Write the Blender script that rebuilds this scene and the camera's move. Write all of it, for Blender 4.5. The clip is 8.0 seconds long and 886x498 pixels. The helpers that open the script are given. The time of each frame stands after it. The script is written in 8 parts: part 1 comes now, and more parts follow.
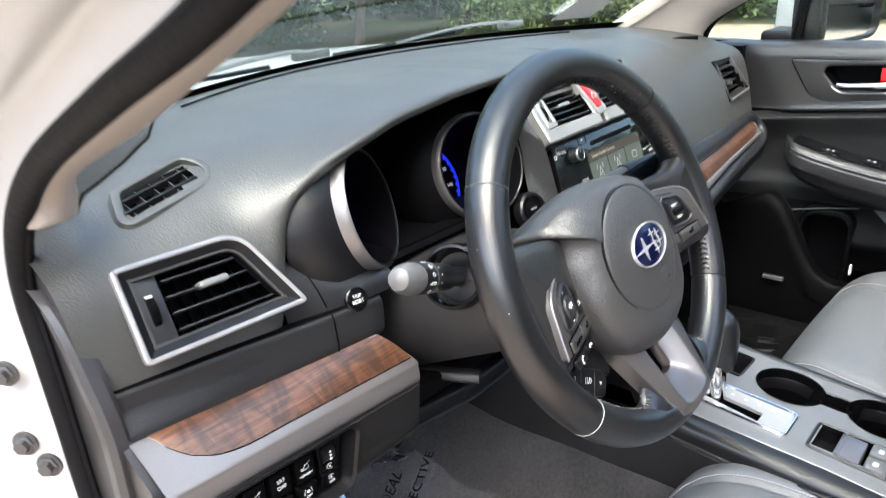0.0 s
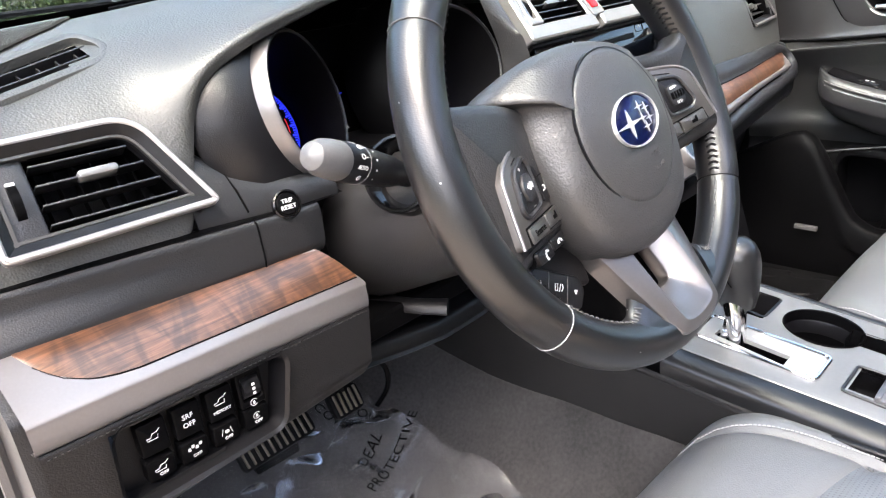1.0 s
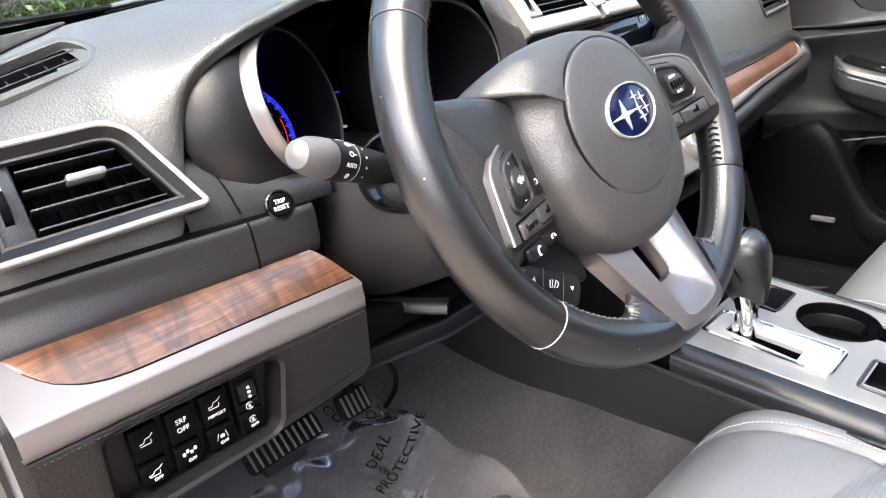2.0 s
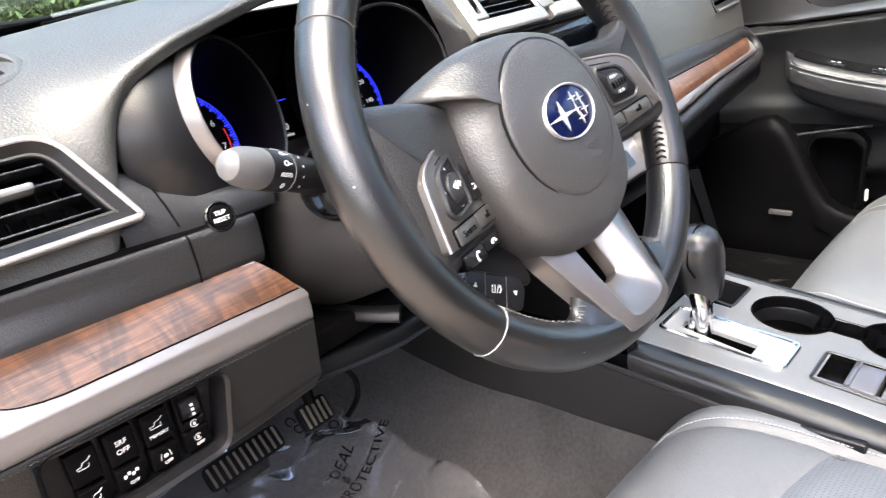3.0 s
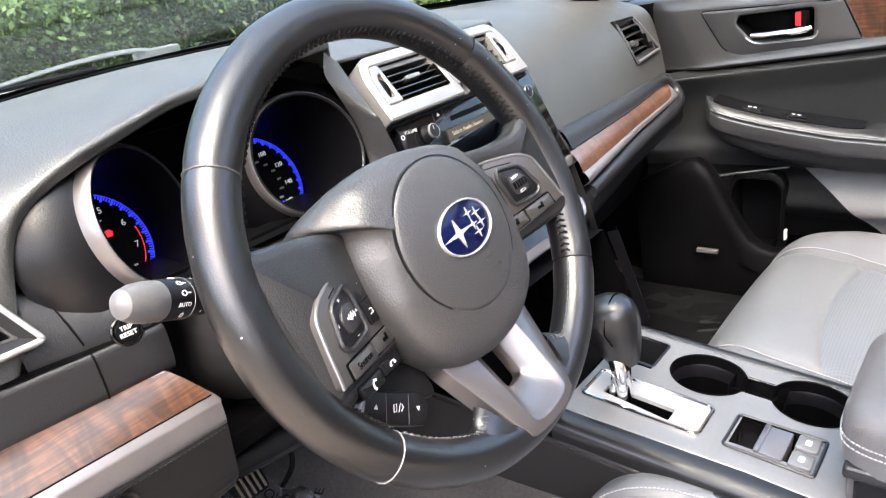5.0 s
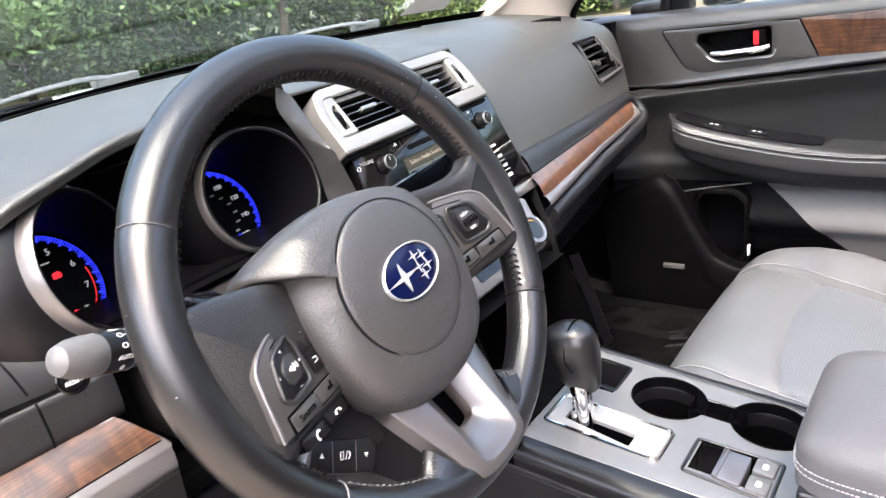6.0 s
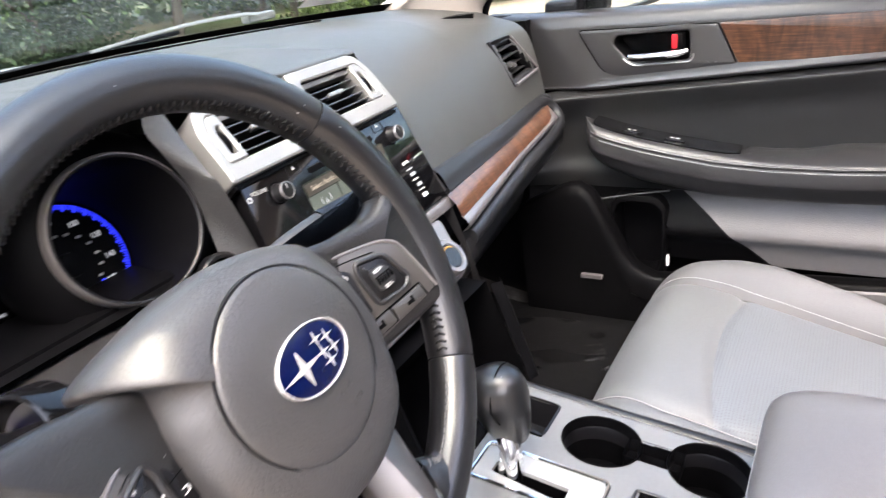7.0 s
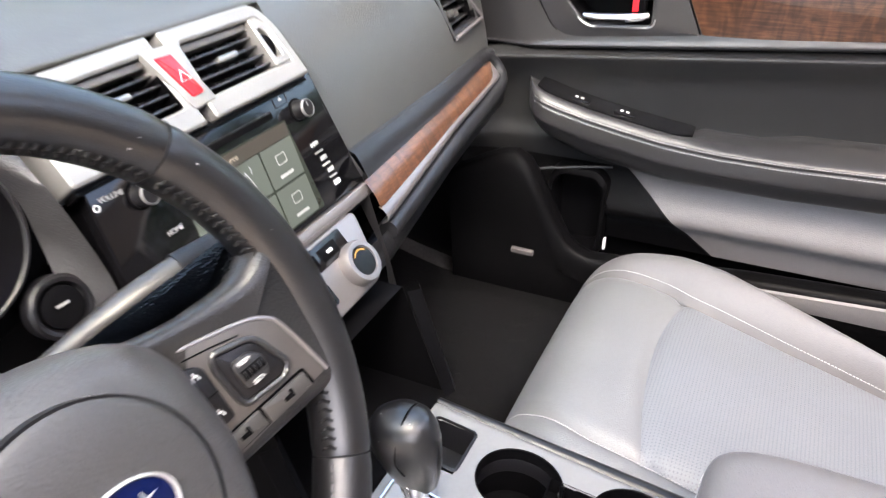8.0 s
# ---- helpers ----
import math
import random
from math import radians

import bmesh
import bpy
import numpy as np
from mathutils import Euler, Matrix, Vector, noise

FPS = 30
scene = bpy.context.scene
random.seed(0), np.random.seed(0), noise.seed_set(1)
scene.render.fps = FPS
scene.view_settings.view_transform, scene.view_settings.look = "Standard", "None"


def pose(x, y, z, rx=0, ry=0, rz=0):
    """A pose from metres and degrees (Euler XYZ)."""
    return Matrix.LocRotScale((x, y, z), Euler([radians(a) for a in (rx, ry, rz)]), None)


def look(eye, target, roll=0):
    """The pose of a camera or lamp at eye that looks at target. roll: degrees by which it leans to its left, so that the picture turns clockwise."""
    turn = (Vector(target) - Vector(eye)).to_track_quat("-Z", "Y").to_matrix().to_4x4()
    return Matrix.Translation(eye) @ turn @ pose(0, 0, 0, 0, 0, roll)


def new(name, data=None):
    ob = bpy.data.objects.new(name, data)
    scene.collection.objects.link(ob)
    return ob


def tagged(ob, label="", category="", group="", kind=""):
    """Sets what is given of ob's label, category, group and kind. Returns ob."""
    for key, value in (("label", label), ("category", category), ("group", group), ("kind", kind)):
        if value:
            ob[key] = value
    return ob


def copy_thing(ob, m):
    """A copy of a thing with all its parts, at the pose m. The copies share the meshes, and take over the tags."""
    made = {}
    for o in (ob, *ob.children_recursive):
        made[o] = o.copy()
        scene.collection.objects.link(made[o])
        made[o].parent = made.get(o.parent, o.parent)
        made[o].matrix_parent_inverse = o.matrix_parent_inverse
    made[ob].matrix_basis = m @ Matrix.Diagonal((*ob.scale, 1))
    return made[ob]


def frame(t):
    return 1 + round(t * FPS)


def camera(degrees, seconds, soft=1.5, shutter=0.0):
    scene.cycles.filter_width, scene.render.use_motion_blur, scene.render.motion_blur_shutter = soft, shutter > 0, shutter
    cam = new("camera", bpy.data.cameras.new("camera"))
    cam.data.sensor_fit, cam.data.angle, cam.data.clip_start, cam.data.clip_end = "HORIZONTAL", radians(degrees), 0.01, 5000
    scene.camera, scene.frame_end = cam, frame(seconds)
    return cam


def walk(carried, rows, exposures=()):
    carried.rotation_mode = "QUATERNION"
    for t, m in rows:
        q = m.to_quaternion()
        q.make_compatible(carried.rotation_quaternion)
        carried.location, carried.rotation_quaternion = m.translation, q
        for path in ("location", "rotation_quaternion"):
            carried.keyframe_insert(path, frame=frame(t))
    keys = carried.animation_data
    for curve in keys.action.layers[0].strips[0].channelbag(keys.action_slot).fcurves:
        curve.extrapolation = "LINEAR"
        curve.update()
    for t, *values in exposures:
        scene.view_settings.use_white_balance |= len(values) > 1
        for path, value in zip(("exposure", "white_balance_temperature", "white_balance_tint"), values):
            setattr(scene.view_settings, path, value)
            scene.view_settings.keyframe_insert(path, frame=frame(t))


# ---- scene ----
cam = camera(63.2, 8.0, soft=1.15, shutter=0.5)
PATH = [
    (0, (-0.57, -0.3, 1.236), (0.792, 0.969, 0.505), -4.2),
    (0.5, (-0.509, -0.267, 1.161), (0.838, 1.009, 0.415), -5.0),
    (1, (-0.466, -0.289, 1.108), (0.831, 1.041, 0.369), -6.0),
    (2.3, (-0.442, -0.297, 1.1), (0.818, 1.073, 0.368), -7.8),
    (2.5, (-0.437, -0.299, 1.101), (0.836, 1.058, 0.368), -8.2),
    (3, (-0.424, -0.307, 1.097), (0.886, 1.013, 0.362), -8.7),
    (3.5, (-0.41, -0.311, 1.106), (0.952, 0.952, 0.364), -8.8),
    (4, (-0.393, -0.322, 1.128), (0.993, 0.922, 0.398), -9.4),
    (4.5, (-0.383, -0.327, 1.14), (1.015, 0.905, 0.414), -9.5),
    (4.7, (-0.381, -0.329, 1.151), (1.014, 0.907, 0.424), -9.3),
    (6, (-0.352, -0.351, 1.185), (1.083, 0.844, 0.467), -9.7),
    (6.5, (-0.32, -0.326, 1.193), (1.171, 0.782, 0.452), -9.2),
    (7, (-0.257, -0.282, 1.198), (1.299, 0.692, 0.405), -7.7),
    (7.5, (-0.206, -0.255, 1.218), (1.4, 0.58, 0.365), -5.7),
    (8, (-0.108, -0.221, 1.228), (1.434, 0.542, 0.208), -1.3),
]
walk(cam, [(t, look(eye, target, roll)) for t, eye, target, roll in PATH],
     exposures=[(0.0, 2.72, 6300, 7), (1.0, 3.12, 6550, 11), (2.5, 3.25, 6700, 12), (4.5, 3.22, 6700, 13), (6.0, 3.12, 6650, 14), (8.0, 3.22, 6700, 15)])

# ---- world, sun and sky ----
world = bpy.data.worlds.new("world")
scene.world = world
world.use_nodes = True
wn = world.node_tree.nodes
sky = wn.new("ShaderNodeTexSky")
sky.sky_type, sky.sun_disc = "NISHITA", False
sky.sun_elevation, sky.sun_rotation = radians(58), radians(240)
sky.dust_density, sky.ozone_density = 4.0, 0.5
wn["Background"].inputs["Strength"].default_value = 0.15
world.node_tree.links.new(sky.outputs[0], wn["Background"].inputs["Color"])
sun = new("sun", bpy.data.lights.new("sun", "SUN"))
sun.data.energy, sun.data.angle, sun.data.color = 0.5, radians(45), (1.0, 0.95, 0.88)
sun.matrix_world = look((-5.0, -2.9, 9.2), (0, 0, 0))

# ---- small maths ----
I4 = Matrix.Identity(4)


def basis(o, x, y):
    """A frame at o with x to the right, y roughly up and z out of the face."""
    x = Vector(x).normalized()
    z = x.cross(Vector(y)).normalized()
    y = z.cross(x)
    return Matrix(((x.x, y.x, z.x, o[0]), (x.y, y.y, z.y, o[1]), (x.z, y.z, z.z, o[2]), (0, 0, 0, 1)))


def spline(pts, n, closed=False):
    """Catmull-Rom through the points, n steps a span."""
    p = [np.array(q, float) for q in pts]
    k = len(p)
    out = []
    for i in range(k if closed else k - 1):
        a, b, c, d = ((p[(i + j) % k] if closed else p[min(max(i + j, 0), k - 1)]) for j in (-1, 0, 1, 2))
        for s in range(n):
            t = s / n
            out.append(0.5 * (2 * b + (c - a) * t + (2 * a - 5 * b + 4 * c - d) * t * t + (3 * b - a - 3 * c + d) * t ** 3))
    if not closed:
        out.append(p[-1])
    return out


def keyed(x, *keys):
    """Linear between keys of (x, values...)."""
    xs = [k[0] for k in keys]
    return [float(np.interp(x, xs, [k[n] for k in keys])) for n in range(1, len(keys[0]))]


def rounded(pts, r, n=5):
    """A polygon with its corners rounded by r (a number or one a corner)."""
    out, k = [], len(pts)
    for i in range(k):
        b = Vector((*pts[i][:2], 0))
        a, c = Vector((*pts[i - 1][:2], 0)), Vector((*pts[(i + 1) % k][:2], 0))
        rr = r[i] if isinstance(r, (list, tuple)) else r
        u, v = (a - b), (c - b)
        rr = min(rr, 0.45 * u.length, 0.45 * v.length)
        p, q = b + u.normalized() * rr, b + v.normalized() * rr
        for s in range(n + 1):
            t = s / n
            w = p * (1 - t) ** 2 + b * 2 * t * (1 - t) + q * t * t
            out.append((w.x, w.y))
    return out


def inset(pts, d):
    """The polygon moved inwards by d; it runs anticlockwise."""
    k, out = len(pts), []
    for i in range(k):
        a, b, c = (Vector((*pts[j % k][:2], 0)) for j in (i - 1, i, i + 1))
        u, v = (b - a), (c - b)
        if u.length < 1e-7:
            u = v
        if v.length < 1e-7:
            v = u
        n1, n2 = Vector((-u.y, u.x, 0)).normalized(), Vector((-v.y, v.x, 0)).normalized()
        m = (n1 + n2)
        m = m / max(m.length_squared, 0.4) * 2
        q = b + m * d
        out.append((q.x, q.y))
    return out


def rect(w, h, r=0.0, cx=0.0, cy=0.0, n=4):
    p = [(cx - w / 2, cy - h / 2), (cx + w / 2, cy - h / 2), (cx + w / 2, cy + h / 2), (cx - w / 2, cy + h / 2)]
    return rounded(p, r, n) if r else p


def oval(rx, ry, n=32, cx=0.0, cy=0.0, a0=0.0):
    return [(cx + rx * math.cos(a0 + 2 * math.pi * i / n), cy + ry * math.sin(a0 + 2 * math.pi * i / n)) for i in range(n)]


# ---- mesh pieces ----
def rings(loops, closed=True, cap=(False, False), M=I4, bm=None):
    """A skin over loops of equally many points."""
    bm = bm or bmesh.new()
    vs = [[bm.verts.new(M @ Vector(p)) for p in loop] for loop in loops]
    k = len(vs[0])
    for a, b in zip(vs, vs[1:]):
        for i in range(k if closed else k - 1):
            j = (i + 1) % k
            bm.faces.new((a[i], a[j], b[j], b[i]))
    if cap[0]:
        bm.faces.new(list(reversed(vs[0])))
    if cap[1]:
        bm.faces.new(vs[-1])
    return bm


def prism(pts, z0, z1, bevel=0.0, M=I4, bm=None):
    """A plate with the outline pts from z0 to z1, its front edge rounded by bevel."""
    loops = [[(x, y, z0) for x, y in pts]]
    if bevel:
        ins = inset(pts, bevel)
        mid = inset(pts, bevel * 0.3)
        loops += [[(x, y, z1 - bevel) for x, y in pts], [(x, y, z1 - bevel * 0.3) for x, y in mid], [(x, y, z1) for x, y in ins]]
    else:
        loops.append([(x, y, z1) for x, y in pts])
    return rings(loops, True, (True, True), M, bm)


def frame_ring(outer, inner, z0, z1, bevel=0.0, M=I4, bm=None):
    """A flat ring between two outlines of equally many points."""
    o2, i2 = (inset(outer, bevel), inset(inner, -bevel)) if bevel else (outer, inner)
    lo = [[(x, y, z0) for x, y in outer], [(x, y, z1 - bevel) for x, y in outer], [(x, y, z1) for x, y in o2],
          [(x, y, z1) for x, y in i2], [(x, y, z1 - bevel) for x, y in inner], [(x, y, z0) for x, y in inner]]
    if not bevel:
        lo = [lo[0], lo[2], lo[3], lo[5]]
    lo.append(lo[0])
    return rings(lo, True, (False, False), M, bm)


def cup(outline, z0, depth, M=I4, bm=None, shrink=0.0):
    """An open hollow going down from z0."""
    b = inset(outline, shrink) if shrink else outline
    return rings([[(x, y, z0) for x, y in outline], [(x, y, z0 - depth) for x, y in b]], True, (False, True), M, bm)


def turned(profile, n=32, M=I4, bm=None):
    """Turns (radius, z) round z."""
    loops = [[(r * math.cos(2 * math.pi * i / n), r * math.sin(2 * math.pi * i / n), z) for i in range(n)] for r, z in profile]
    return rings(loops, True, (False, False), M, bm)


def tube(path, r, n=10, closed=False, M=I4, bm=None, flat=1.0):
    """A round bar along the path; r is a number or a function of 0 to 1."""
    p = [Vector(q) for q in path]
    k, loops = len(p), []
    side = None
    for i, q in enumerate(p):
        d = (p[(i + 1) % k] - p[i - 1]) if closed else (p[min(i + 1, k - 1)] - p[max(i - 1, 0)])
        d.normalize()
        side = d.orthogonal().normalized() if side is None else (side - d * side.dot(d)).normalized()
        up = d.cross(side)
        rr = r(i / (k - 1)) if callable(r) else r
        loops.append([q + side * rr * math.cos(2 * math.pi * j / n) + up * rr * flat * math.sin(2 * math.pi * j / n) for j in range(n)])
    if closed:
        loops.append(loops[0])
    return rings(loops, True, (not closed, not closed), M, bm)


def skin(rows, bm=None, M=I4, keep=None):
    """A sheet over rows of points; keep(centre) says which faces stay."""
    bm = bm or bmesh.new()
    vs = [[bm.verts.new(M @ Vector(p)) for p in row] for row in rows]
    for a, b in zip(vs, vs[1:]):
        for i in range(len(a) - 1):
            q = (a[i], a[i + 1], b[i + 1], b[i])
            if keep is None or keep(sum((v.co for v in q), Vector()) / 4):
                bm.faces.new(q)
    bmesh.ops.delete(bm, geom=[v for v in bm.verts if not v.link_faces], context="VERTS")
    return bm


def block(x0, x1, y0, y1, z0, z1, r=0.004, seg=3, M=I4):
    """A box with rounded edges."""
    bm = bmesh.new()
    bmesh.ops.create_cube(bm, size=1.0, matrix=Matrix.Translation(((x0 + x1) / 2, (y0 + y1) / 2, (z0 + z1) / 2)) @ Matrix.Diagonal((x1 - x0, y1 - y0, z1 - z0, 1)))
    if r:
        bmesh.ops.bevel(bm, geom=bm.edges[:], offset=r, segments=seg, profile=0.6, affect="EDGES")
    bm.transform(M)
    return bm


def pillow(x0, x1, y0, y1, z0, z1, e=5.0, crown=0.01, bend=None, n=28):
    """A padded block with round edges; bend(x, y) raises its top."""
    bm = bmesh.new()
    cx, cy, hx, hy = (x0 + x1) / 2, (y0 + y1) / 2, (x1 - x0) / 2, (y1 - y0) / 2
    loops = []
    levels = 14
    for k in range(levels + 1):
        s = k / levels
        if s < 0.35:
            sc, zz = 1.0, s / 0.35 * 0.55
        else:
            a = (s - 0.35) / 0.65 * math.pi / 2
            sc, zz = max(math.cos(a) ** 0.45, 0.0), 0.55 + 0.45 * math.sin(a) ** 0.9
        loop = []
        for i in range(4 * n):
            t = 2 * math.pi * i / (4 * n)
            c, q = math.cos(t), math.sin(t)
            px = cx + hx * sc * math.copysign(abs(c) ** (2 / e), c)
            py = cy + hy * sc * math.copysign(abs(q) ** (2 / e), q)
            u, v = (px - cx) / hx, (py - cy) / hy
            lift = (bend(px, py) if bend else 0) * zz + crown * (1 - u * u) * (1 - v * v) * zz
            loop.append((px, py, z0 + (z1 - z0) * zz + lift))
        loops.append(loop)
    rings(loops, True, (True, False), I4, bm)
    bmesh.ops.remove_doubles(bm, verts=bm.verts[:], dist=1e-5)
    return bm


PLACES = {}


def thing(name, label, category, at=(0, 0, 0), group="", kind="", m=None):
    ob = new(name)
    ob.matrix_world = m if m is not None else Matrix.Translation(at)
    ob.empty_display_size = 0.05
    PLACES[ob] = ob.matrix_world.copy()
    return tagged(ob, label, category, group, kind)


def mesh_of(name, bm, mat, angle=35):
    bmesh.ops.recalc_face_normals(bm, faces=bm.faces[:])
    me = bpy.data.meshes.new(name)
    bm.to_mesh(me)
    bm.free()
    me.materials.append(mat)
    me.polygons.foreach_set("use_smooth", [True] * len(me.polygons))
    me.set_sharp_from_angle(angle=radians(angle))
    return me


def part(name, bm, mat, parent, label="", local=False, angle=35, kind=""):
    """One mesh under a thing or a part. The points are in the world unless local."""
    if not local:
        bm.transform(PLACES[parent].inverted())
    ob = new(name, mesh_of(name, bm, mat, angle))
    ob.parent = parent
    PLACES[ob] = PLACES[parent]
    return tagged(ob, label, kind=kind)


def single(name, bm, mat, label, category, group="", kind="", angle=35):
    """A thing that is one mesh, given in world points."""
    ob = new(name, mesh_of(name, bm, mat, angle))
    PLACES[ob] = Matrix.Identity(4)
    return tagged(ob, label, category, group, kind)


def lettering(body, size, M, mat, parent, local=False, name="lettering", depth=0.0003, turn=0.0):
    """Raised words centred on the frame M."""
    cu = bpy.data.curves.new("words", "FONT")
    cu.body, cu.size, cu.align_x, cu.align_y, cu.extrude = body, size, "CENTER", "CENTER", depth
    cu.resolution_u = 3
    tmp = bpy.data.objects.new("words", cu)
    me = bpy.data.meshes.new_from_object(tmp)
    bm = bmesh.new()
    bm.from_mesh(me)
    bm.transform(M @ pose(0, 0, 0, 0, 0, turn))
    bpy.data.objects.remove(tmp)
    bpy.data.meshes.remove(me)
    bpy.data.curves.remove(cu)
    return part(name, bm, mat, parent, local=local)


# ---- materials ----
def material(name):
    m = bpy.data.materials.new(name)
    m.use_nodes = True
    return m, m.node_tree.nodes, m.node_tree.links, m.node_tree.nodes["Principled BSDF"]


def surface(name, color, rough=0.5, metal=0.0, grain=0.0, grain_size=0.0015, vary=0.12, spec=0.5, coat=0.0, kind="cells", mottled=0.08, sheen=0.0, lint=0.0, ior=1.5):
    """A solid material with a fine relief, a slow change of tone and uneven gloss."""
    m, n, l, b = material(name)
    tc = n.new("ShaderNodeTexCoord")
    slow = n.new("ShaderNodeTexNoise")
    slow.inputs["Scale"].default_value, slow.inputs["Detail"].default_value = 9.0, 6.0
    fine = n.new("ShaderNodeTexNoise")
    fine.inputs["Scale"].default_value, fine.inputs["Detail"].default_value = 1 / max(grain_size, 1e-4) * 0.35, 3.0
    for t in (slow, fine):
        l.new(tc.outputs["Object"], t.inputs["Vector"])
    mix = n.new("ShaderNodeMath")
    mix.operation = "MULTIPLY_ADD"
    mix.inputs[1].default_value, mix.inputs[2].default_value = 0.6, 0.0
    l.new(slow.outputs["Fac"], mix.inputs[0])
    add = n.new("ShaderNodeMath")
    add.operation = "MULTIPLY_ADD"
    add.inputs[1].default_value = 0.4
    l.new(fine.outputs["Fac"], add.inputs[0])
    l.new(mix.outputs[0], add.inputs[2])
    ramp = n.new("ShaderNodeValToRGB")
    e = ramp.color_ramp.elements
    e[0].position, e[1].position = 0.3, 0.7
    e[0].color = (*[c * (1 - vary) for c in color], 1)
    e[1].color = (*[min(c * (1 + vary), 1) for c in color], 1)
    l.new(add.outputs[0], ramp.inputs["Fac"])
    l.new(ramp.outputs["Color"], b.inputs["Base Color"])
    if lint:
        dots, cut, tone = n.new("ShaderNodeTexVoronoi"), n.new("ShaderNodeMath"), n.new("ShaderNodeMix")
        dots.inputs["Scale"].default_value = 75.0
        l.new(tc.outputs["Object"], dots.inputs["Vector"])
        cut.operation = "LESS_THAN"
        cut.inputs[1].default_value = 0.042
        l.new(dots.outputs["Distance"], cut.inputs[0])
        tone.data_type = "RGBA"
        tone.inputs["B"].default_value = (lint, lint, lint, 1)
        l.new(cut.outputs[0], tone.inputs["Factor"])
        l.new(ramp.outputs["Color"], tone.inputs["A"])
        l.new(tone.outputs["Result"], b.inputs["Base Color"])
    rr = n.new("ShaderNodeMapRange")
    rr.inputs["To Min"].default_value, rr.inputs["To Max"].default_value = max(rough - mottled, 0.02), min(rough + mottled, 1)
    l.new(slow.outputs["Fac"], rr.inputs["Value"])
    l.new(rr.outputs[0], b.inputs["Roughness"])
    b.inputs["Metallic"].default_value = metal
    b.inputs["Specular IOR Level"].default_value = spec
    b.inputs["IOR"].default_value = ior
    b.inputs["Coat Weight"].default_value = coat
    b.inputs["Coat Roughness"].default_value = 0.08
    if sheen:
        b.inputs["Sheen Weight"].default_value = sheen
    if grain:
        bump = n.new("ShaderNodeBump")
        bump.inputs["Strength"].default_value, bump.inputs["Distance"].default_value = grain, grain_size * 0.5
        if kind == "cells":
            v = n.new("ShaderNodeTexVoronoi")
            v.feature = "SMOOTH_F1"
            v.inputs["Scale"].default_value = 1 / grain_size
            warp = n.new("ShaderNodeVectorMath")
            warp.operation = "MULTIPLY_ADD"
            warp.inputs[1].default_value = (grain_size,) * 3
            l.new(fine.outputs["Color"], warp.inputs[0])
            l.new(tc.outputs["Object"], warp.inputs[2])
            l.new(warp.outputs[0], v.inputs["Vector"])
            l.new(v.outputs["Distance"], bump.inputs["Height"])
        else:
            l.new(fine.outputs["Fac"], bump.inputs["Height"])
        l.new(bump.outputs[0], b.inputs["Normal"])
    return m


def wood_material(name, along="X"):
    """Dark walnut veneer with streaks along the trim and faint cross figure."""
    m, n, l, b = material(name)
    tc = n.new("ShaderNodeTexCoord")
    mp = n.new("ShaderNodeMapping")
    mp.inputs["Scale"].default_value = (9, 170, 170) if along == "X" else (170, 9, 170)
    l.new(tc.outputs["Object"], mp.inputs["Vector"])
    streak = n.new("ShaderNodeTexNoise")
    streak.inputs["Scale"].default_value, streak.inputs["Detail"].default_value, streak.inputs["Distortion"].default_value = 2.2, 9.0, 0.8
    l.new(mp.outputs[0], streak.inputs["Vector"])
    mp2 = n.new("ShaderNodeMapping")
    mp2.inputs["Scale"].default_value = (42, 12, 12) if along == "X" else (12, 36, 12)
    l.new(tc.outputs["Object"], mp2.inputs["Vector"])
    figure = n.new("ShaderNodeTexNoise")
    figure.inputs["Scale"].default_value, figure.inputs["Detail"].default_value, figure.inputs["Distortion"].default_value = 1.0, 2.0, 1.6
    l.new(mp2.outputs[0], figure.inputs["Vector"])
    ramp = n.new("ShaderNodeValToRGB")
    e = ramp.color_ramp.elements
    e[0].position, e[0].color = 0.28, (0.036, 0.018, 0.010, 1)
    e[1].position, e[1].color = 0.72, (0.136, 0.068, 0.038, 1)
    mid = e.new(0.5)
    mid.color = (0.076, 0.036, 0.020, 1)
    l.new(streak.outputs["Fac"], ramp.inputs["Fac"])
    mixc = n.new("ShaderNodeMix")
    mixc.data_type, mixc.blend_type = "RGBA", "MULTIPLY"
    mixc.inputs["Factor"].default_value = 0.7
    ramp2 = n.new("ShaderNodeValToRGB")
    f = ramp2.color_ramp.elements
    f[0].position, f[0].color = 0.38, (0.35, 0.3, 0.28, 1)
    f[1].position, f[1].color = 0.6, (1.25, 1.1, 1.0, 1)
    l.new(figure.outputs["Fac"], ramp2.inputs["Fac"])
    l.new(ramp.outputs["Color"], mixc.inputs["A"])
    l.new(ramp2.outputs["Color"], mixc.inputs["B"])
    l.new(mixc.outputs["Result"], b.inputs["Base Color"])
    b.inputs["Roughness"].default_value = 0.34
    b.inputs["Coat Weight"].default_value = 0.7
    b.inputs["Coat Roughness"].default_value = 0.24
    bump = n.new("ShaderNodeBump")
    bump.inputs["Strength"].default_value, bump.inputs["Distance"].default_value = 0.15, 0.0004
    l.new(streak.outputs["Fac"], bump.inputs["Height"])
    l.new(bump.outputs[0], b.inputs["Normal"])
    return m


def glass_material(name, tint=(0.9, 0.97, 0.93), rough=0.0, weight=1.0):
    m, n, l, b = material(name)
    b.inputs["Base Color"].default_value = (*tint, 1)
    b.inputs["Roughness"].default_value = rough
    b.inputs["Transmission Weight"].default_value = weight
    b.inputs["IOR"].default_value = 1.45
    return m


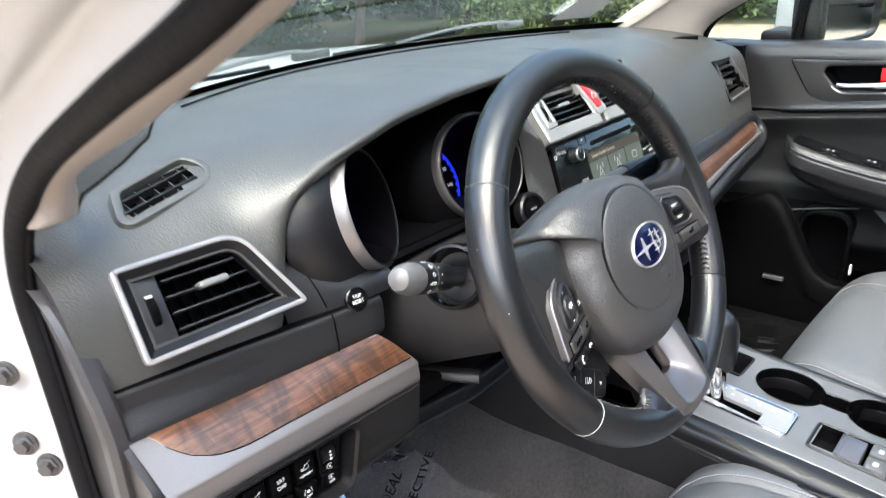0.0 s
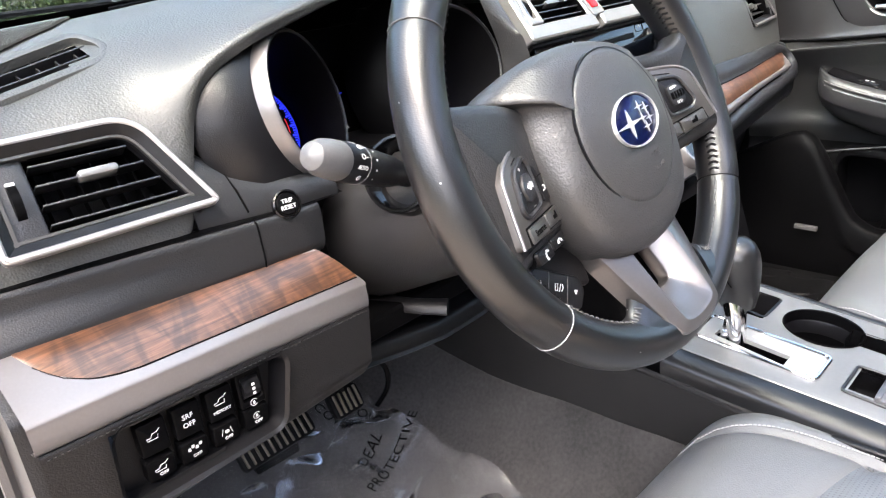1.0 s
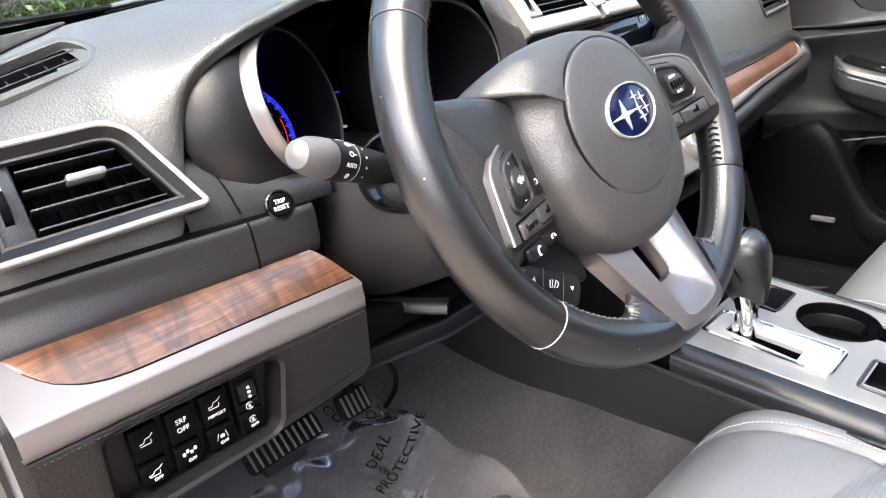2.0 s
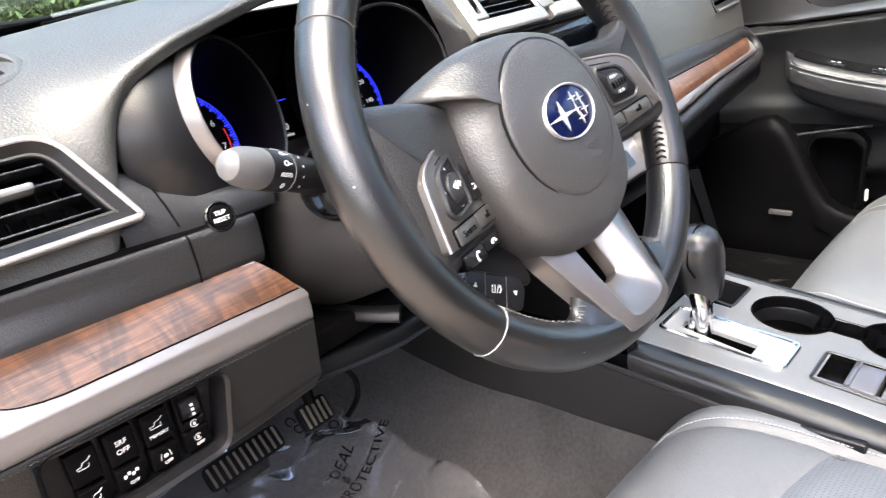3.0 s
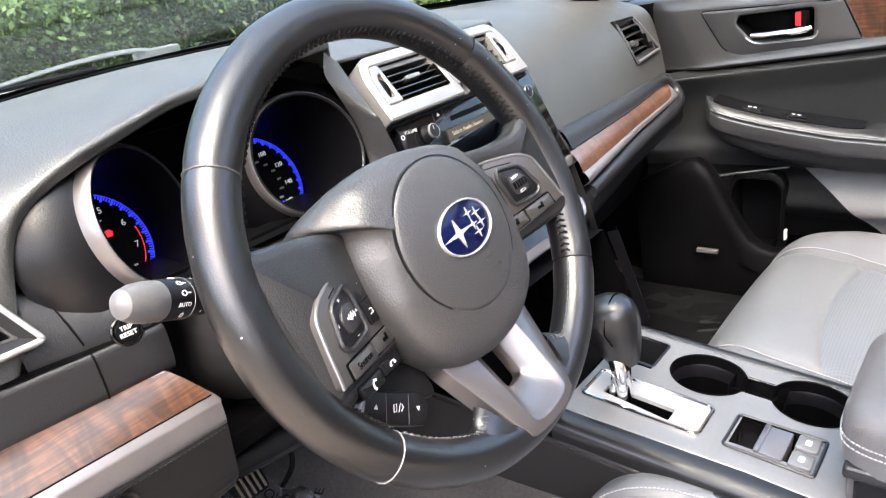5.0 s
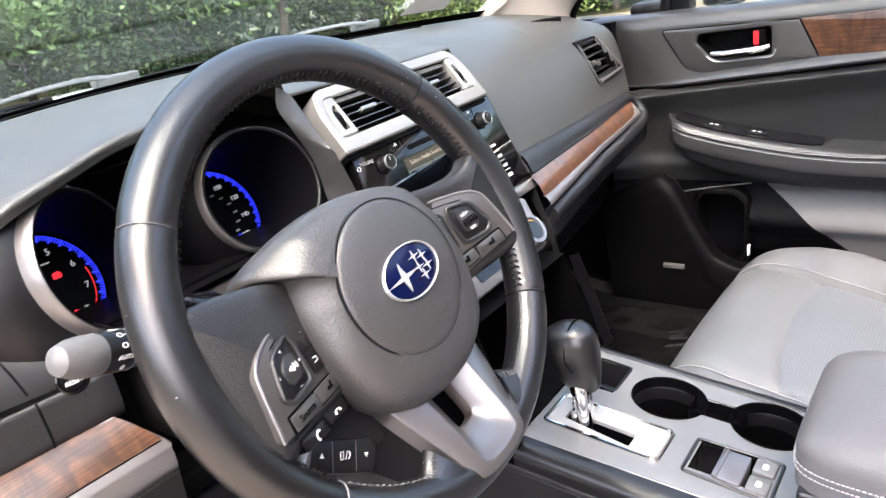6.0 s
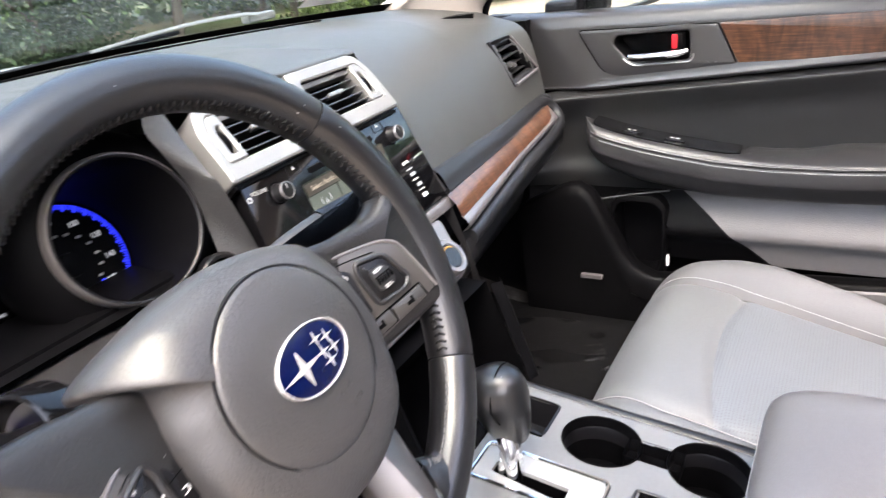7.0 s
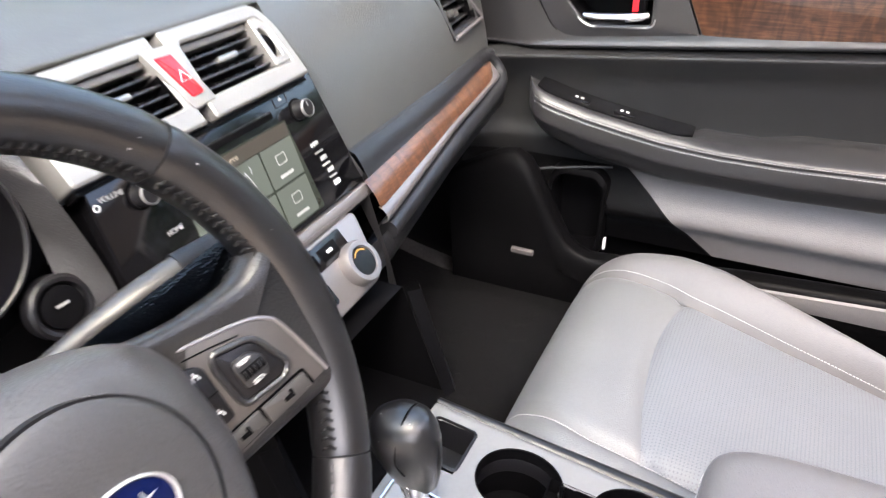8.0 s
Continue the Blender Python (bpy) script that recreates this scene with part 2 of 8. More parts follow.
def glow(name, color, strength):
    m, n, l, b = material(name)
    b.inputs["Base Color"].default_value = (*[c * 0.2 for c in color], 1)
    b.inputs["Emission Color"].default_value = (*color, 1)
    b.inputs["Emission Strength"].default_value = strength
    return m


def perforated(name, color):
    """Seat leather with rows of small punched holes."""
    m = surface(name, color, 0.44, grain=0.35, grain_size=0.0016, vary=0.08)
    n, l = m.node_tree.nodes, m.node_tree.links
    b, tc = n["Principled BSDF"], n.new("ShaderNodeTexCoord")
    old = b.inputs["Base Color"].links[0].from_socket
    waves = []
    for axis, size in ((0, 0.0042), (1, 0.0042)):
        sep, sn = n.new("ShaderNodeSeparateXYZ"), n.new("ShaderNodeMath")
        l.new(tc.outputs["Object"], sep.inputs[0])
        mul = n.new("ShaderNodeMath")
        mul.operation, mul.inputs[1].default_value = "MULTIPLY", 2 * math.pi / size
        l.new(sep.outputs[axis], mul.inputs[0])
        sn.operation = "SINE"
        l.new(mul.outputs[0], sn.inputs[0])
        waves.append(sn)
    both, cut_ = n.new("ShaderNodeMath"), n.new("ShaderNodeMath")
    both.operation, cut_.operation, cut_.inputs[1].default_value = "ADD", "GREATER_THAN", 1.35
    l.new(waves[0].outputs[0], both.inputs[0])
    l.new(waves[1].outputs[0], both.inputs[1])
    l.new(both.outputs[0], cut_.inputs[0])
    tone = n.new("ShaderNodeMix")
    tone.data_type = "RGBA"
    tone.inputs["B"].default_value = (*[c * 0.62 for c in color], 1)
    l.new(cut_.outputs[0], tone.inputs["Factor"])
    l.new(old, tone.inputs["A"])
    l.new(tone.outputs["Result"], b.inputs["Base Color"])
    return m


PAD = surface("dash_pad", (0.027, 0.0285, 0.0272), 0.47, grain=0.42, grain_size=0.0017, vary=0.08, spec=1.0)
PAD_LOW = surface("dash_lower", (0.0075, 0.008, 0.0095), 0.42, grain=0.32, grain_size=0.0012, vary=0.12, spec=0.55)
PLASTIC = surface("grey_plastic", (0.013, 0.013, 0.0142), 0.38, grain=0.4, grain_size=0.0012, vary=0.08, spec=0.75)
PLASTIC_DARK = surface("dark_plastic", (0.005, 0.005, 0.006), 0.36, spec=0.35, grain=0.25, grain_size=0.001)
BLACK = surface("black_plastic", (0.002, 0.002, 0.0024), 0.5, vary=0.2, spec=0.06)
GLOSS = surface("gloss_black", (0.004, 0.004, 0.0045), 0.12, vary=0.1, mottled=0.03, spec=0.35)
LEATHER = surface("wheel_leather", (0.0034, 0.0034, 0.0040), 0.33, grain=0.20, grain_size=0.0010, vary=0.15, mottled=0.07, spec=0.7, lint=0.5, ior=1.62)
LEATHER_SEAT = surface("seat_leather", (0.135, 0.14, 0.145), 0.38, grain=0.3, grain_size=0.0016, vary=0.08)
LEATHER_LIGHT = surface("seat_leather_light", (0.125, 0.123, 0.125), 0.40, grain=0.3, grain_size=0.0016, vary=0.07)
LEATHER_BLUE = perforated("seat_insert", (0.135, 0.146, 0.16))
SILVER = surface("satin_silver", (0.235, 0.222, 0.224), 0.36, metal=0.75, grain=0.05, grain_size=0.0008, vary=0.05, kind="noise")
SILVER_BRIGHT = surface("bright_silver", (0.25, 0.25, 0.248), 0.36, metal=0.5, grain=0.05, grain_size=0.0008, vary=0.05, kind="noise")
SILVER_DARK = surface("brushed_grey", (0.3, 0.3, 0.3), 0.36, metal=0.8, vary=0.06)
SILVER_CONSOLE = surface("console_silver", (0.215, 0.213, 0.211), 0.40, metal=0.4, vary=0.06)
GATE_METAL = surface("gate_metal", (0.40, 0.40, 0.385), 0.36, metal=0.3, vary=0.06)
CHROME = surface("chrome", (0.8, 0.8, 0.8), 0.1, metal=1.0, vary=0.03, mottled=0.04)
CREAM = surface("cream_trim", (0.36, 0.325, 0.295), 0.75, grain=0.4, grain_size=0.0012, vary=0.05, kind="noise")
PAINT = surface("white_paint", (0.52, 0.52, 0.516), 0.3, vary=0.03, coat=0.5)
RUBBER = surface("rubber_seal", (0.003, 0.003, 0.004), 0.6, grain=0.3, grain_size=0.003, kind="noise", spec=0.15)
CARPET = surface("carpet", (0.044, 0.0425, 0.043), 0.95, grain=1.0, grain_size=0.0018, vary=0.45, kind="noise", spec=0.1)
RED = surface("red_plastic", (0.62, 0.02, 0.03), 0.25, vary=0.1)
WHITE = surface("white_print", (0.75, 0.75, 0.75), 0.5)
GREY_PRINT = surface("grey_print", (0.3, 0.3, 0.3), 0.5)
STITCH = surface("stitch_thread", (0.38, 0.38, 0.38), 0.8, grain=0.4, grain_size=0.0006)
STITCH_DARK = surface("dark_thread", (0.009, 0.009, 0.010), 0.7, spec=0.2)
DOOR = surface("door_plastic", (0.020, 0.020, 0.0208), 0.36, spec=0.75, grain=0.25, grain_size=0.001)
DOOR_PAD = surface("door_pad", (0.0115, 0.012, 0.0125), 0.46, spec=0.5, grain=0.3, grain_size=0.0014)
LEATHER_BLACK = surface("black_leather", (0.019, 0.019, 0.020), 0.43, spec=0.8, grain=0.3, grain_size=0.0014)
PANEL_GREY = surface("panel_grey", (0.085, 0.083, 0.08), 0.34, metal=0.6, vary=0.06)
TIP_GREY = surface("tip_grey", (0.12, 0.12, 0.122), 0.4, grain=0.2, grain_size=0.0008)
BLUE = surface("badge_blue", (0.0012, 0.004, 0.034), 0.16, vary=0.3, spec=0.3)
WOOD = wood_material("walnut_x", "X")
WOOD_Y = wood_material("walnut_y", "Y")
STEEL = surface("bare_steel", (0.12, 0.12, 0.125), 0.4, metal=0.8, grain=0.2, grain_size=0.002)
RIB_METAL = surface("rib_metal", (0.15, 0.135, 0.11), 0.45, metal=0.4, vary=0.1)
GLASS = glass_material("car_glass", (0.86, 0.95, 0.9))
GAUGE_BLUE = glow("gauge_blue", (0.02, 0.035, 1.0), 0.22)
GAUGE_RED = glow("gauge_red", (1.0, 0.03, 0.05), 0.12)
GAUGE_WHITE = glow("gauge_white", (0.75, 0.78, 0.85), 0.07)
GAUGE_AMBER = glow("gauge_amber", (1.0, 0.5, 0.08), 0.14)
RADIO_GLASS = surface("radio_glass", (0.003, 0.003, 0.0035), 0.07, vary=0.1, mottled=0.02, spec=0.45)
SCREEN_BAR = glow("screen_bar", (0.07, 0.06, 0.045), 0.07)
SCREEN_TEXT = glow("screen_text", (0.7, 0.62, 0.5), 0.05)
FLANK = surface("stack_side", (0.026, 0.026, 0.0275), 0.44, grain=0.5, grain_size=0.0017, vary=0.1, spec=0.8)
SCREEN = surface("screen_glass", (0.02, 0.024, 0.02), 0.1, vary=0.1, mottled=0.02)
SCREEN_LIT = glow("screen_lit", (0.1, 0.12, 0.1), 0.12)
RAIL = surface("console_rail", (0.008, 0.008, 0.0088), 0.30, vary=0.1, spec=0.5)
CONSOLE_SIDE = surface("console_side", (0.0105, 0.0102, 0.0108), 0.46, grain=0.4, grain_size=0.0014, vary=0.1, spec=0.45)
KNEE = surface("knee_skin", (0.0068, 0.0063, 0.0067), 0.46, grain=0.45, grain_size=0.0013, vary=0.1, spec=0.55)
PANEL_TRIM = surface("strip_grey", (0.028, 0.0275, 0.030), 0.38, grain=0.3, grain_size=0.0012, vary=0.08, spec=0.6)
SEAM_GREY = surface("seam_grey", (0.11, 0.11, 0.11), 0.6, vary=0.2)
SPOKE_LEATHER = surface("spoke_leather", (0.013, 0.013, 0.0135), 0.37, grain=0.35, grain_size=0.0014, vary=0.15, mottled=0.1, spec=0.6)
PANEL_SATIN = surface("panel_satin", (0.105, 0.099, 0.096), 0.38, metal=0.6, vary=0.06, grain=0.05, grain_size=0.0008, kind="noise")
SHROUD = surface("column_shroud", (0.0145, 0.0138, 0.0145), 0.40, grain=0.35, grain_size=0.0012, vary=0.1, spec=0.75)
MIRROR = surface("mirror_glass", (0.78, 0.80, 0.80), 0.02, metal=1.0, vary=0.02, mottled=0.0)
# Dark door plastic with the shade low in the footwell put into its colour.
POCKET_SHADE = surface("pocket_shade", (0.0018, 0.0018, 0.0021), 0.45, spec=0.08, grain=0.3, grain_size=0.0014)
HUB = surface("hub_plastic", (0.034, 0.033, 0.0337), 0.45, grain=0.42, grain_size=0.0014, vary=0.08, spec=0.95)
SILVER_FORK = surface("fork_silver", (0.225, 0.212, 0.211), 0.34, metal=0.85, grain=0.05, grain_size=0.0008, vary=0.05, kind="noise")
VENT_SILVER = surface("vent_silver", (0.47, 0.455, 0.455), 0.34, metal=0.7, grain=0.05, grain_size=0.0008, vary=0.05, kind="noise")
BADGE_SILVER = surface("badge_silver", (0.5, 0.5, 0.5), 0.28, metal=0.35, vary=0.05)

WIPER = surface("wiper_grey", (0.15, 0.155, 0.155), 0.45, metal=0.2, vary=0.08)
DARK_PAINT = surface("dark_car_paint", (0.02, 0.022, 0.026), 0.25, vary=0.1, coat=0.4)

MID = 0.325  # the car's middle


# ---- dashboard ----
FRONT = [(-0.400, 0.255, 0.931, 0.278, 1.015), (-0.300, 0.240, 0.931, 0.270, 1.024), (-0.238, 0.228, 0.931, 0.264, 1.030),
         (-0.222, 0.229, 0.945, 0.260, 1.036), (-0.212, 0.241, 0.985, 0.256, 1.042), (-0.203, 0.245, 1.022, 0.252, 1.048),
         (-0.180, 0.240, 1.047, 0.247, 1.062), (-0.140, 0.236, 1.065, 0.244, 1.078), (-0.050, 0.235, 1.089, 0.245, 1.100),
         (0.040, 0.235, 1.099, 0.247, 1.109), (0.142, 0.235, 1.106, 0.247, 1.112), (0.156, 0.250, 1.086, 0.262, 1.092),
         (0.4640, 0.258, 1.082, 0.272, 1.087), (0.4720, 0.214, 0.990, 0.250, 1.050), (0.502, 0.191, 0.926, 0.240, 1.020), (0.750, 0.215, 0.913, 0.262, 1.022), (1.035, 0.251, 0.904, 0.280, 1.014)]
CREST = [(-0.40, 1.047), (-0.30, 1.060), (-0.20, 1.082), (-0.10, 1.100), (0.0, 1.113), (0.1, 1.116), (0.2, 1.108), (0.33, 1.100), (0.5, 1.088), (0.75, 1.076), (1.035, 1.045)]


def dash_section(x):
    near = [keyed(x + d, *FRONT) for d in ((-0.012, -0.006, 0.0, 0.006, 0.012) if x < 0.10 else (0.0,))]
    y0, z0, y1, z1 = (sum(k[n] for k in near) / len(near) for n in range(4))
    z2 = keyed(x, *CREST)[0]
    u = (x - MID) / 0.725
    yb, zb = 0.70 - 0.22 * u * u, 1.096 - 0.022 * u * u
    fold = [(x, y0 + 0.055, z0 - 0.006), (x, y0 + 0.012, z0 - 0.005)] if -0.205 < x < 0.15 else [(x, y0 + 0.02, z0 - 0.004), (x, y0 + 0.008, z0 - 0.003)]
    ym = 0.345
    pts = fold + [(x, y0, z0), (x, y1, z1), (x, ym, z2), (x, (ym + yb) / 2, (z2 + zb) / 2 + 0.004), (x, yb, zb), (x, yb + 0.03, zb - 0.01)]
    return spline(pts, 7)


def vent_hole(c):
    left = -0.350 < c.x < -0.214 - (c.z - 0.958) * 0.55 and 0.955 < c.z < 1.016 and c.y < 0.30
    v = (c.z - 0.985) / 0.933
    right = 0.879 - 0.29 * v < c.x < 0.968 - 0.84 * v and 0.955 < c.z < 1.012 and c.y < 0.31
    top = -0.310 < c.x < -0.236 and 0.313 < c.y < 0.343 and c.z > 1.03
    return not (left or right or top)


xs = sorted(set(np.linspace(-0.40, 1.035, 240).round(4)) | {k[0] for k in FRONT})
dash = thing("dashboard", "charcoal soft-touch dashboard with walnut and silver trim", "dashboard", (MID, 0.4, 0.95))
part("top_pad", skin([dash_section(x) for x in xs], keep=vent_hole), PAD, dash, "charcoal grained soft-touch pad", angle=50)


def strip(x0, x1, section, n=40):
    return skin([section(x) for x in np.linspace(x0, x1, n)])


def band(x):
    ya, yb = keyed(x, (-0.392, 0.252, 0.234), (-0.14, 0.205, 0.206))
    return spline([(x, ya + 0.02, 0.926), (x, ya, 0.9285), (x, ya - 0.004, 0.912), (x, yb, 0.886), (x, yb + 0.03, 0.88)], 5)


part("lower_pad", strip(-0.392, -0.128, band), PAD_LOW, dash, "black grained lower pad")


def under_gauge(x):
    top = keyed(x, (-0.225, 1.0), (-0.21, 0.985), (-0.19, 0.968), (-0.16, 0.956), (-0.12, 0.949), (-0.03, 0.946))[0]
    y = keyed(x, (-0.225, 0.2265), (-0.14, 0.207), (-0.03, 0.2))[0]
    return spline([(x, y + 0.02, 0.927), (x, y, 0.9295), (x, y + (top - 0.93) * 0.42, top), (x, y + 0.05, top + 0.002)], 5)


part("gauge_surround", strip(-0.226, -0.105, under_gauge), PAD_LOW, dash)
part("panel_joint", skin([[(x, keyed(x, (-0.395, 0.2525), (-0.14, 0.2055))[0] + d, z) for d, z in ((0.006, 0.9315), (-0.0012, 0.9300), (0.006, 0.9280))] for x in np.linspace(-0.395, -0.1, 20)]), BLACK, dash)


part("upright_joint", tube([(p[0], p[1] - 0.0004, p[2]) for p in (Vector(q) for q in band(-0.185)[5:17])], 0.0009, 6), BLACK, dash)
part("surround_joint", tube([(p[0], p[1] - 0.0006, p[2]) for p in (Vector(under_gauge(x)[k]) for x, k in ((-0.186, 6), (-0.189, 8), (-0.192, 10), (-0.192, 12), (-0.188, 14), (-0.182, 15)))], 0.0009, 6), BLACK, dash)


def shelf(x):
    yb, yf, zf, zl = keyed(x, (-0.39, 0.232, 0.187, 0.864, 0.840), (-0.118, 0.203, 0.174, 0.861, 0.836))
    return yb, yf, zf, zl


def shelf_section(x):
    yb, yf, zf, zl = shelf(x)
    k = 0.022 * max(0.0, (x + 0.2) / 0.082)
    return spline([(x - k, yb + 0.01, 0.889), (x - k, yb, 0.889), (x, yf, zf), (x, yf - 0.006, zf - 0.008), (x, yf - 0.006, zl), (x, yf + 0.004, zl - 0.003), (x, yf + 0.03, zl - 0.004)], 6)


part("silver_trim", strip(-0.39, -0.118, shelf_section), SILVER, dash, "satin silver trim")
endcap = shelf_section(-0.118)
part("trim_end", rings([endcap, [(p[0] + 0.002, p[1] + 0.004, p[2] - 0.001) for p in endcap]], False), SILVER, dash)


def veneer(x):
    yb, yf, zf, zl = shelf(x)
    v = keyed(x, (-0.374, 0.04), (-0.366, 0.4), (-0.355, 0.66), (-0.34, 0.85), (-0.325, 0.93), (-0.31, 0.965), (-0.118, 0.985))[0]
    a, b = Vector((x, yb + 0.002, 0.8905)), Vector((x, yf + 0.001, zf + 0.0016))
    out = [a + (b - a) * v * s / 8 for s in range(9)]
    return [Vector((p.x, p.y, p.z + 0.0025 * v * math.sin(math.pi * i / 8))) for i, p in enumerate(out)]


end_skew = skin([[Vector((p.x + 0.02 * max(0, (p.x + 0.2) / 0.08) * (i / 8 - 1), p.y, p.z)) for i, p in enumerate(veneer(x))] for x in np.linspace(-0.374, -0.12, 60)])
bmesh.ops.solidify(end_skew, geom=end_skew.faces[:], thickness=0.0009)
part("veneer_joint", tube([tuple(veneer(x)[8] + Vector((0, -0.0006, -0.0006))) for x in np.linspace(-0.368, -0.121, 40)], 0.0005, 6), BLACK, dash, "dark joint along the veneer")
part("walnut_inlay", end_skew, WOOD, dash, "glossy brown walnut veneer inlay")


def knee(x):
    y = keyed(x, (-0.388, 0.183), (-0.118, 0.168))[0]
    zb = keyed(x, (-0.388, 0.745), (-0.118, 0.772))[0]
    return spline([(x, y + 0.012, 0.838), (x, y + 0.001, 0.835), (x, y + 0.002, 0.82), (x, y + 0.006, 0.79), (x, y + 0.012, zb), (x, y + 0.05, zb - 0.02), (x, y + 0.2, zb - 0.0)], 7)


def knee_hole(c):
    return not (-0.346 < c.x < -0.208 and 0.768 < c.z < 0.829 and c.y < 0.2)


part("knee_panel", skin([knee(x) for x in np.linspace(-0.388, -0.118, 110)], keep=knee_hole), KNEE, dash, "dark grained knee panel with stitched seam")
bm = bmesh.new()
for x in np.arange(-0.384, -0.122, 0.0042):
    q = knee(x)[9]
    tube([(x, q[1] - 0.0004, q[2]), (x + 0.0014, q[1] - 0.0011, q[2]), (x + 0.0028, q[1] - 0.0004, q[2])], 0.0005, 4, bm=bm)
part("knee_stitching", bm, PANEL_TRIM, dash, "grey stitching along the knee panel", kind="stuff")
kneeside = knee(-0.118)
part("knee_panel_side", rings([kneeside, [(p[0], 0.36, p[2]) for p in kneeside]], False), KNEE, dash)
part("dash_end_panel", rings([[(x, y, z) for y, z in rounded([(0.20, 0.70), (0.42, 0.70), (0.46, 1.04), (0.33, 1.046), (0.275, 1.0), (0.245, 0.931), (0.235, 0.889), (0.192, 0.862), (0.19, 0.76)], 0.01)] for x in (-0.396, -0.386)], True, (True, True)), PLASTIC, dash)
# Flat black sheet gives the opening round the column its shade.
part("column_gap_shade", block(-0.12, 0.16, 0.24, 0.26, 0.74, 0.95, 0.0), BLACK, dash, "black sheet for the shade in the hollow round the column")
def crossbar(x):
    z = keyed(x, (-0.116, 0.759), (-0.05, 0.747), (0.0, 0.740), (0.06, 0.741), (0.13, 0.752))[0]
    return spline([(x, 0.245, z + 0.020), (x, 0.208, z + 0.019), (x, 0.200, z + 0.013), (x, 0.199, z + 0.003), (x, 0.206, z - 0.002), (x, 0.30, z + 0.004)], 4)


part("crossbar", strip(-0.116, 0.13, crossbar), PLASTIC_DARK, dash, "dark lower edge under the column")
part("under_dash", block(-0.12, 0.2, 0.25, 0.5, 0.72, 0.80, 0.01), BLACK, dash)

# switches beside the knee
SW = basis((-0.277, 0.1885, 0.8), (1, -0.05, 0), (0, -0.05, 1))
pod = thing("switch_panel", "black panel of eight driver switches with white symbols", "switch panel", (-0.277, 0.19, 0.8))
po = rounded([(-0.070, -0.038), (0.060, -0.032), (0.072, 0.031), (-0.066, 0.033)], 0.012)
part("bezel", rings([[(x, y, 0.016) for x, y in inset(po, -0.003)], [(x, y, 0.0135) for x, y in po], [(x, y, -0.006) for x, y in inset(po, 0.004)]], True, (False, True), SW), PLASTIC_DARK, pod)


def picto(kind, M, parent):
    """Small white outline symbols."""
    bm = bmesh.new()
    if kind == "car":
        tube([(-0.005, -0.001, 0), (-0.002, -0.001, 0), (-0.0005, 0.0018, 0), (0.003, 0.0022, 0), (0.0055, 0.0045, 0)], 0.00027, 4, M=M, bm=bm)
        tube([(-0.005, -0.001, 0), (-0.0048, -0.003, 0), (0.003, -0.003, 0), (0.0035, 0.0, 0)], 0.00027, 4, M=M, bm=bm)
    elif kind == "lane":
        for s in (-1, 1):
            tube([(s * 0.0045, -0.003, 0), (s * 0.003, 0.0035, 0)], 0.00027, 4, M=M, bm=bm)
        prism(rect(0.0035, 0.003, 0.001), 0, 0.0004, M=M, bm=bm)
    elif kind == "bars":
        for k in range(4):
            prism(rect(0.0022, 0.0028, 0.0005, -0.0045 + k * 0.003, 0.003 if k % 2 else 0.001), 0, 0.0004, M=M, bm=bm)
    else:
        tube([(0.003 * math.cos(a), 0.003 * math.sin(a), 0) for a in np.linspace(0.6, 5.6, 14)], 0.00027, 4, M=M, bm=bm)
        prism(rect(0.0016, 0.0025, 0.0004), 0, 0.0004, M=M, bm=bm)
    part("symbol", bm, WHITE, parent)


for row in range(2):
    for col in range(4):
        cx, h = -0.039 + col * 0.0268, (0.027, 0.019)[row]
        cy = (0.0085, -0.0185)[row] + col * 0.0004
        W = SW @ pose(cx, cy, 0, (-3, 6)[row], 0, 0)
        if row == 0 and col == 3:
            key = part("dimmer_wheel", tube([(-0.007, 0, -0.002), (0.007, 0, -0.002)], 0.010, 24, M=W), PLASTIC_DARK, pod, "ribbed dimmer wheel")
            for k in range(3):
                part("mark", prism(rect(0.0025, 0.0022, 0.0005, 0.001, -0.004 + 0.004 * k), 0.0079, 0.0084, M=W), WHITE, key)
            part("dimmer_surround", frame_ring(rect(0.022, h + 0.006, 0.002), rect(0.0155, h - 0.006, 0.002), -0.004, 0.005, 0.001, W), BLACK, pod)
            picto("ring", W @ Matrix.Translation((0, -0.0135, 0.0052)), pod)
            continue
        key = part("switch", prism(rect(0.0215, h, 0.002), -0.004, 0.006, 0.0014, W), BLACK, pod)
        up = W @ Matrix.Translation((0, 0, 0.0061))
        if (row, col) == (0, 1):
            lettering("SRF", 0.0056, up @ Matrix.Translation((0, 0.0035, 0)), WHITE, key)
            lettering("OFF", 0.0056, up @ Matrix.Translation((0, -0.0035, 0)), WHITE, key)
        elif (row, col) == (0, 2):
            picto("car", up @ Matrix.Translation((0, 0.003, 0)), key)
            lettering("MEMORY", 0.0036, up @ Matrix.Translation((0, -0.006, 0)), WHITE, key)
        else:
            picto(("car", "bars", "lane", "ring")[col] if row else "car", up @ Matrix.Translation((0, 0.002, 0)), key)
            if row:
                lettering("OFF", 0.004, up @ Matrix.Translation((0.001, -0.0045, 0)), WHITE, key)

# trip reset button
TR = basis((-0.155, 0.2095, 0.934), (1, -0.15, 0), (0, 0.35, 1))
trip = thing("trip_reset_button", "round black trip reset button in a ring", "button", (-0.155, 0.209, 0.934))
part("collar", turned([(0.0125, -0.004), (0.0125, 0.002), (0.0112, 0.003), (0.0098, 0.001), (0.0098, -0.004)], 32, TR), GLOSS, trip)
knob = part("cap", turned([(0.0094, -0.004), (0.0094, 0.0022), (0.0085, 0.003), (0.0, 0.003)], 32, TR), BLACK, trip)
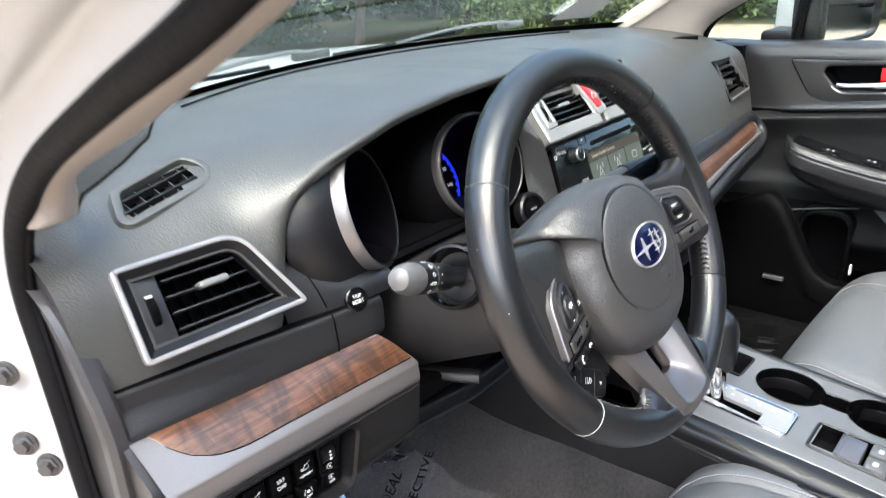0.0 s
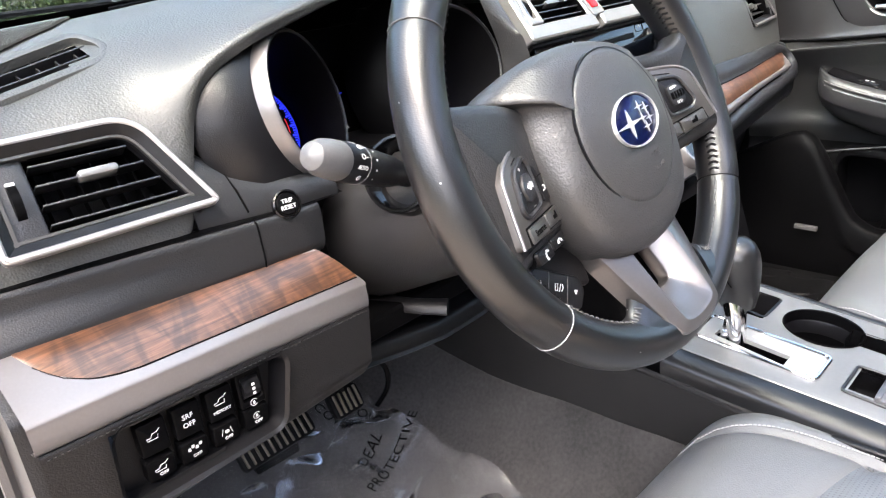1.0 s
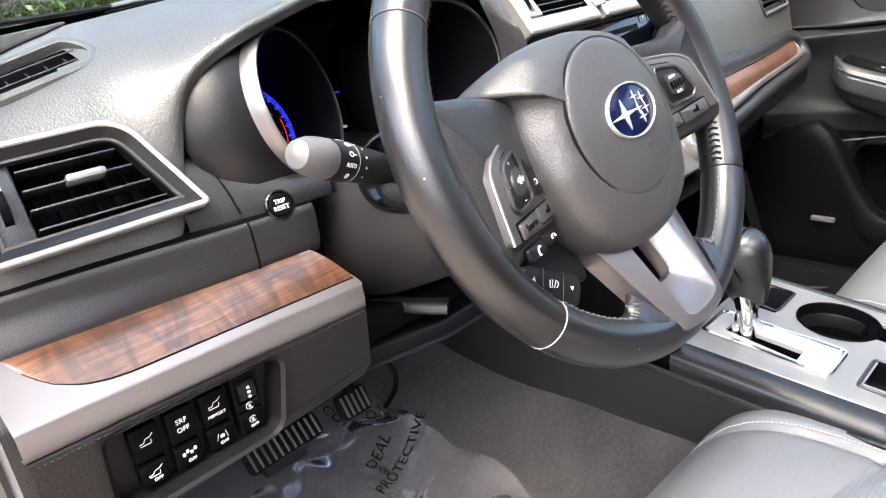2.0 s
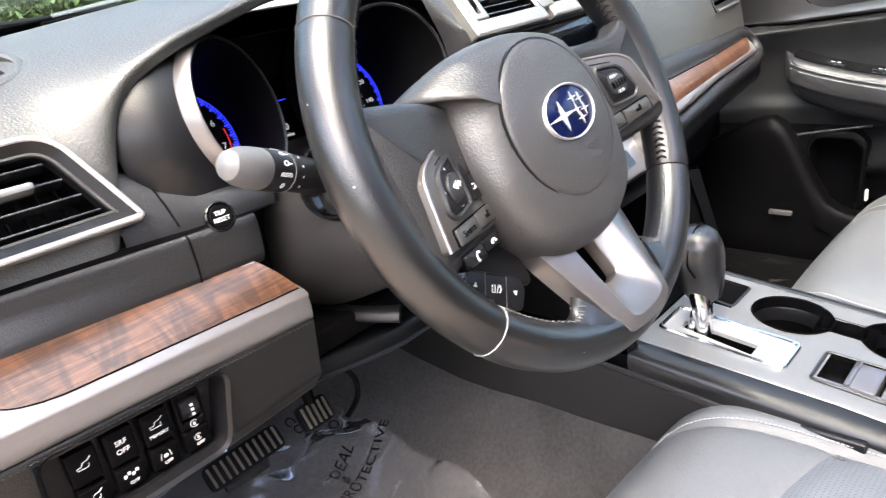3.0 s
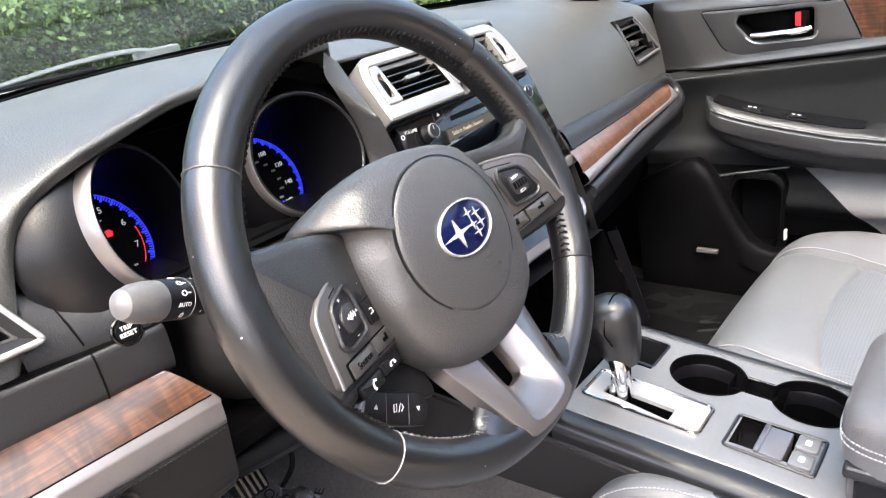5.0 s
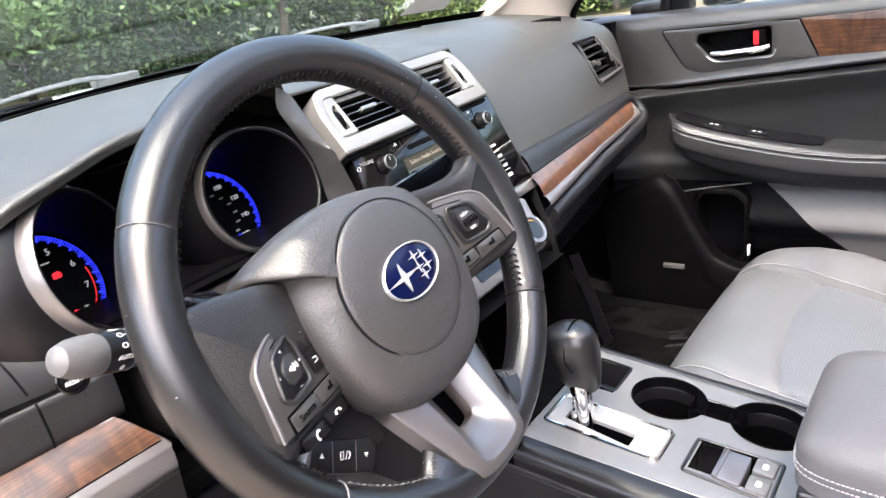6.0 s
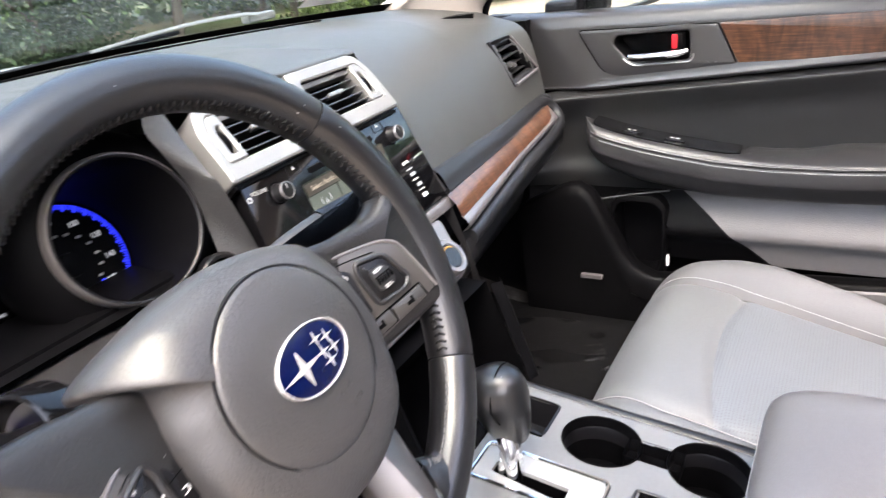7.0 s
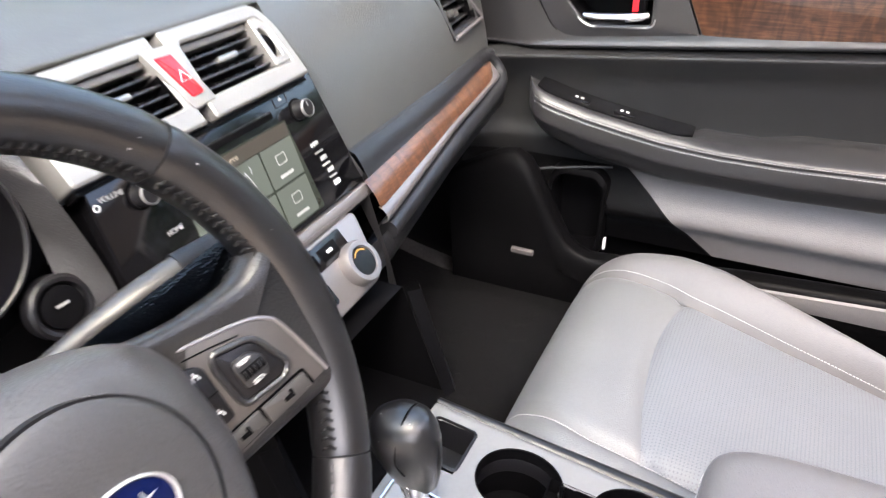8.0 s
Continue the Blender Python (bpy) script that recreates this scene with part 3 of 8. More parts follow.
lettering("TRIP", 0.0052, TR @ Matrix.Translation((0, 0.0026, 0.0032)), WHITE, knob)
lettering("RESET", 0.0052, TR @ Matrix.Translation((0, -0.0028, 0.0032)), WHITE, knob)


# ---- air vents ----
def side_vent(M, name_label):
    """The outer vent: silver frame, dark bezel, slats, tab and thumbwheel."""
    v = thing("air_vent", name_label, "air vent", M.translation, "outer air vents")
    P = [(-0.073, -0.042), (0.082, -0.040), (0.042, 0.043), (-0.073, 0.042)]
    a = rounded(P, [0.006, 0.008, 0.022, 0.006], 7)
    b, c = inset(a, 0.0045), inset(a, 0.013)
    part("frame", frame_ring(a, b, -0.006, 0.004, 0.0012, M), VENT_SILVER, v, "satin silver frame")
    part("inner_line", frame_ring(inset(a, 0.0112), inset(a, 0.0138), -0.010, -0.0015, 0.0006, M), PANEL_GREY, v, "grey line round the opening")
    part("bezel", rings([[(x, y, 0.003) for x, y in b], [(x, y, -0.003) for x, y in c], [(x, y, -0.012) for x, y in inset(c, 0.003)]], True, M=M), PLASTIC_DARK, v)
    inner = inset(c, 0.002)
    part("duct", rings([[(x, y, -0.008) for x, y in inner], [(x, y, -0.05) for x, y in inner]], True, (False, True), M), BLACK, v)
    for k in range(4):
        y = -0.022 + k * 0.0145
        lo, hi = -0.036, 0.054 - 0.0075 * k
        part("slat", block(lo, hi, y - 0.0008, y + 0.0008, -0.022, -0.004, 0.0006, 2, M), PLASTIC, v)
    for k in range(6):
        x = (-0.028 + k * 0.013)
        part("vane", block(x - 0.0008, x + 0.0008, -0.026, 0.026, -0.046, -0.032, 0.0, 1, M @ pose(0, 0, 0, 0, 0, 4)), BLACK, v)
    part("tab", prism(rect(0.028, 0.0062, 0.003, 0.006, 0.0075), -0.012, 0.0, 0.002, M), SILVER_BRIGHT, v, "bright adjuster tab")
    cheek = part("cheek", prism(rounded([(-0.062, -0.03), (-0.038, -0.03), (-0.038, 0.031), (-0.062, 0.031)], 0.004), -0.03, -0.006, 0.002, M), PLASTIC, v)
    wheel = tube([(-0.0535, 0.0, -0.012), (-0.0475, 0.0, -0.012)], 0.0145, 28, M=M)
    th = part("thumbwheel", wheel, BLACK, cheek, "ribbed thumbwheel")
    part("rib", prism(rect(0.006, 0.003, 0.0005, -0.0505, 0.012), -0.004, -0.0028, M=M), WHITE, th)
    return v


VL = basis((-0.287, 0.2425, 0.987), (1, -0.10, 0.0), (0, 0.48, 0.877))
side_vent(VL, "driver side air vent with silver frame and chrome tab")
VR = basis((0.948, 0.2625, 0.985), (1, 0.10, 0.0), (0, 0.36, 0.933))
pv = thing("air_vent", "passenger side air vent with a silver edge", "air vent", VR.translation, "outer air vents")
vq = rounded([(-0.072, -0.044), (0.072, -0.042), (0.002, 0.041), (-0.098, 0.045)], [0.005, 0.007, 0.008, 0.005], 6)
vi, vd = inset(vq, 0.004), inset(vq, 0.012)
part("frame", frame_ring(vq, vi, -0.008, 0.002, 0.0012, VR), PLASTIC_DARK, pv)
part("silver_edge", tube([(-0.066, -0.0415, 0.0025), (0.062, -0.0395, 0.0015), (0.0665, -0.036, 0.0015), (0.003, 0.036, 0.0015)], 0.0030, 8, M=VR), SILVER, pv, "satin silver edge on two sides")
part("bezel", rings([[(x, y, 0.001) for x, y in vi], [(x, y, -0.005) for x, y in vd], [(x, y, -0.012) for x, y in inset(vd, 0.002)]], True, M=VR), PLASTIC_DARK, pv)
part("duct", rings([[(x, y, -0.008) for x, y in vd], [(x, y, -0.05) for x, y in vd]], True, (False, True), VR), BLACK, pv)
for k in range(4):
    y = -0.024 + k * 0.0155
    part("slat", block(-0.066 - 0.0045 * k, 0.048 - 0.014 * k, y - 0.0012, y + 0.0012, -0.024, -0.003, 0.0008, 2, VR @ pose(0, 0, 0, 14, 0, 0)), PLASTIC, pv)
for x, y in ((-0.045, -0.006), (-0.028, -0.010)):
    part("tab", prism(rect(0.022, 0.010, 0.003, x, y), -0.014, 0.0, 0.002, VR), PANEL_GREY, pv, "grey adjuster tab")

# demister outlets on the pad
TV = basis((-0.274, 0.329, 1.0635), (0.97, 0.03, 0.15), (0.0, 0.90, 0.43)) @ Matrix.Diagonal((1.10, 1.32, 1, 1))
dem = thing("demister_vent", "small black slatted demister vent set in the pad", "air vent", TV.translation)
dp = rounded([(-0.042, -0.017), (0.038, -0.012), (0.044, -0.001), (0.036, 0.015), (-0.028, 0.009)], [0.005, 0.006, 0.005, 0.006, 0.006], 5)
part("surround", rings([[(x, y, -0.018) for x, y in inset(dp, -0.0115)], [(x, y, -0.003) for x, y in inset(dp, -0.0095)], [(x, y, 0.003) for x, y in inset(dp, -0.0065)], [(x, y, 0.004) for x, y in inset(dp, -0.003)], [(x, y, 0.003) for x, y in inset(dp, -0.0005)], [(x, y, -0.010) for x, y in inset(dp, 0.002)]], True, M=TV), PAD, dem, "moulded surround")
part("duct", rings([[(x, y, -0.004) for x, y in inset(dp, 0.001)], [(x, y, -0.03) for x, y in inset(dp, 0.001)]], True, (False, True), TV), BLACK, dem)
for k in range(2):
    part("slat", block(-0.038 + 0.008 * k, 0.039, -0.0068 + k * 0.0105, -0.0057 + k * 0.0105, -0.010, 0.0, 0.0004, 1, TV @ pose(0, 0, 0, 0, 0, 3)), PLASTIC, dem)
for k in range(5):
    part("vane", block(-0.030 + 0.0145 * k, -0.0288 + 0.0145 * k, -0.014, 0.012, -0.016, -0.004, 0.0, 1, TV), PLASTIC, dem)
TR2 = basis((0.90, 0.36, 1.0635), (1, 0.1, -0.05), (-0.1, 1, 0.03))
dem2 = thing("demister_vent", "flat black demister slot in the passenger pad", "air vent", TR2.translation)
part("slot", prism(rounded([(-0.050, 0.006), (0.058, -0.020), (0.062, 0.002), (0.02, 0.012)], 0.005), -0.01, 0.0022, 0.0008, TR2), BLACK, dem2)
for k in range(2):
    part("vane", block(0.012 + 0.022 * k, 0.0135 + 0.022 * k, -0.008, 0.006, 0.001, 0.0030, 0.0, 1, TR2), PLASTIC_DARK, dem2)

# speaker grille at the pillar foot
sg = thing("speaker_grille", "fine ribbed speaker grille at the pillar foot", "speaker", (-0.35, 0.37, 1.05))


GRILLE = [(0.345, -0.345), (0.372, -0.325), (0.404, -0.268), (0.45, -0.215), (0.52, -0.172), (0.566, -0.165), (0.60, -0.175)]


def pad_height(x, y):
    p = dash_section(x)
    return float(np.interp(y, [q[1] for q in p[21:42]], [q[2] for q in p[21:42]]))


bm = bmesh.new()
for k in range(64):
    y = 0.350 + k * 0.0036
    x1 = keyed(y, *GRILLE)[0]
    x0 = max(-0.40, MID - 0.725 * min(1.0, math.sqrt(max(0.0, (0.695 - y) / 0.22))))
    za, zb = pad_height(max(x0, -0.399), y) + 0.0014, pad_height(x1, y) + 0.0014
    if x1 - x0 > 0.004:
        rings([[(x0, y, za), (x1, y, zb), (x1, y + 0.0019, zb), (x0, y + 0.0019, za)], [(x0, y, za + 0.0022), (x1, y, zb + 0.0022), (x1, y + 0.0019, zb + 0.0022), (x0, y + 0.0019, za + 0.0022)]], True, (True, True), bm=bm)
part("ribbing", bm, PAD, sg, kind="stuff")
bed = []
for k in range(64):
    y = 0.350 + k * 0.0036
    x1 = keyed(y, *GRILLE)[0]
    bed.append([(x, y, pad_height(x, y) + 0.0008) for x in np.linspace(max(-0.399, MID - 0.725 * min(1.0, math.sqrt(max(0.0, (0.695 - y) / 0.22)))), x1 + 0.002, 6)])
part("grille_bed", skin(bed), BLACK, sg)

# demister grille along the foot of the glass
dg = thing("demister_grille", "long black demister grille along the windscreen foot", "grille", (MID, 0.6, 1.1))
def on_pad(x, y):
    p = dash_section(x)
    return float(np.interp(y, [q[1] for q in p[21:42]], [q[2] for q in p[21:42]]))


slot_row = [(x, 0.620 - 0.20 * ((x - MID) / 0.725) ** 2) for x in np.linspace(-0.12, 0.77, 60)]
part("slot", tube([(x, y, on_pad(x, y) + 0.0022) for x, y in slot_row], 0.0016, 6), BLACK, dg, "thin dark slot")

# ---- instrument cluster ----
cl = thing("instrument_cluster", "black instrument cluster with two blue-lit dials in silver rings", "instrument cluster", (0, 0.3, 0.95))
part("back_panel", block(-0.215, 0.18, 0.345, 0.35, 0.90, 1.055, 0.0), BLACK, cl)
part("floor_panel", skin([[(-0.2, 0.225, 0.947), (0.16, 0.225, 0.947)], [(-0.2, 0.36, 0.945), (0.16, 0.36, 0.945)]]), BLACK, cl)


def dial(cx, cant, numbers, arc, label, needle, redline):
    G = basis((cx, 0.243, 1.006), (1, cant, 0), (0, 0.30, 0.954))
    ring = part("dial_ring", turned([(0.0668, -0.012), (0.0664, -0.005), (0.0650, 0.0005), (0.0636, 0.0020)], 64, G), SILVER, cl, "satin silver dial ring")
    part("inner_lip", turned([(0.0636, 0.0020), (0.0628, 0.0021), (0.0606, 0.0002)], 64, G), PLASTIC_DARK, ring, "dark inner lip")
    part("dial_shroud", turned([(0.0668, -0.012), (0.076, -0.018), (0.088, -0.030), (0.095, -0.048), (0.097, -0.060)], 64, G), BLACK if cx > 0 else PLASTIC_DARK, ring)
    D = basis((cx - (0.022 if cx < 0 else 0.015), 0.322, 0.969), (1, 0, 0), (0, 0.33, 0.944))
    front = [G @ Vector((0.0606 * math.cos(t), 0.0606 * math.sin(t), 0.0014)) for t in np.linspace(0, 2 * math.pi, 48, False)]
    rear = [D @ Vector((0.0585 * math.cos(t), 0.0585 * math.sin(t), -0.001)) for t in np.linspace(0, 2 * math.pi, 48, False)]
    part("dial_tube", rings([front, rear], True), BLACK, ring)
    face = part("dial_face", turned([(0.0, 0.0), (0.058, 0.0)], 48, D), BLACK, cl, label)
    lo, hi = arc
    bmb = bmesh.new()
    for k in range(97):
        a = radians(lo + (hi - lo) * k / 96)
        w = 0.00055 if k % 4 else 0.0010
        r0, r1 = (0.0520, 0.0548) if k % 4 else (0.0500, 0.0552)
        prism([(r0 * math.cos(a) + w * math.sin(a), r0 * math.sin(a) - w * math.cos(a)), (r1 * math.cos(a) + w * math.sin(a), r1 * math.sin(a) - w * math.cos(a)),
               (r1 * math.cos(a) - w * math.sin(a), r1 * math.sin(a) + w * math.cos(a)), (r0 * math.cos(a) - w * math.sin(a), r0 * math.sin(a) + w * math.cos(a))], 0.0004, 0.001, M=D, bm=bmb)
    part("tick_scale", bmb, GAUGE_BLUE, face, "blue-lit scale marks", kind="stuff")
    for (r0, r1), mt, (p, q), nm in (((0.0553, 0.0562), GAUGE_BLUE, (lo, hi), "blue_arc"), ((0.0470, 0.0480), GAUGE_RED, redline, "red_arc")):
        if p == q:
            continue
        an = np.radians(np.linspace(p, q, 40))
        part(nm, skin([[(r * math.cos(t), r * math.sin(t), 0.0008) for t in an] for r in (r0, r1)], M=D), mt, face)
    for k, word in enumerate(numbers):
        t = radians(lo + (hi - lo) * k / (len(numbers) - 1))
        r = 0.0415 if len(word) < 3 else 0.039
        lettering(word, 0.0088 if len(word) < 3 else 0.0072, D @ Matrix.Translation((r * math.cos(t), r * math.sin(t), 0.0008)), GAUGE_WHITE, face, name="number")
    if cx > 0:
        for k in range(13):
            t = radians(lo + (hi - lo) * k / 12)
            part("small_figure", prism(rect(0.0052, 0.0022, 0.0004, 0.0285 * math.cos(t), 0.0285 * math.sin(t)), 0.0004, 0.0008, M=D), GREY_PRINT, face)
    hub = part("needle_hub", turned([(0.012, 0.0), (0.011, 0.006), (0.0, 0.007)], 24, D), BLACK, face)
    t = radians(needle)
    part("needle", tube([(0.013 * math.cos(t), 0.013 * math.sin(t), 0.005), (0.032 * math.cos(t), 0.032 * math.sin(t), 0.005)], 0.0011, 6, M=D), GAUGE_WHITE, hub, "white needle")
    small = D @ Matrix.Translation((0.012, -0.037, 0))
    part("sub_dial", turned([(0.009, 0.0), (0.0085, 0.002), (0.0, 0.002)], 24, small), GLOSS, face)
    part("sub_scale", skin([[(r * math.cos(t), r * math.sin(t), 0.0008) for t in np.radians(np.linspace(-30, 60, 12))] for r in (0.014, 0.0165)], M=small), GAUGE_RED if cx < 0 else GAUGE_BLUE, face)
    lettering("H" if cx < 0 else "F", 0.005, small @ Matrix.Translation((0.019, 0.012, 0.0008)), GAUGE_WHITE, face)
    return D, face


D1, f1 = dial(-0.092, 0.585, ["0", "1", "2", "3", "4", "5", "6", "7", "8"], (222, -42), "tachometer face with white numbers", 215, (12, -42))
lettering("x1000r/min", 0.0036, D1 @ Matrix.Translation((0.012, 0.026, 0.0008)), GAUGE_WHITE, f1)
wl = bmesh.new()
prism(rounded([(-0.004, -0.003), (0.004, -0.003), (0.005, 0.001), (0.002, 0.004), (-0.003, 0.003)], 0.001), 0.0005, 0.001, M=D1 @ Matrix.Translation((0.02, 0.012, 0)), bm=wl)
part("warning_light", wl, GAUGE_RED, f1, "red warning light")
D2, f2 = dial(0.094, -0.2, ["0", "20", "40", "60", "80", "100", "120", "140", "160"], (222, -42), "speedometer face with white numbers", 218, (0, 0))
lettering("MPH", 0.004, D2 @ Matrix.Translation((0.028, -0.026, 0.0008)), GAUGE_WHITE, f2)
CD = basis((-0.010, 0.340, 0.985), (1, 0, 0), (0, 0.2, 1))
disp = part("display", prism(rect(0.075, 0.104, 0.004, 0.006, 0.010), -0.004, 0.0, 0.001, CD), GLOSS, cl, "dark centre display")
lettering("110", 0.010, CD @ Matrix.Translation((0.016, -0.026, 0.0004)), GAUGE_WHITE, disp)
lettering("miles", 0.0055, CD @ Matrix.Translation((0.022, -0.0345, 0.0004)), GAUGE_WHITE, disp)
part("reading_bar", prism(rect(0.010, 0.004, 0, 0.007, -0.0345), 0, 0.0004, M=CD), GAUGE_WHITE, disp)
lettering("MPG", 0.006, CD @ Matrix.Translation((0.002, 0.0545, 0.0004)), GAUGE_WHITE, disp)
part("mpg_bar", prism(rect(0.011, 0.0045, 0, -0.004, 0.0480), 0, 0.0005, M=CD), GAUGE_AMBER, disp)
part("scale_line", prism(rect(0.032, 0.0008, 0, 0.020, 0.0480), 0, 0.0005, M=CD), GAUGE_WHITE, disp)
part("divider", prism(rect(0.06, 0.0008, 0, 0, 0.002), 0, 0.0005, M=CD), GAUGE_BLUE, disp)

# ---- centre stack ----
cs = thing("centre_stack", "centre stack with silver vents, radio and climate dials", "centre stack", (MID, 0.2, 0.9))
CX = 0.320
BZ = basis((CX, 0.228, 1.050), (1, 0.02, 0), (0, 0.60, 0.80))
part("stack_body", prism([(-0.139, -0.036), (0.139, -0.036), (0.139, 0.016), (0.126, 0.036), (-0.132, 0.036)], -0.05, -0.03, M=BZ), BLACK, cs)
for sgn in (-1, 1):
    o = rounded([(sgn * 0.006, -0.041), (sgn * 0.1425, -0.041), (sgn * 0.1415, 0.014), (sgn * 0.129, 0.040), (sgn * 0.006, 0.041)][::sgn], [0.002, 0.004, 0.014, 0.012, 0.002][::sgn], 5)
    i = rounded([(sgn * 0.016, -0.023), (sgn * 0.131, -0.023), (sgn * 0.1285, 0.012), (sgn * 0.122, 0.026), (sgn * 0.020, 0.027)][::sgn], 0.004, 5)
    fr = part("vent_bezel", frame_ring(o, i, -0.03, 0.004, 0.002, BZ), SILVER_BRIGHT, cs, "satin silver vent bezel")
    ii = inset(i, 0.0008)
    part("duct", rings([[(x, y, 0.0015) for x, y in ii], [(x, y, -0.045) for x, y in ii]], True, (False, True), BZ), BLACK, cs)
    lo_, hi_ = min(sgn * 0.018, sgn * 0.107), max(sgn * 0.018, sgn * 0.107)
    part("top_ledge", block(lo_, hi_, 0.0195, 0.0262, -0.014, -0.001, 0.001, 2, BZ), PANEL_SATIN, fr, "grey ledge over the slats")
    for k in range(4):
        y = -0.0165 + 0.0098 * k
        part("slat", block(lo_, hi_, y - 0.0006, y + 0.0006, -0.019, -0.003, 0.0005, 2, BZ @ pose(0, 0, 0, -6, 0, 0)), PLASTIC_DARK, cs)
        part("slat_edge", block(lo_, hi_, y - 0.0009, y + 0.0009, -0.0034, -0.0020, 0.0006, 2, BZ @ pose(0, 0, 0, -6, 0, 0)), PLASTIC, cs)
    for k in range(6):
        x = sgn * (0.026 + 0.0145 * k)
        part("vane", block(x - 0.0007, x + 0.0007, -0.021, 0.022, -0.042, -0.024, 0.0, 1, BZ), PLASTIC_DARK, cs)
    part("tab", prism(rect(0.026, 0.0055, 0.0025, sgn * 0.064, 0.003), -0.008, 0.001, 0.0018, BZ), SILVER_DARK, cs, "grey adjuster tab")
    ck = part("cheek", frame_ring(rounded([(sgn * 0.107, -0.023), (sgn * 0.131, -0.023), (sgn * 0.1285, 0.012), (sgn * 0.122, 0.026), (sgn * 0.109, 0.026)][::sgn], 0.003, 4), rounded([(sgn * 0.1135, -0.0155), (sgn * 0.1235, -0.0155), (sgn * 0.1225, 0.008), (sgn * 0.1180, 0.0150), (sgn * 0.1135, 0.0150)][::sgn], 0.003, 4), -0.02, 0.0045, 0.0012, BZ), SILVER_BRIGHT, cs)
    part("thumbwheel", tube([(sgn * 0.1150, 0, -0.0115), (sgn * 0.1215, 0, -0.0115)], 0.0155, 24, M=BZ), BLACK, ck, "black thumbwheel")
    part("cheek_back", prism(rect(0.014, 0.034, 0.002, sgn * 0.1185, -0.001), -0.012, -0.008, 0, BZ), BLACK, ck)
hz = part("hazard_surround", prism(rounded([(-0.010, -0.028), (0.0175, -0.026), (0.0085, 0.029), (-0.0245, 0.030)], 0.003), -0.02, 0.0055, 0.0015, BZ), SILVER_BRIGHT, cs)
hzs = part("hazard_switch", prism(rounded([(-0.0055, -0.0185), (0.0085, -0.0175), (0.0015, 0.0205), (-0.0165, 0.0215)], 0.0025), 0.0, 0.0078, 0.002, BZ), RED, hz, "red hazard switch")
part("triangle", tube([(-0.0075, -0.004, 0.0079), (0.0035, -0.004, 0.0079), (-0.002, 0.005, 0.0079)], 0.0005, 5, closed=True, M=BZ), WHITE, hzs)
part("bezel_groove", block(-0.140, 0.140, -0.0455, -0.0415, -0.02, -0.004, 0.0, 1, BZ), BLACK, cs)

RD = basis((CX + 0.022, 0.1905, 0.952), (1, 0.02, 0), (0, 0.33, 1))
rad = thing("car_radio", "glossy black touchscreen radio with two knobs", "radio", RD.translation)
part("fascia", prism(rounded([(-0.158, -0.064), (0.157, -0.064), (0.1335, 0.0665), (-0.153, 0.0665)], 0.003), -0.03, 0.0, 0.002, RD), RADIO_GLASS, rad)
scr = part("screen", prism(rounded([(-0.078, -0.058), (0.080, -0.058), (0.0715, 0.0365), (-0.0775, 0.0365)], 0.002), -0.002, 0.0008, 0.0, RD), SCREEN, rad, "lit touchscreen")
part("disc_slot", prism(rect(0.118, 0.0055, 0.002, -0.001, 0.0455), -0.003, 0.0009, 0, RD), BLACK, rad)
part("slot_lip", prism(rect(0.118, 0.0008, 0, -0.001, 0.0490), 0, 0.0012, 0, RD), PLASTIC, rad)
part("screen_bar", prism(rect(0.146, 0.0125, 0, -0.003, 0.0285), 0.0006, 0.0011, 0, RD), SCREEN_BAR, scr, "brown title bar")
lettering("Select Audio Source", 0.0078, RD @ Matrix.Translation((-0.036, 0.0285, 0.0013)), SCREEN_TEXT, scr)
for k in range(3):
    for j in range(2):
        X, Y = -0.0535 + k * 0.0500, 0.0025 - j * 0.0400
        tl = part("tile", prism(rect(0.0475, 0.0375, 0.002, X, Y), 0.0006, 0.0011, 0, RD), SCREEN_LIT, scr)
        if j == 0 and k < 2:
            lettering(("AM", "FM")[k], 0.0075, RD @ Matrix.Translation((X, Y - 0.0125, 0.0013)), GAUGE_WHITE, tl)
            part("aerial_sign", tube([(X - 0.006, Y - 0.006, 0.0013), (X, Y + 0.010, 0.0013), (X + 0.006, Y - 0.006, 0.0013), (X - 0.0035, Y, 0.0013), (X + 0.0035, Y, 0.0013)], 0.0006, 4, M=RD), GAUGE_WHITE, tl)
            for sd in (-1, 1):
                part("wave_sign", tube([(X + sd * (0.005 + 0.0028 * math.cos(t)), Y + 0.010 + 0.0042 * math.sin(t), 0.0013) for t in np.linspace(-1, 1, 7)], 0.0004, 4, M=RD), GAUGE_WHITE, tl)
        else:
            part("tile_sign", frame_ring(rect(0.014, 0.010, 0.002, X, Y + 0.004), rect(0.0125, 0.0085, 0.002, X, Y + 0.004), 0.001, 0.0014, 0, RD), GREY_PRINT, tl)
            part("caption_bar", prism(rect(0.020, 0.003, 0.001, X, Y - 0.0115), 0.001, 0.0014, 0, RD), GREY_PRINT, tl)
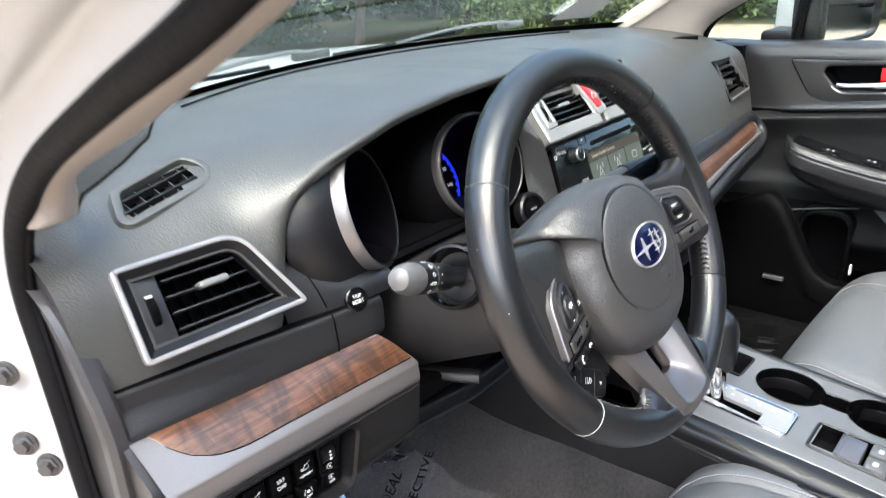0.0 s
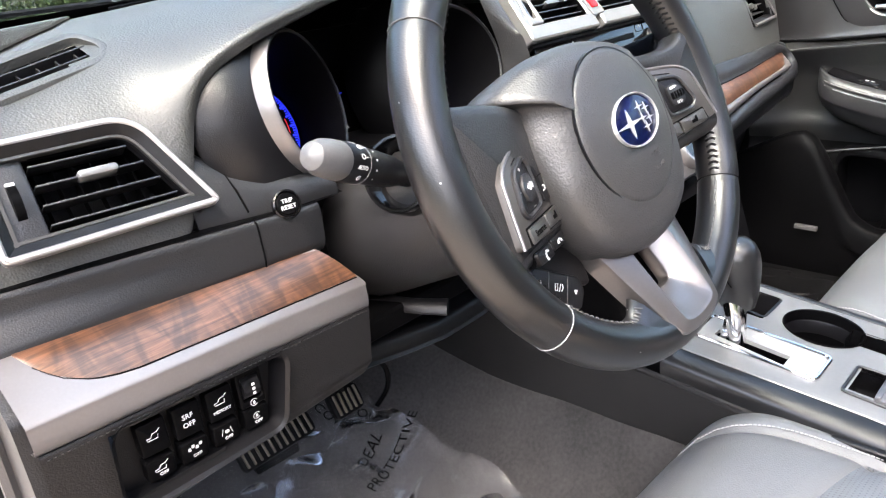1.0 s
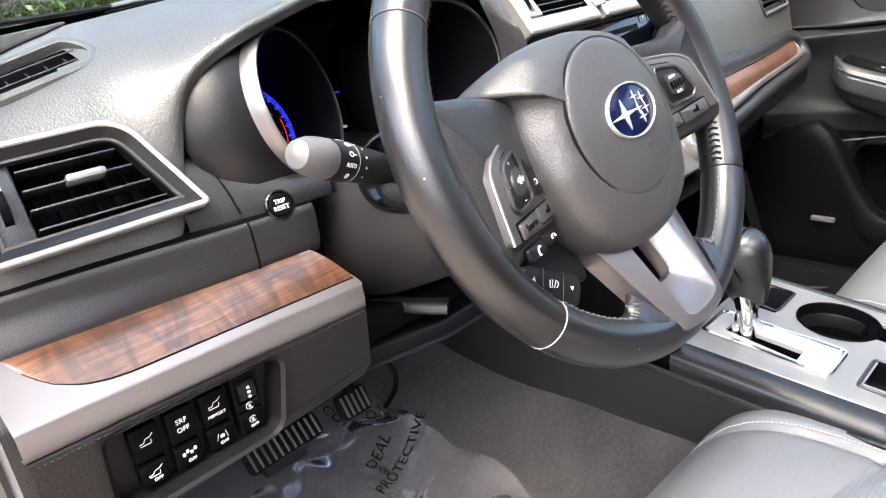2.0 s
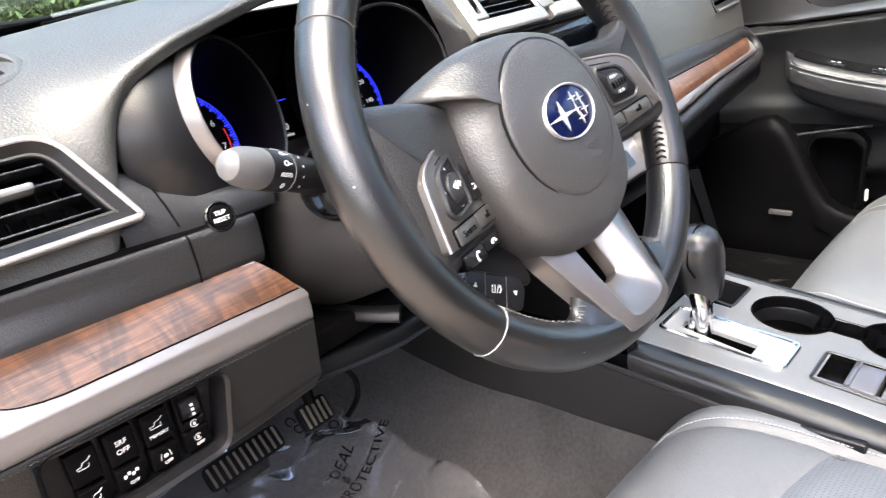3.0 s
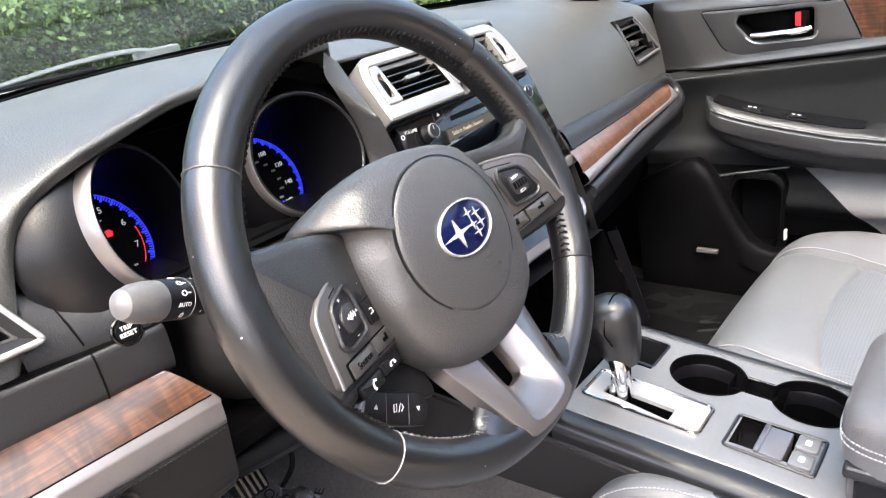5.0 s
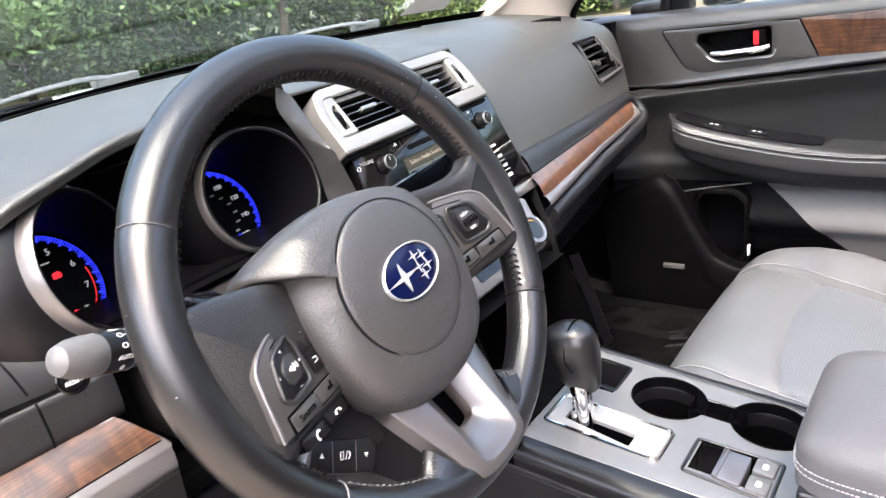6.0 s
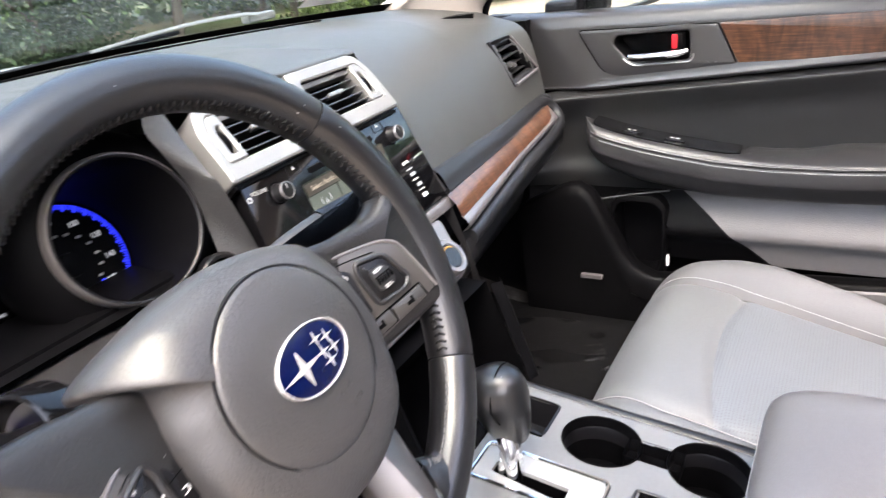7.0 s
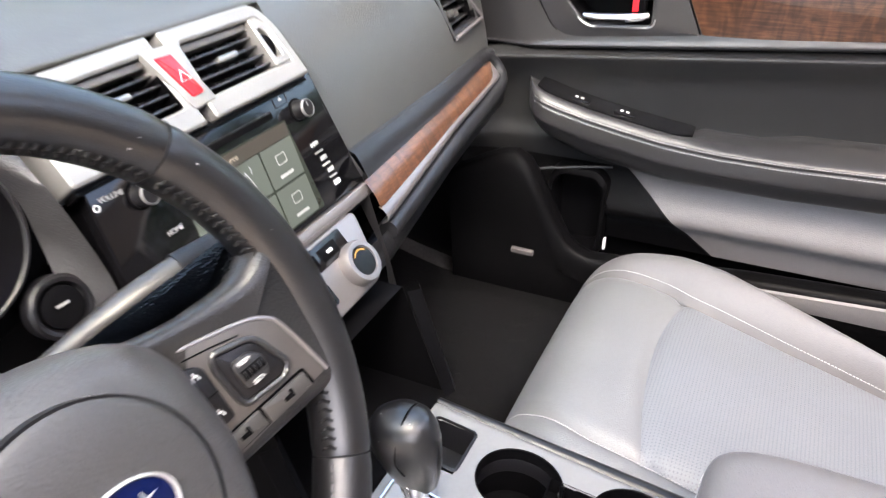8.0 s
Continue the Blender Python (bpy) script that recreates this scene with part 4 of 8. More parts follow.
for X, Y in ((-0.1120, 0.0405), (0.0945, 0.0385)):
    K = RD @ Matrix.Translation((X, Y, 0.0)) @ Matrix.Diagonal((0.78, 0.78, 0.9, 1))
    part("knob_well", turned([(0.0150, 0.0002), (0.0145, 0.0014), (0.0130, 0.0012)], 32, K), BLACK, rad)
    kn = part("knob", turned([(0.0125, 0.0), (0.0125, 0.004), (0.0112, 0.0055), (0.0108, 0.015), (0.0098, 0.0165), (0.0, 0.0168)], 32, K), PLASTIC_DARK, rad)
    part("knob_ring", turned([(0.0110, 0.0138), (0.0114, 0.0150), (0.0106, 0.0170), (0.0100, 0.0171), (0.0097, 0.0164)], 32, K), SILVER_DARK, kn, "grey metal ring")
    part("knob_mark", prism(rect(0.0012, 0.006, 0.0004, 0, 0.005), 0.0166, 0.0172, 0, K), GREY_PRINT, kn)
part("power_sign", frame_ring(oval(0.0028, 0.0028, 14, -0.1485, 0.0465), oval(0.0021, 0.0021, 14, -0.1485, 0.0465), 0, 0.0005, 0, RD), WHITE, rad)
lettering("VOLUME", 0.0058, RD @ Matrix.Translation((-0.1335, 0.0495, 0.0004)) @ pose(0, 0, 0, 0, 0, -4), GREY_PRINT, rad)
lettering("HOME", 0.0060, RD @ Matrix.Translation((-0.0960, 0.003, 0.0004)), GREY_PRINT, rad)
lettering("INFO", 0.0055, RD @ Matrix.Translation((0.1000, 0.0005, 0.0004)), WHITE, rad)
for k in range(3):
    part("key", prism(rect(0.0135, 0.0016, 0.0005, 0.1025 + 0.004 * k, -0.0085 - 0.0145 * k), 0, 0.0006, M=RD), GREY_PRINT, rad)
    if k:
        part("key_sign", prism(rect(0.0105, 0.0042, 0.0006, 0.1020 + 0.004 * k, -0.0015 - 0.0145 * k), 0, 0.0005, M=RD), GREY_PRINT, rad)
part("key_sign", prism(rect(0.0105, 0.0048, 0.0006, 0.1125, -0.0455), 0, 0.0005, M=RD), WHITE, rad)
for X, nm in ((-0.0790, "eject_key"), (0.0765, "media_key")):
    ek = part(nm, frame_ring(rect(0.020, 0.0125, 0.001, X, 0.0550), rect(0.0186, 0.0111, 0.001, X, 0.0550), 0, 0.0006, 0, RD), PLASTIC, rad)
    part("symbol", prism([(X - 0.003, 0.0540), (X + 0.003, 0.0540), (X, 0.0580)], 0, 0.0005, M=RD), WHITE, ek)

part("bottom_strip", prism(rounded([(-0.160, -0.080), (0.162, -0.080), (0.1595, -0.0655), (-0.158, -0.0655)], 0.002), -0.03, 0.003, 0.002, RD), SILVER, cs, "satin silver strip")

CLM = basis((CX, 0.138, 0.848), (1, 0.02, 0), (0, 0.62, 0.78))
clm = thing("climate_panel", "silver climate panel with two round dials", "climate control", CLM.translation)
part("panel", prism(rounded([(-0.115, -0.036), (0.115, -0.036), (0.14, 0.038), (-0.135, 0.038)], 0.012), -0.03, 0.0, 0.004, CLM), SILVER, clm)
part("key_field", prism(rect(0.20, 0.024, 0.003, 0.0, 0.022), -0.004, 0.002, 0.001, CLM), GLOSS, clm)
for k in range(5):
    part("key", prism(rect(0.028, 0.014, 0.002, -0.07 + 0.035 * k, 0.022), 0, 0.0035, 0.001, CLM), BLACK, clm)
    part("key_sign", prism(rect(0.009, 0.003, 0.001, -0.07 + 0.035 * k, 0.022), 0.0034, 0.004, 0, CLM), WHITE, clm)
for sgn in (-1, 1):
    K = CLM @ Matrix.Translation((sgn * 0.092, -0.008, 0.0))
    d = part("dial", turned([(0.0235, -0.002), (0.0235, 0.010), (0.0215, 0.0135), (0.0165, 0.0135), (0.016, 0.0115), (0.0, 0.0115)], 40, K), SILVER, clm, "silver ring dial")
    part("dial_face", turned([(0.0158, 0.0113), (0.015, 0.0125), (0.0, 0.0125)], 32, K), GLOSS, d)
    part("dial_marks", skin([[(r * math.cos(t), r * math.sin(t), 0.0128) for t in np.radians(np.linspace(40, 140, 12))] for r in (0.0115, 0.0128)], M=K), GAUGE_AMBER if sgn > 0 else GAUGE_BLUE, d)
part("display", prism(rect(0.085, 0.022, 0.004, 0.0, -0.012), 0, 0.001, 0, CLM), GLOSS, clm)
for sgn in (-1, 1):
    part("amber_light", prism(rect(0.006, 0.002, 0, -0.05 + sgn * 0.012, 0.004), 0, 0.001, 0, CLM), GAUGE_AMBER, clm)


def flank(t):
    l = spline([(0.138, 0.2390, 1.1005), (0.129, 0.2345, 1.080), (0.139, 0.232, 1.056), (0.156, 0.230, 1.018), (0.161, 0.229, 0.984), (0.158, 0.215, 0.92), (0.150, 0.20, 0.80)], 6)
    r = spline([(0.1635, 0.2480, 1.0850), (0.1620, 0.2335, 1.066), (0.1615, 0.2090, 1.034), (0.164, 0.1985, 1.018), (0.180, 0.1895, 0.95), (0.183, 0.176, 0.885), (0.225, 0.13, 0.80)], 6)
    return [tuple(a + (b - a) * t) for a, b in zip(l, r)]


part("left_flank", skin([flank(t) for t in np.linspace(0, 1, 8)]), FLANK, cs, "grained charcoal side of the stack")
part("right_edge", tube(spline([(0.4630, 0.2640, 1.0740), (0.4690, 0.2350, 1.0300), (0.4755, 0.2090, 0.9900), (0.4860, 0.1930, 0.9400), (0.4985, 0.1760, 0.8980)], 5), 0.0026, 8), PLASTIC, cs, "thin grey edge of the stack")
part("right_flank", skin([[(0.466, 0.262, 1.075), (0.474, 0.208, 0.990), (0.499, 0.175, 0.895), (0.462, 0.125, 0.82), (0.45, 0.11, 0.79)], [(0.478, 0.300, 1.075), (0.490, 0.260, 0.990), (0.512, 0.21, 0.895), (0.475, 0.14, 0.82), (0.465, 0.13, 0.78)]]), PLASTIC, cs)
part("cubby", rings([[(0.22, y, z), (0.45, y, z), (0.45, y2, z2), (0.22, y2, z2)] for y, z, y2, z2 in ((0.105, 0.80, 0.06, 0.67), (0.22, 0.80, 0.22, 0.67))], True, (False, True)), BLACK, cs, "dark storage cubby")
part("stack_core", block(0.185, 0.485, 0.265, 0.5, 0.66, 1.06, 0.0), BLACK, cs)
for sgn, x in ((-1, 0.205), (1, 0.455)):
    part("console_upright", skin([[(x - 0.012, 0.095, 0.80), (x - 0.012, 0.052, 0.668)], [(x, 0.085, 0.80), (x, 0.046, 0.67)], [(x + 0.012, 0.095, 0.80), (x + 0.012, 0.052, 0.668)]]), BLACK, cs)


# ---- passenger side of the dashboard ----
def pdash(x):
    return keyed(x, (0.50, 0.182, 0.912, 0.142, 0.850), (0.75, 0.206, 0.899, 0.18, 0.856), (1.02, 0.244, 0.890, 0.216, 0.854))


def pline(x):
    """Where the veneer starts, where it meets the silver edge, and the edge's foot: (y, z) each."""
    y0, z0, y1, z1 = pdash(x)
    dy, dz = keyed(x, (0.5, 0.0125, 0.0175), (0.75, 0.0080, 0.0105), (1.0, 0.0060, 0.0070))
    top, foot = (y0 - dy, z0 - dz), (y1 + 0.002, z1 + 0.004)
    f = keyed(x, (0.5, 0.76), (0.75, 0.84), (0.95, 0.87), (0.98, 0.78), (0.992, 0.55), (1.0, 0.15))[0]
    return top, (top[0] + (foot[0] - top[0]) * f, top[1] + (foot[1] - top[1]) * f), foot


def pwood(x):
    a, b, c = pline(x)
    return spline([(x, a[0], a[1]), (x, (a[0] + b[0]) / 2 - 0.0022, (a[1] + b[1]) / 2 + 0.0014), (x, b[0], b[1])], 5)


def pgap(x):
    """A soft roll between the pad and the veneer."""
    y0, z0, y1, z1 = pdash(x)
    a = pline(x)[0]
    return spline([(x, y0 + 0.026, z0 + 0.022), (x, y0 + 0.0085, z0 + 0.0135), (x, y0 + 0.0035, z0 + 0.0115), (x, y0 - 0.0045, z0 + 0.003), (x, a[0] * 0.8 + y0 * 0.2 - 0.0014, a[1] * 0.6 + z0 * 0.4), (x, a[0] - 0.0008, a[1] + 0.0010), (x, a[0] + 0.012, a[1] - 0.001)], 5)


def pledge(x):
    a, b, c = pline(x)
    return spline([(x, b[0] + 0.004, b[1] + 0.0012), (x, b[0] - 0.0006, b[1] + 0.0008), (x, c[0] - 0.0010, c[1] + 0.003), (x, c[0] - 0.0005, c[1] - 0.004), (x, c[0] + 0.008, c[1] - 0.009)], 5)


def plower(x):
    y0, z0, y1, z1 = pdash(x)
    return spline([(x, y1 + 0.006, z1 - 0.016), (x, y1 + 0.0, z1 - 0.03), (x, y1 + 0.01, z1 - 0.06), (x, y1 + 0.07, z1 - 0.085), (x, y1 + 0.11, z1 - 0.2), (x, y1 + 0.2, z1 - 0.28)], 6)


part("passenger_walnut_inlay", strip(0.492, 1.0, pwood), WOOD, dash, "walnut veneer strip before the passenger seat")
part("passenger_roll", strip(0.498, 1.008, pgap), PAD_LOW, dash, "soft black roll over the veneer")
part("passenger_silver_edge", strip(0.492, 1.002, pledge), SILVER, dash, "thin satin silver edge")
part("glovebox", strip(0.46, 1.03, plower), PLASTIC_DARK, dash, "black glovebox front")
part("dash_corner", block(0.998, 1.036, 0.232, 0.30, 0.825, 0.900, 0.018, 5), PAD_LOW, dash)
part("end_roll", tube(spline([(0.90, 0.236, 0.891), (0.97, 0.242, 0.890), (1.006, 0.241, 0.886), (1.021, 0.232, 0.873), (1.018, 0.220, 0.857), (0.995, 0.211, 0.847), (0.94, 0.203, 0.842), (0.75, 0.180, 0.841), (0.60, 0.160, 0.837), (0.50, 0.148, 0.834)], 6), 0.0115, 14), PAD_LOW, dash, "rounded black end of the trim")

# ---- centre console ----
CON = basis((0.33, 0.0, 0.664), (1, 0, 0), (0, 1, 0.10))
con = thing("centre_console", "silver-topped centre console with cupholders and gear gate", "console", (0.33, -0.1, 0.5))


def in_hole(c):
    l = CON.inverted() @ c
    for cx, cy, rx, ry in ((0.042, -0.063, 0.0405, 0.0445), (0.048, -0.179, 0.0405, 0.0435)):
        if ((l.x - cx) / rx) ** 2 + ((l.y - cy) / ry) ** 2 < 1:
            return False
    if 0.030 < l.x < 0.060 and -0.15 < l.y < -0.09:
        return False
    if -0.064 < l.x < -0.014 and -0.196 < l.y < -0.122:
        return False
    if 0.018 < l.x < 0.078 and 0.0 < l.y < 0.046:
        return False
    if -0.066 < l.x < -0.020 and -0.06 < l.y < 0.045:
        return False
    return True


def console_row(y):
    xl, xr = keyed(y, (-0.24, -0.1015, 0.098), (-0.15, -0.098, 0.100), (0.06, -0.105, 0.106))
    u = np.linspace(0, 1, 150)
    drop = 0.002
    return [*[(xl + (xr - xl) * s, y, -drop * (max(0, 0.08 - s) / 0.08) ** 2 - 0.006 * (max(0, s - 0.94) / 0.06) ** 2) for s in u], (xr + 0.003, y, -0.02)]


part("top_plate", skin([console_row(y) for y in np.linspace(-0.24, 0.058, 190)], M=CON, keep=in_hole), SILVER_CONSOLE, con, "satin silver top plate", angle=60)
bm = bmesh.new()
for hx, hy, rx, ry in ((0.042, -0.063, 0.040, 0.044), (0.048, -0.179, 0.040, 0.043)):
    C1 = CON @ Matrix.Translation((hx, hy, 0))
    cupp = part("cupholder", rings([[(x * s, y * s, z) for x, y in oval(rx, ry, 48)] for s, z in ((1.035, 0.0006), (1.02, 0.0022), (0.995, 0.001), (0.985, -0.004), (0.93, -0.06))], True, (False, True), C1), BLACK, con, "black round cupholder")
    part("inner_step", rings([[(x * s, y * s, z) for x, y in oval(rx, ry, 48)] for s, z in ((0.98, -0.012), (0.955, -0.014), (0.945, -0.03))], True, M=C1), PLASTIC_DARK, cupp)
part("cup_bridge", rings([[(x, y, 0.0008) for x, y in rect(0.032, 0.062, 0.004, 0.046, -0.121)], [(x, y, -0.016) for x, y in rect(0.028, 0.062, 0.004, 0.046, -0.121)]], True, (False, True), CON), BLACK, con)
tray = rounded([(0.022, 0.0), (0.078, 0.0), (0.080, 0.046), (0.030, 0.046)], 0.005)
part("coin_tray", rings([[(x, y, 0.001) for x, y in inset(tray, -0.003)], [(x, y, 0.002) for x, y in tray], [(x, y, -0.035) for x, y in inset(tray, 0.004)]], True, (False, True), CON), PLASTIC_DARK, con, "small dark tray")
gate = rounded([(-0.076, -0.094), (-0.016, -0.094), (-0.013, 0.050), (-0.074, 0.050)], 0.010)
part("gate_rim", frame_ring(gate, inset(gate, 0.005), -0.004, 0.004, 0.0015, CON), CHROME, con, "bright gear gate rim")
part("gate_plate", frame_ring(rounded([(-0.071, -0.089), (-0.021, -0.089), (-0.018, 0.045), (-0.069, 0.045)], 0.006, 5), rounded([(-0.066, -0.056), (-0.044, -0.056), (-0.040, 0.028), (-0.055, 0.028)], 0.002, 5), -0.004, 0.001, 0, CON), GATE_METAL, con, "brushed metal gear gate plate")
part("gate_slot", cup(rounded([(-0.067, -0.057), (-0.043, -0.057), (-0.039, 0.029), (-0.056, 0.029)], 0.002), -0.002, 0.03, CON), BLACK, con)
for k in range(4):
    part("gear_mark", prism(rect(0.003, 0.004, 0.0006, -0.030, -0.010 - 0.018 * k), 0.001, 0.0014, 0, CON), WHITE, con)
ebp = rounded([(-0.076, -0.209), (-0.010, -0.209), (-0.012, -0.116), (-0.073, -0.116)], 0.006)
part("brake_switch_surround", frame_ring(ebp, inset(ebp, 0.0035), -0.004, 0.0025, 0.001, CON), PLASTIC, con)
part("brake_switch_well", cup(inset(ebp, 0.0035), 0.0015, 0.03, CON), GLOSS, con)
part("brake_switch", prism(rounded([(-0.068, -0.176), (-0.018, -0.176), (-0.018, -0.150), (-0.067, -0.150)], 0.003), -0.02, 0.003, 0.002, CON), SILVER, con, "silver parking brake switch")
part("brake_switch_lip", prism(rounded([(-0.067, -0.153), (-0.018, -0.153), (-0.018, -0.147), (-0.067, -0.147)], 0.002), -0.02, 0.005, 0.0015, CON), SILVER, con)
for k, cx in enumerate((-0.057, -0.028)):
    b = part("hold_switch", prism(rect(0.024, 0.022, 0.003, cx, -0.192), -0.01, 0.004, 0.0015, CON), SILVER_CONSOLE, con)
    part("symbol", prism(rect(0.009, 0.006, 0.002, cx, -0.192), 0.0039, 0.0043, 0, CON), WHITE, b)


def con_side(y, s):
    x = 0.33 + (keyed(y, (-0.6, -0.112), (0.06, -0.126), (0.6, -0.14))[0] if s < 0 else keyed(y, (-0.6, 0.112), (0.06, 0.115), (0.3, 0.12))[0])
    z = 0.652 + 0.10 * min(y, 0.06) + (0.10 * max(0, y - 0.06) if s < 0 else -0.25 * max(0, y - 0.06))
    return [(x + 0.002 * s, y, z - 0.018), (x + 0.0045 * s, y, z - 0.0195), (x + 0.0050 * s, y, z - 0.0225), (x + 0.0012 * s, y, z - 0.0240), (x + 0.0040 * s, y, z - 0.0260), (x + 0.002 * s, y, 0.58), (x - 0.002 * s, y, 0.54), (x - 0.004 * s, y, 0.48)]


def rail_row(y, s):
    """The rounded dark rail from the plate's edge down to the side panel."""
    xp = 0.33 + (keyed(y, (-0.24, -0.1015), (-0.15, -0.098), (0.06, -0.105))[0] if s < 0 else keyed(y, (-0.24, 0.098), (0.06, 0.106))[0])
    zp = 0.664 + 0.10 * y
    foot = con_side(y, s)[0]
    dx = foot[0] - xp
    return spline([(xp - 0.004 * s, y, zp - 0.003), (xp, y, zp - 0.0008), (xp + dx * 0.45, y, zp - 0.0020), (xp + dx * 0.82, y, zp - 0.0070), (foot[0] + 0.0008 * s, y, zp - 0.0150), (foot[0], y, foot[2])], 4)


for s, nm in ((-1, "driver_side_panel"), (1, "passenger_side_panel")):
    part(nm, skin([con_side(y, s) for y in np.linspace(-0.6, 0.62 if s < 0 else 0.3, 50)]), CONSOLE_SIDE, con)
    part("side_rail", skin([rail_row(y, s) for y in np.linspace(-0.245, 0.058, 24)]), RAIL, con, "smooth dark side rail")
part("plate_lip", tube([(0.33 + keyed(y, (-0.24, -0.1015), (-0.15, -0.098), (0.06, -0.105))[0] - 0.001, y, 0.6635 + 0.10 * y) for y in np.linspace(-0.243, 0.056, 20)], 0.0013, 6), SILVER_BRIGHT, con, "fine bright edge")

part("front_bin", rings([[(x, y, z) for x, y in rounded([(0.212, 0.060), (0.437, 0.060), (0.440, 0.30), (0.206, 0.30)], 0.008)] for z in (0.652, 0.57)], True, (False, True)), BLACK, con, "dark open bin under the stack")
# gear lever
gl = thing("gear_lever", "black leather gear knob on a chrome stem", "gear lever", (0.287, 0.0, 0.66))
stem = [(0.284, 0.004, 0.655), (0.287, 0.008, 0.69), (0.292, 0.014, 0.715)]
part("stem", tube(spline(stem, 5), lambda t: 0.010 + 0.004 * t, 16), CHROME, gl, "chrome stem")
part("stem_base", tube([(0.281, 0.018, 0.664), (0.289, 0.012, 0.712)], 0.005, 10), CHROME, gl)
KN = basis((0.298, 0.020, 0.744), (1, 0.0, 0.0), (0, 1, -0.25))
part("knob", turned([(0.009, -0.050), (0.0155, -0.047), (0.021, -0.034), (0.0265, -0.014), (0.0300, 0.004), (0.0303, 0.016), (0.0275, 0.028), (0.0215, 0.0355), (0.012, 0.040), (0.0, 0.0415)], 40, KN @ Matrix.Diagonal((0.95, 1.12, 1, 1))), LEATHER, gl, "smooth black knob")
part("seam", tube([KN @ Vector((0.0292 * math.sin(a), -0.004 - 0.0335 * abs(math.cos(a)) * 0.3, 0.004 + 0.0372 * math.cos(a))) for a in np.linspace(-2.0, 2.0, 30)], 0.0009, 6), BLACK, gl)

# armrest box
ar = thing("armrest_box", "grey leather armrest lid on the console bin", "armrest", (0.33, -0.42, 0.5))
part("lid", pillow(0.228, 0.436, -0.62, -0.226, 0.682, 0.752, 7, 0.006), LEATHER_LIGHT, ar, "padded grey leather lid")
part("bin", block(0.236, 0.428, -0.62, -0.243, 0.50, 0.684, 0.008), PLASTIC_DARK, ar)
part("lid_edge", block(0.232, 0.432, -0.62, -0.234, 0.672, 0.686, 0.005), PLASTIC, ar)
part("bin_bracket", block(0.246, 0.262, -0.250, -0.236, 0.60, 0.672, 0.004), SILVER, ar)


def stitches(path, every, size, mat, parent, name="stitching", local=False, flat=0.5):
    """A row of short threads along a path."""
    p = [Vector(q) for q in path]
    bm = bmesh.new()
    for a, b in zip(p, p[1:]):
        d = b - a
        n = max(1, round(d.length / every))
        for k in range(n):
            q = a + d * ((k + 0.15) / n)
            r = a + d * ((k + 0.85) / n)
            tube([q, (q + r) / 2 + Vector((0, 0, size * 0.3)), r], size * 0.5, 4, bm=bm)
    return part(name, bm, mat, parent, local=local, kind="stuff")


for dz in (0.0, 0.007):
    row = []
    for k in range(41):
        t = math.pi * (-0.12 + 1.24 * k / 40)
        c, q = math.cos(t), math.sin(t)
        row.append((0.332 - 0.1052 * math.copysign(abs(c) ** (2 / 7), c), -0.423 + 0.1985 * math.copysign(abs(q) ** (2 / 7), q), 0.703 + dz))
    stitches(row, 0.0042, 0.0016, STITCH, ar)

# ---- steering wheel ----
TH, RO = radians(22.6), radians(5.4)
up0 = Vector((0, math.sin(TH), math.cos(TH)))
wx = Vector((1, 0, 0)) * math.cos(RO) + up0 * math.sin(RO)
wz = up0 * math.cos(RO) - Vector((1, 0, 0)) * math.sin(RO)
SWM = basis((-0.001, 0.0095, 0.985), wx, wz)
sw = thing("steering_wheel", "black leather steering wheel with silver lower spokes", "steering wheel", m=SWM)
RR, RT = 0.170, 0.0172


def rim_ring(a, grow=0.0):
    """A section of the rim at the angle a: deeper than wide, with a flatter back."""
    out = []
    for j in range(20):
        t = 2 * math.pi * j / 20
        r, z = (RT + grow) * math.cos(t), (RT + grow) * 1.06 * math.sin(t)
        out.append(((RR + r) * math.cos(a), (RR + r) * math.sin(a), z))
    return out


SEAMS = [radians(v) for v in (37.5, 142.5, 217.5, 322.5)]
for k, nm in enumerate(("rim_top", "rim_side", "rim_bottom", "rim_side")):
    a0, a1 = SEAMS[k] + 0.004, SEAMS[(k + 1) % 4] - 0.004 + (2 * math.pi if k == 3 else 0)
    n = 44
    loops = [rim_ring(a0 + (a1 - a0) * i / n, -0.0006 if i in (0, n) else 0.0) for i in range(n + 1)]
    seg = part(nm, rings(loops, True, (True, True)), LEATHER, sw, local=True)
    # laced seam on the inner side
    bm = bmesh.new()
    m = int((a1 - a0) * 150 / 5.2)

    def on_rim(t, q, grow):
        return ((RR + (RT + grow) * math.cos(q)) * math.cos(t), (RR + (RT + grow) * math.cos(q)) * math.sin(t), (RT + grow) * 1.06 * math.sin(q))

    for i in range(1, m):
        t = a0 + (a1 - a0) * i / m
        if k == 2:
            if abs(t - 4.712) > 0.40:
                tube([on_rim(t - 0.012, 2.75, 0.0002), on_rim(t, 2.75, 0.0008), on_rim(t + 0.012, 2.75, 0.0002)], 0.0007, 5, bm=bm)
            continue
        tube([on_rim(t - 0.008, 2.58, -0.0002), on_rim(t - 0.002, 2.69, 0.0010), on_rim(t + 0.003, 2.80, -0.0001)], 0.0010, 5, bm=bm)
        tube([on_rim(t - 0.008, 3.02, -0.0002), on_rim(t - 0.002, 2.91, 0.0010), on_rim(t + 0.003, 2.80, -0.0001)], 0.0010, 5, bm=bm)
    part("stitching", bm, SEAM_GREY if k == 2 else STITCH_DARK, seg, "laced stitching", local=True, kind="stuff")
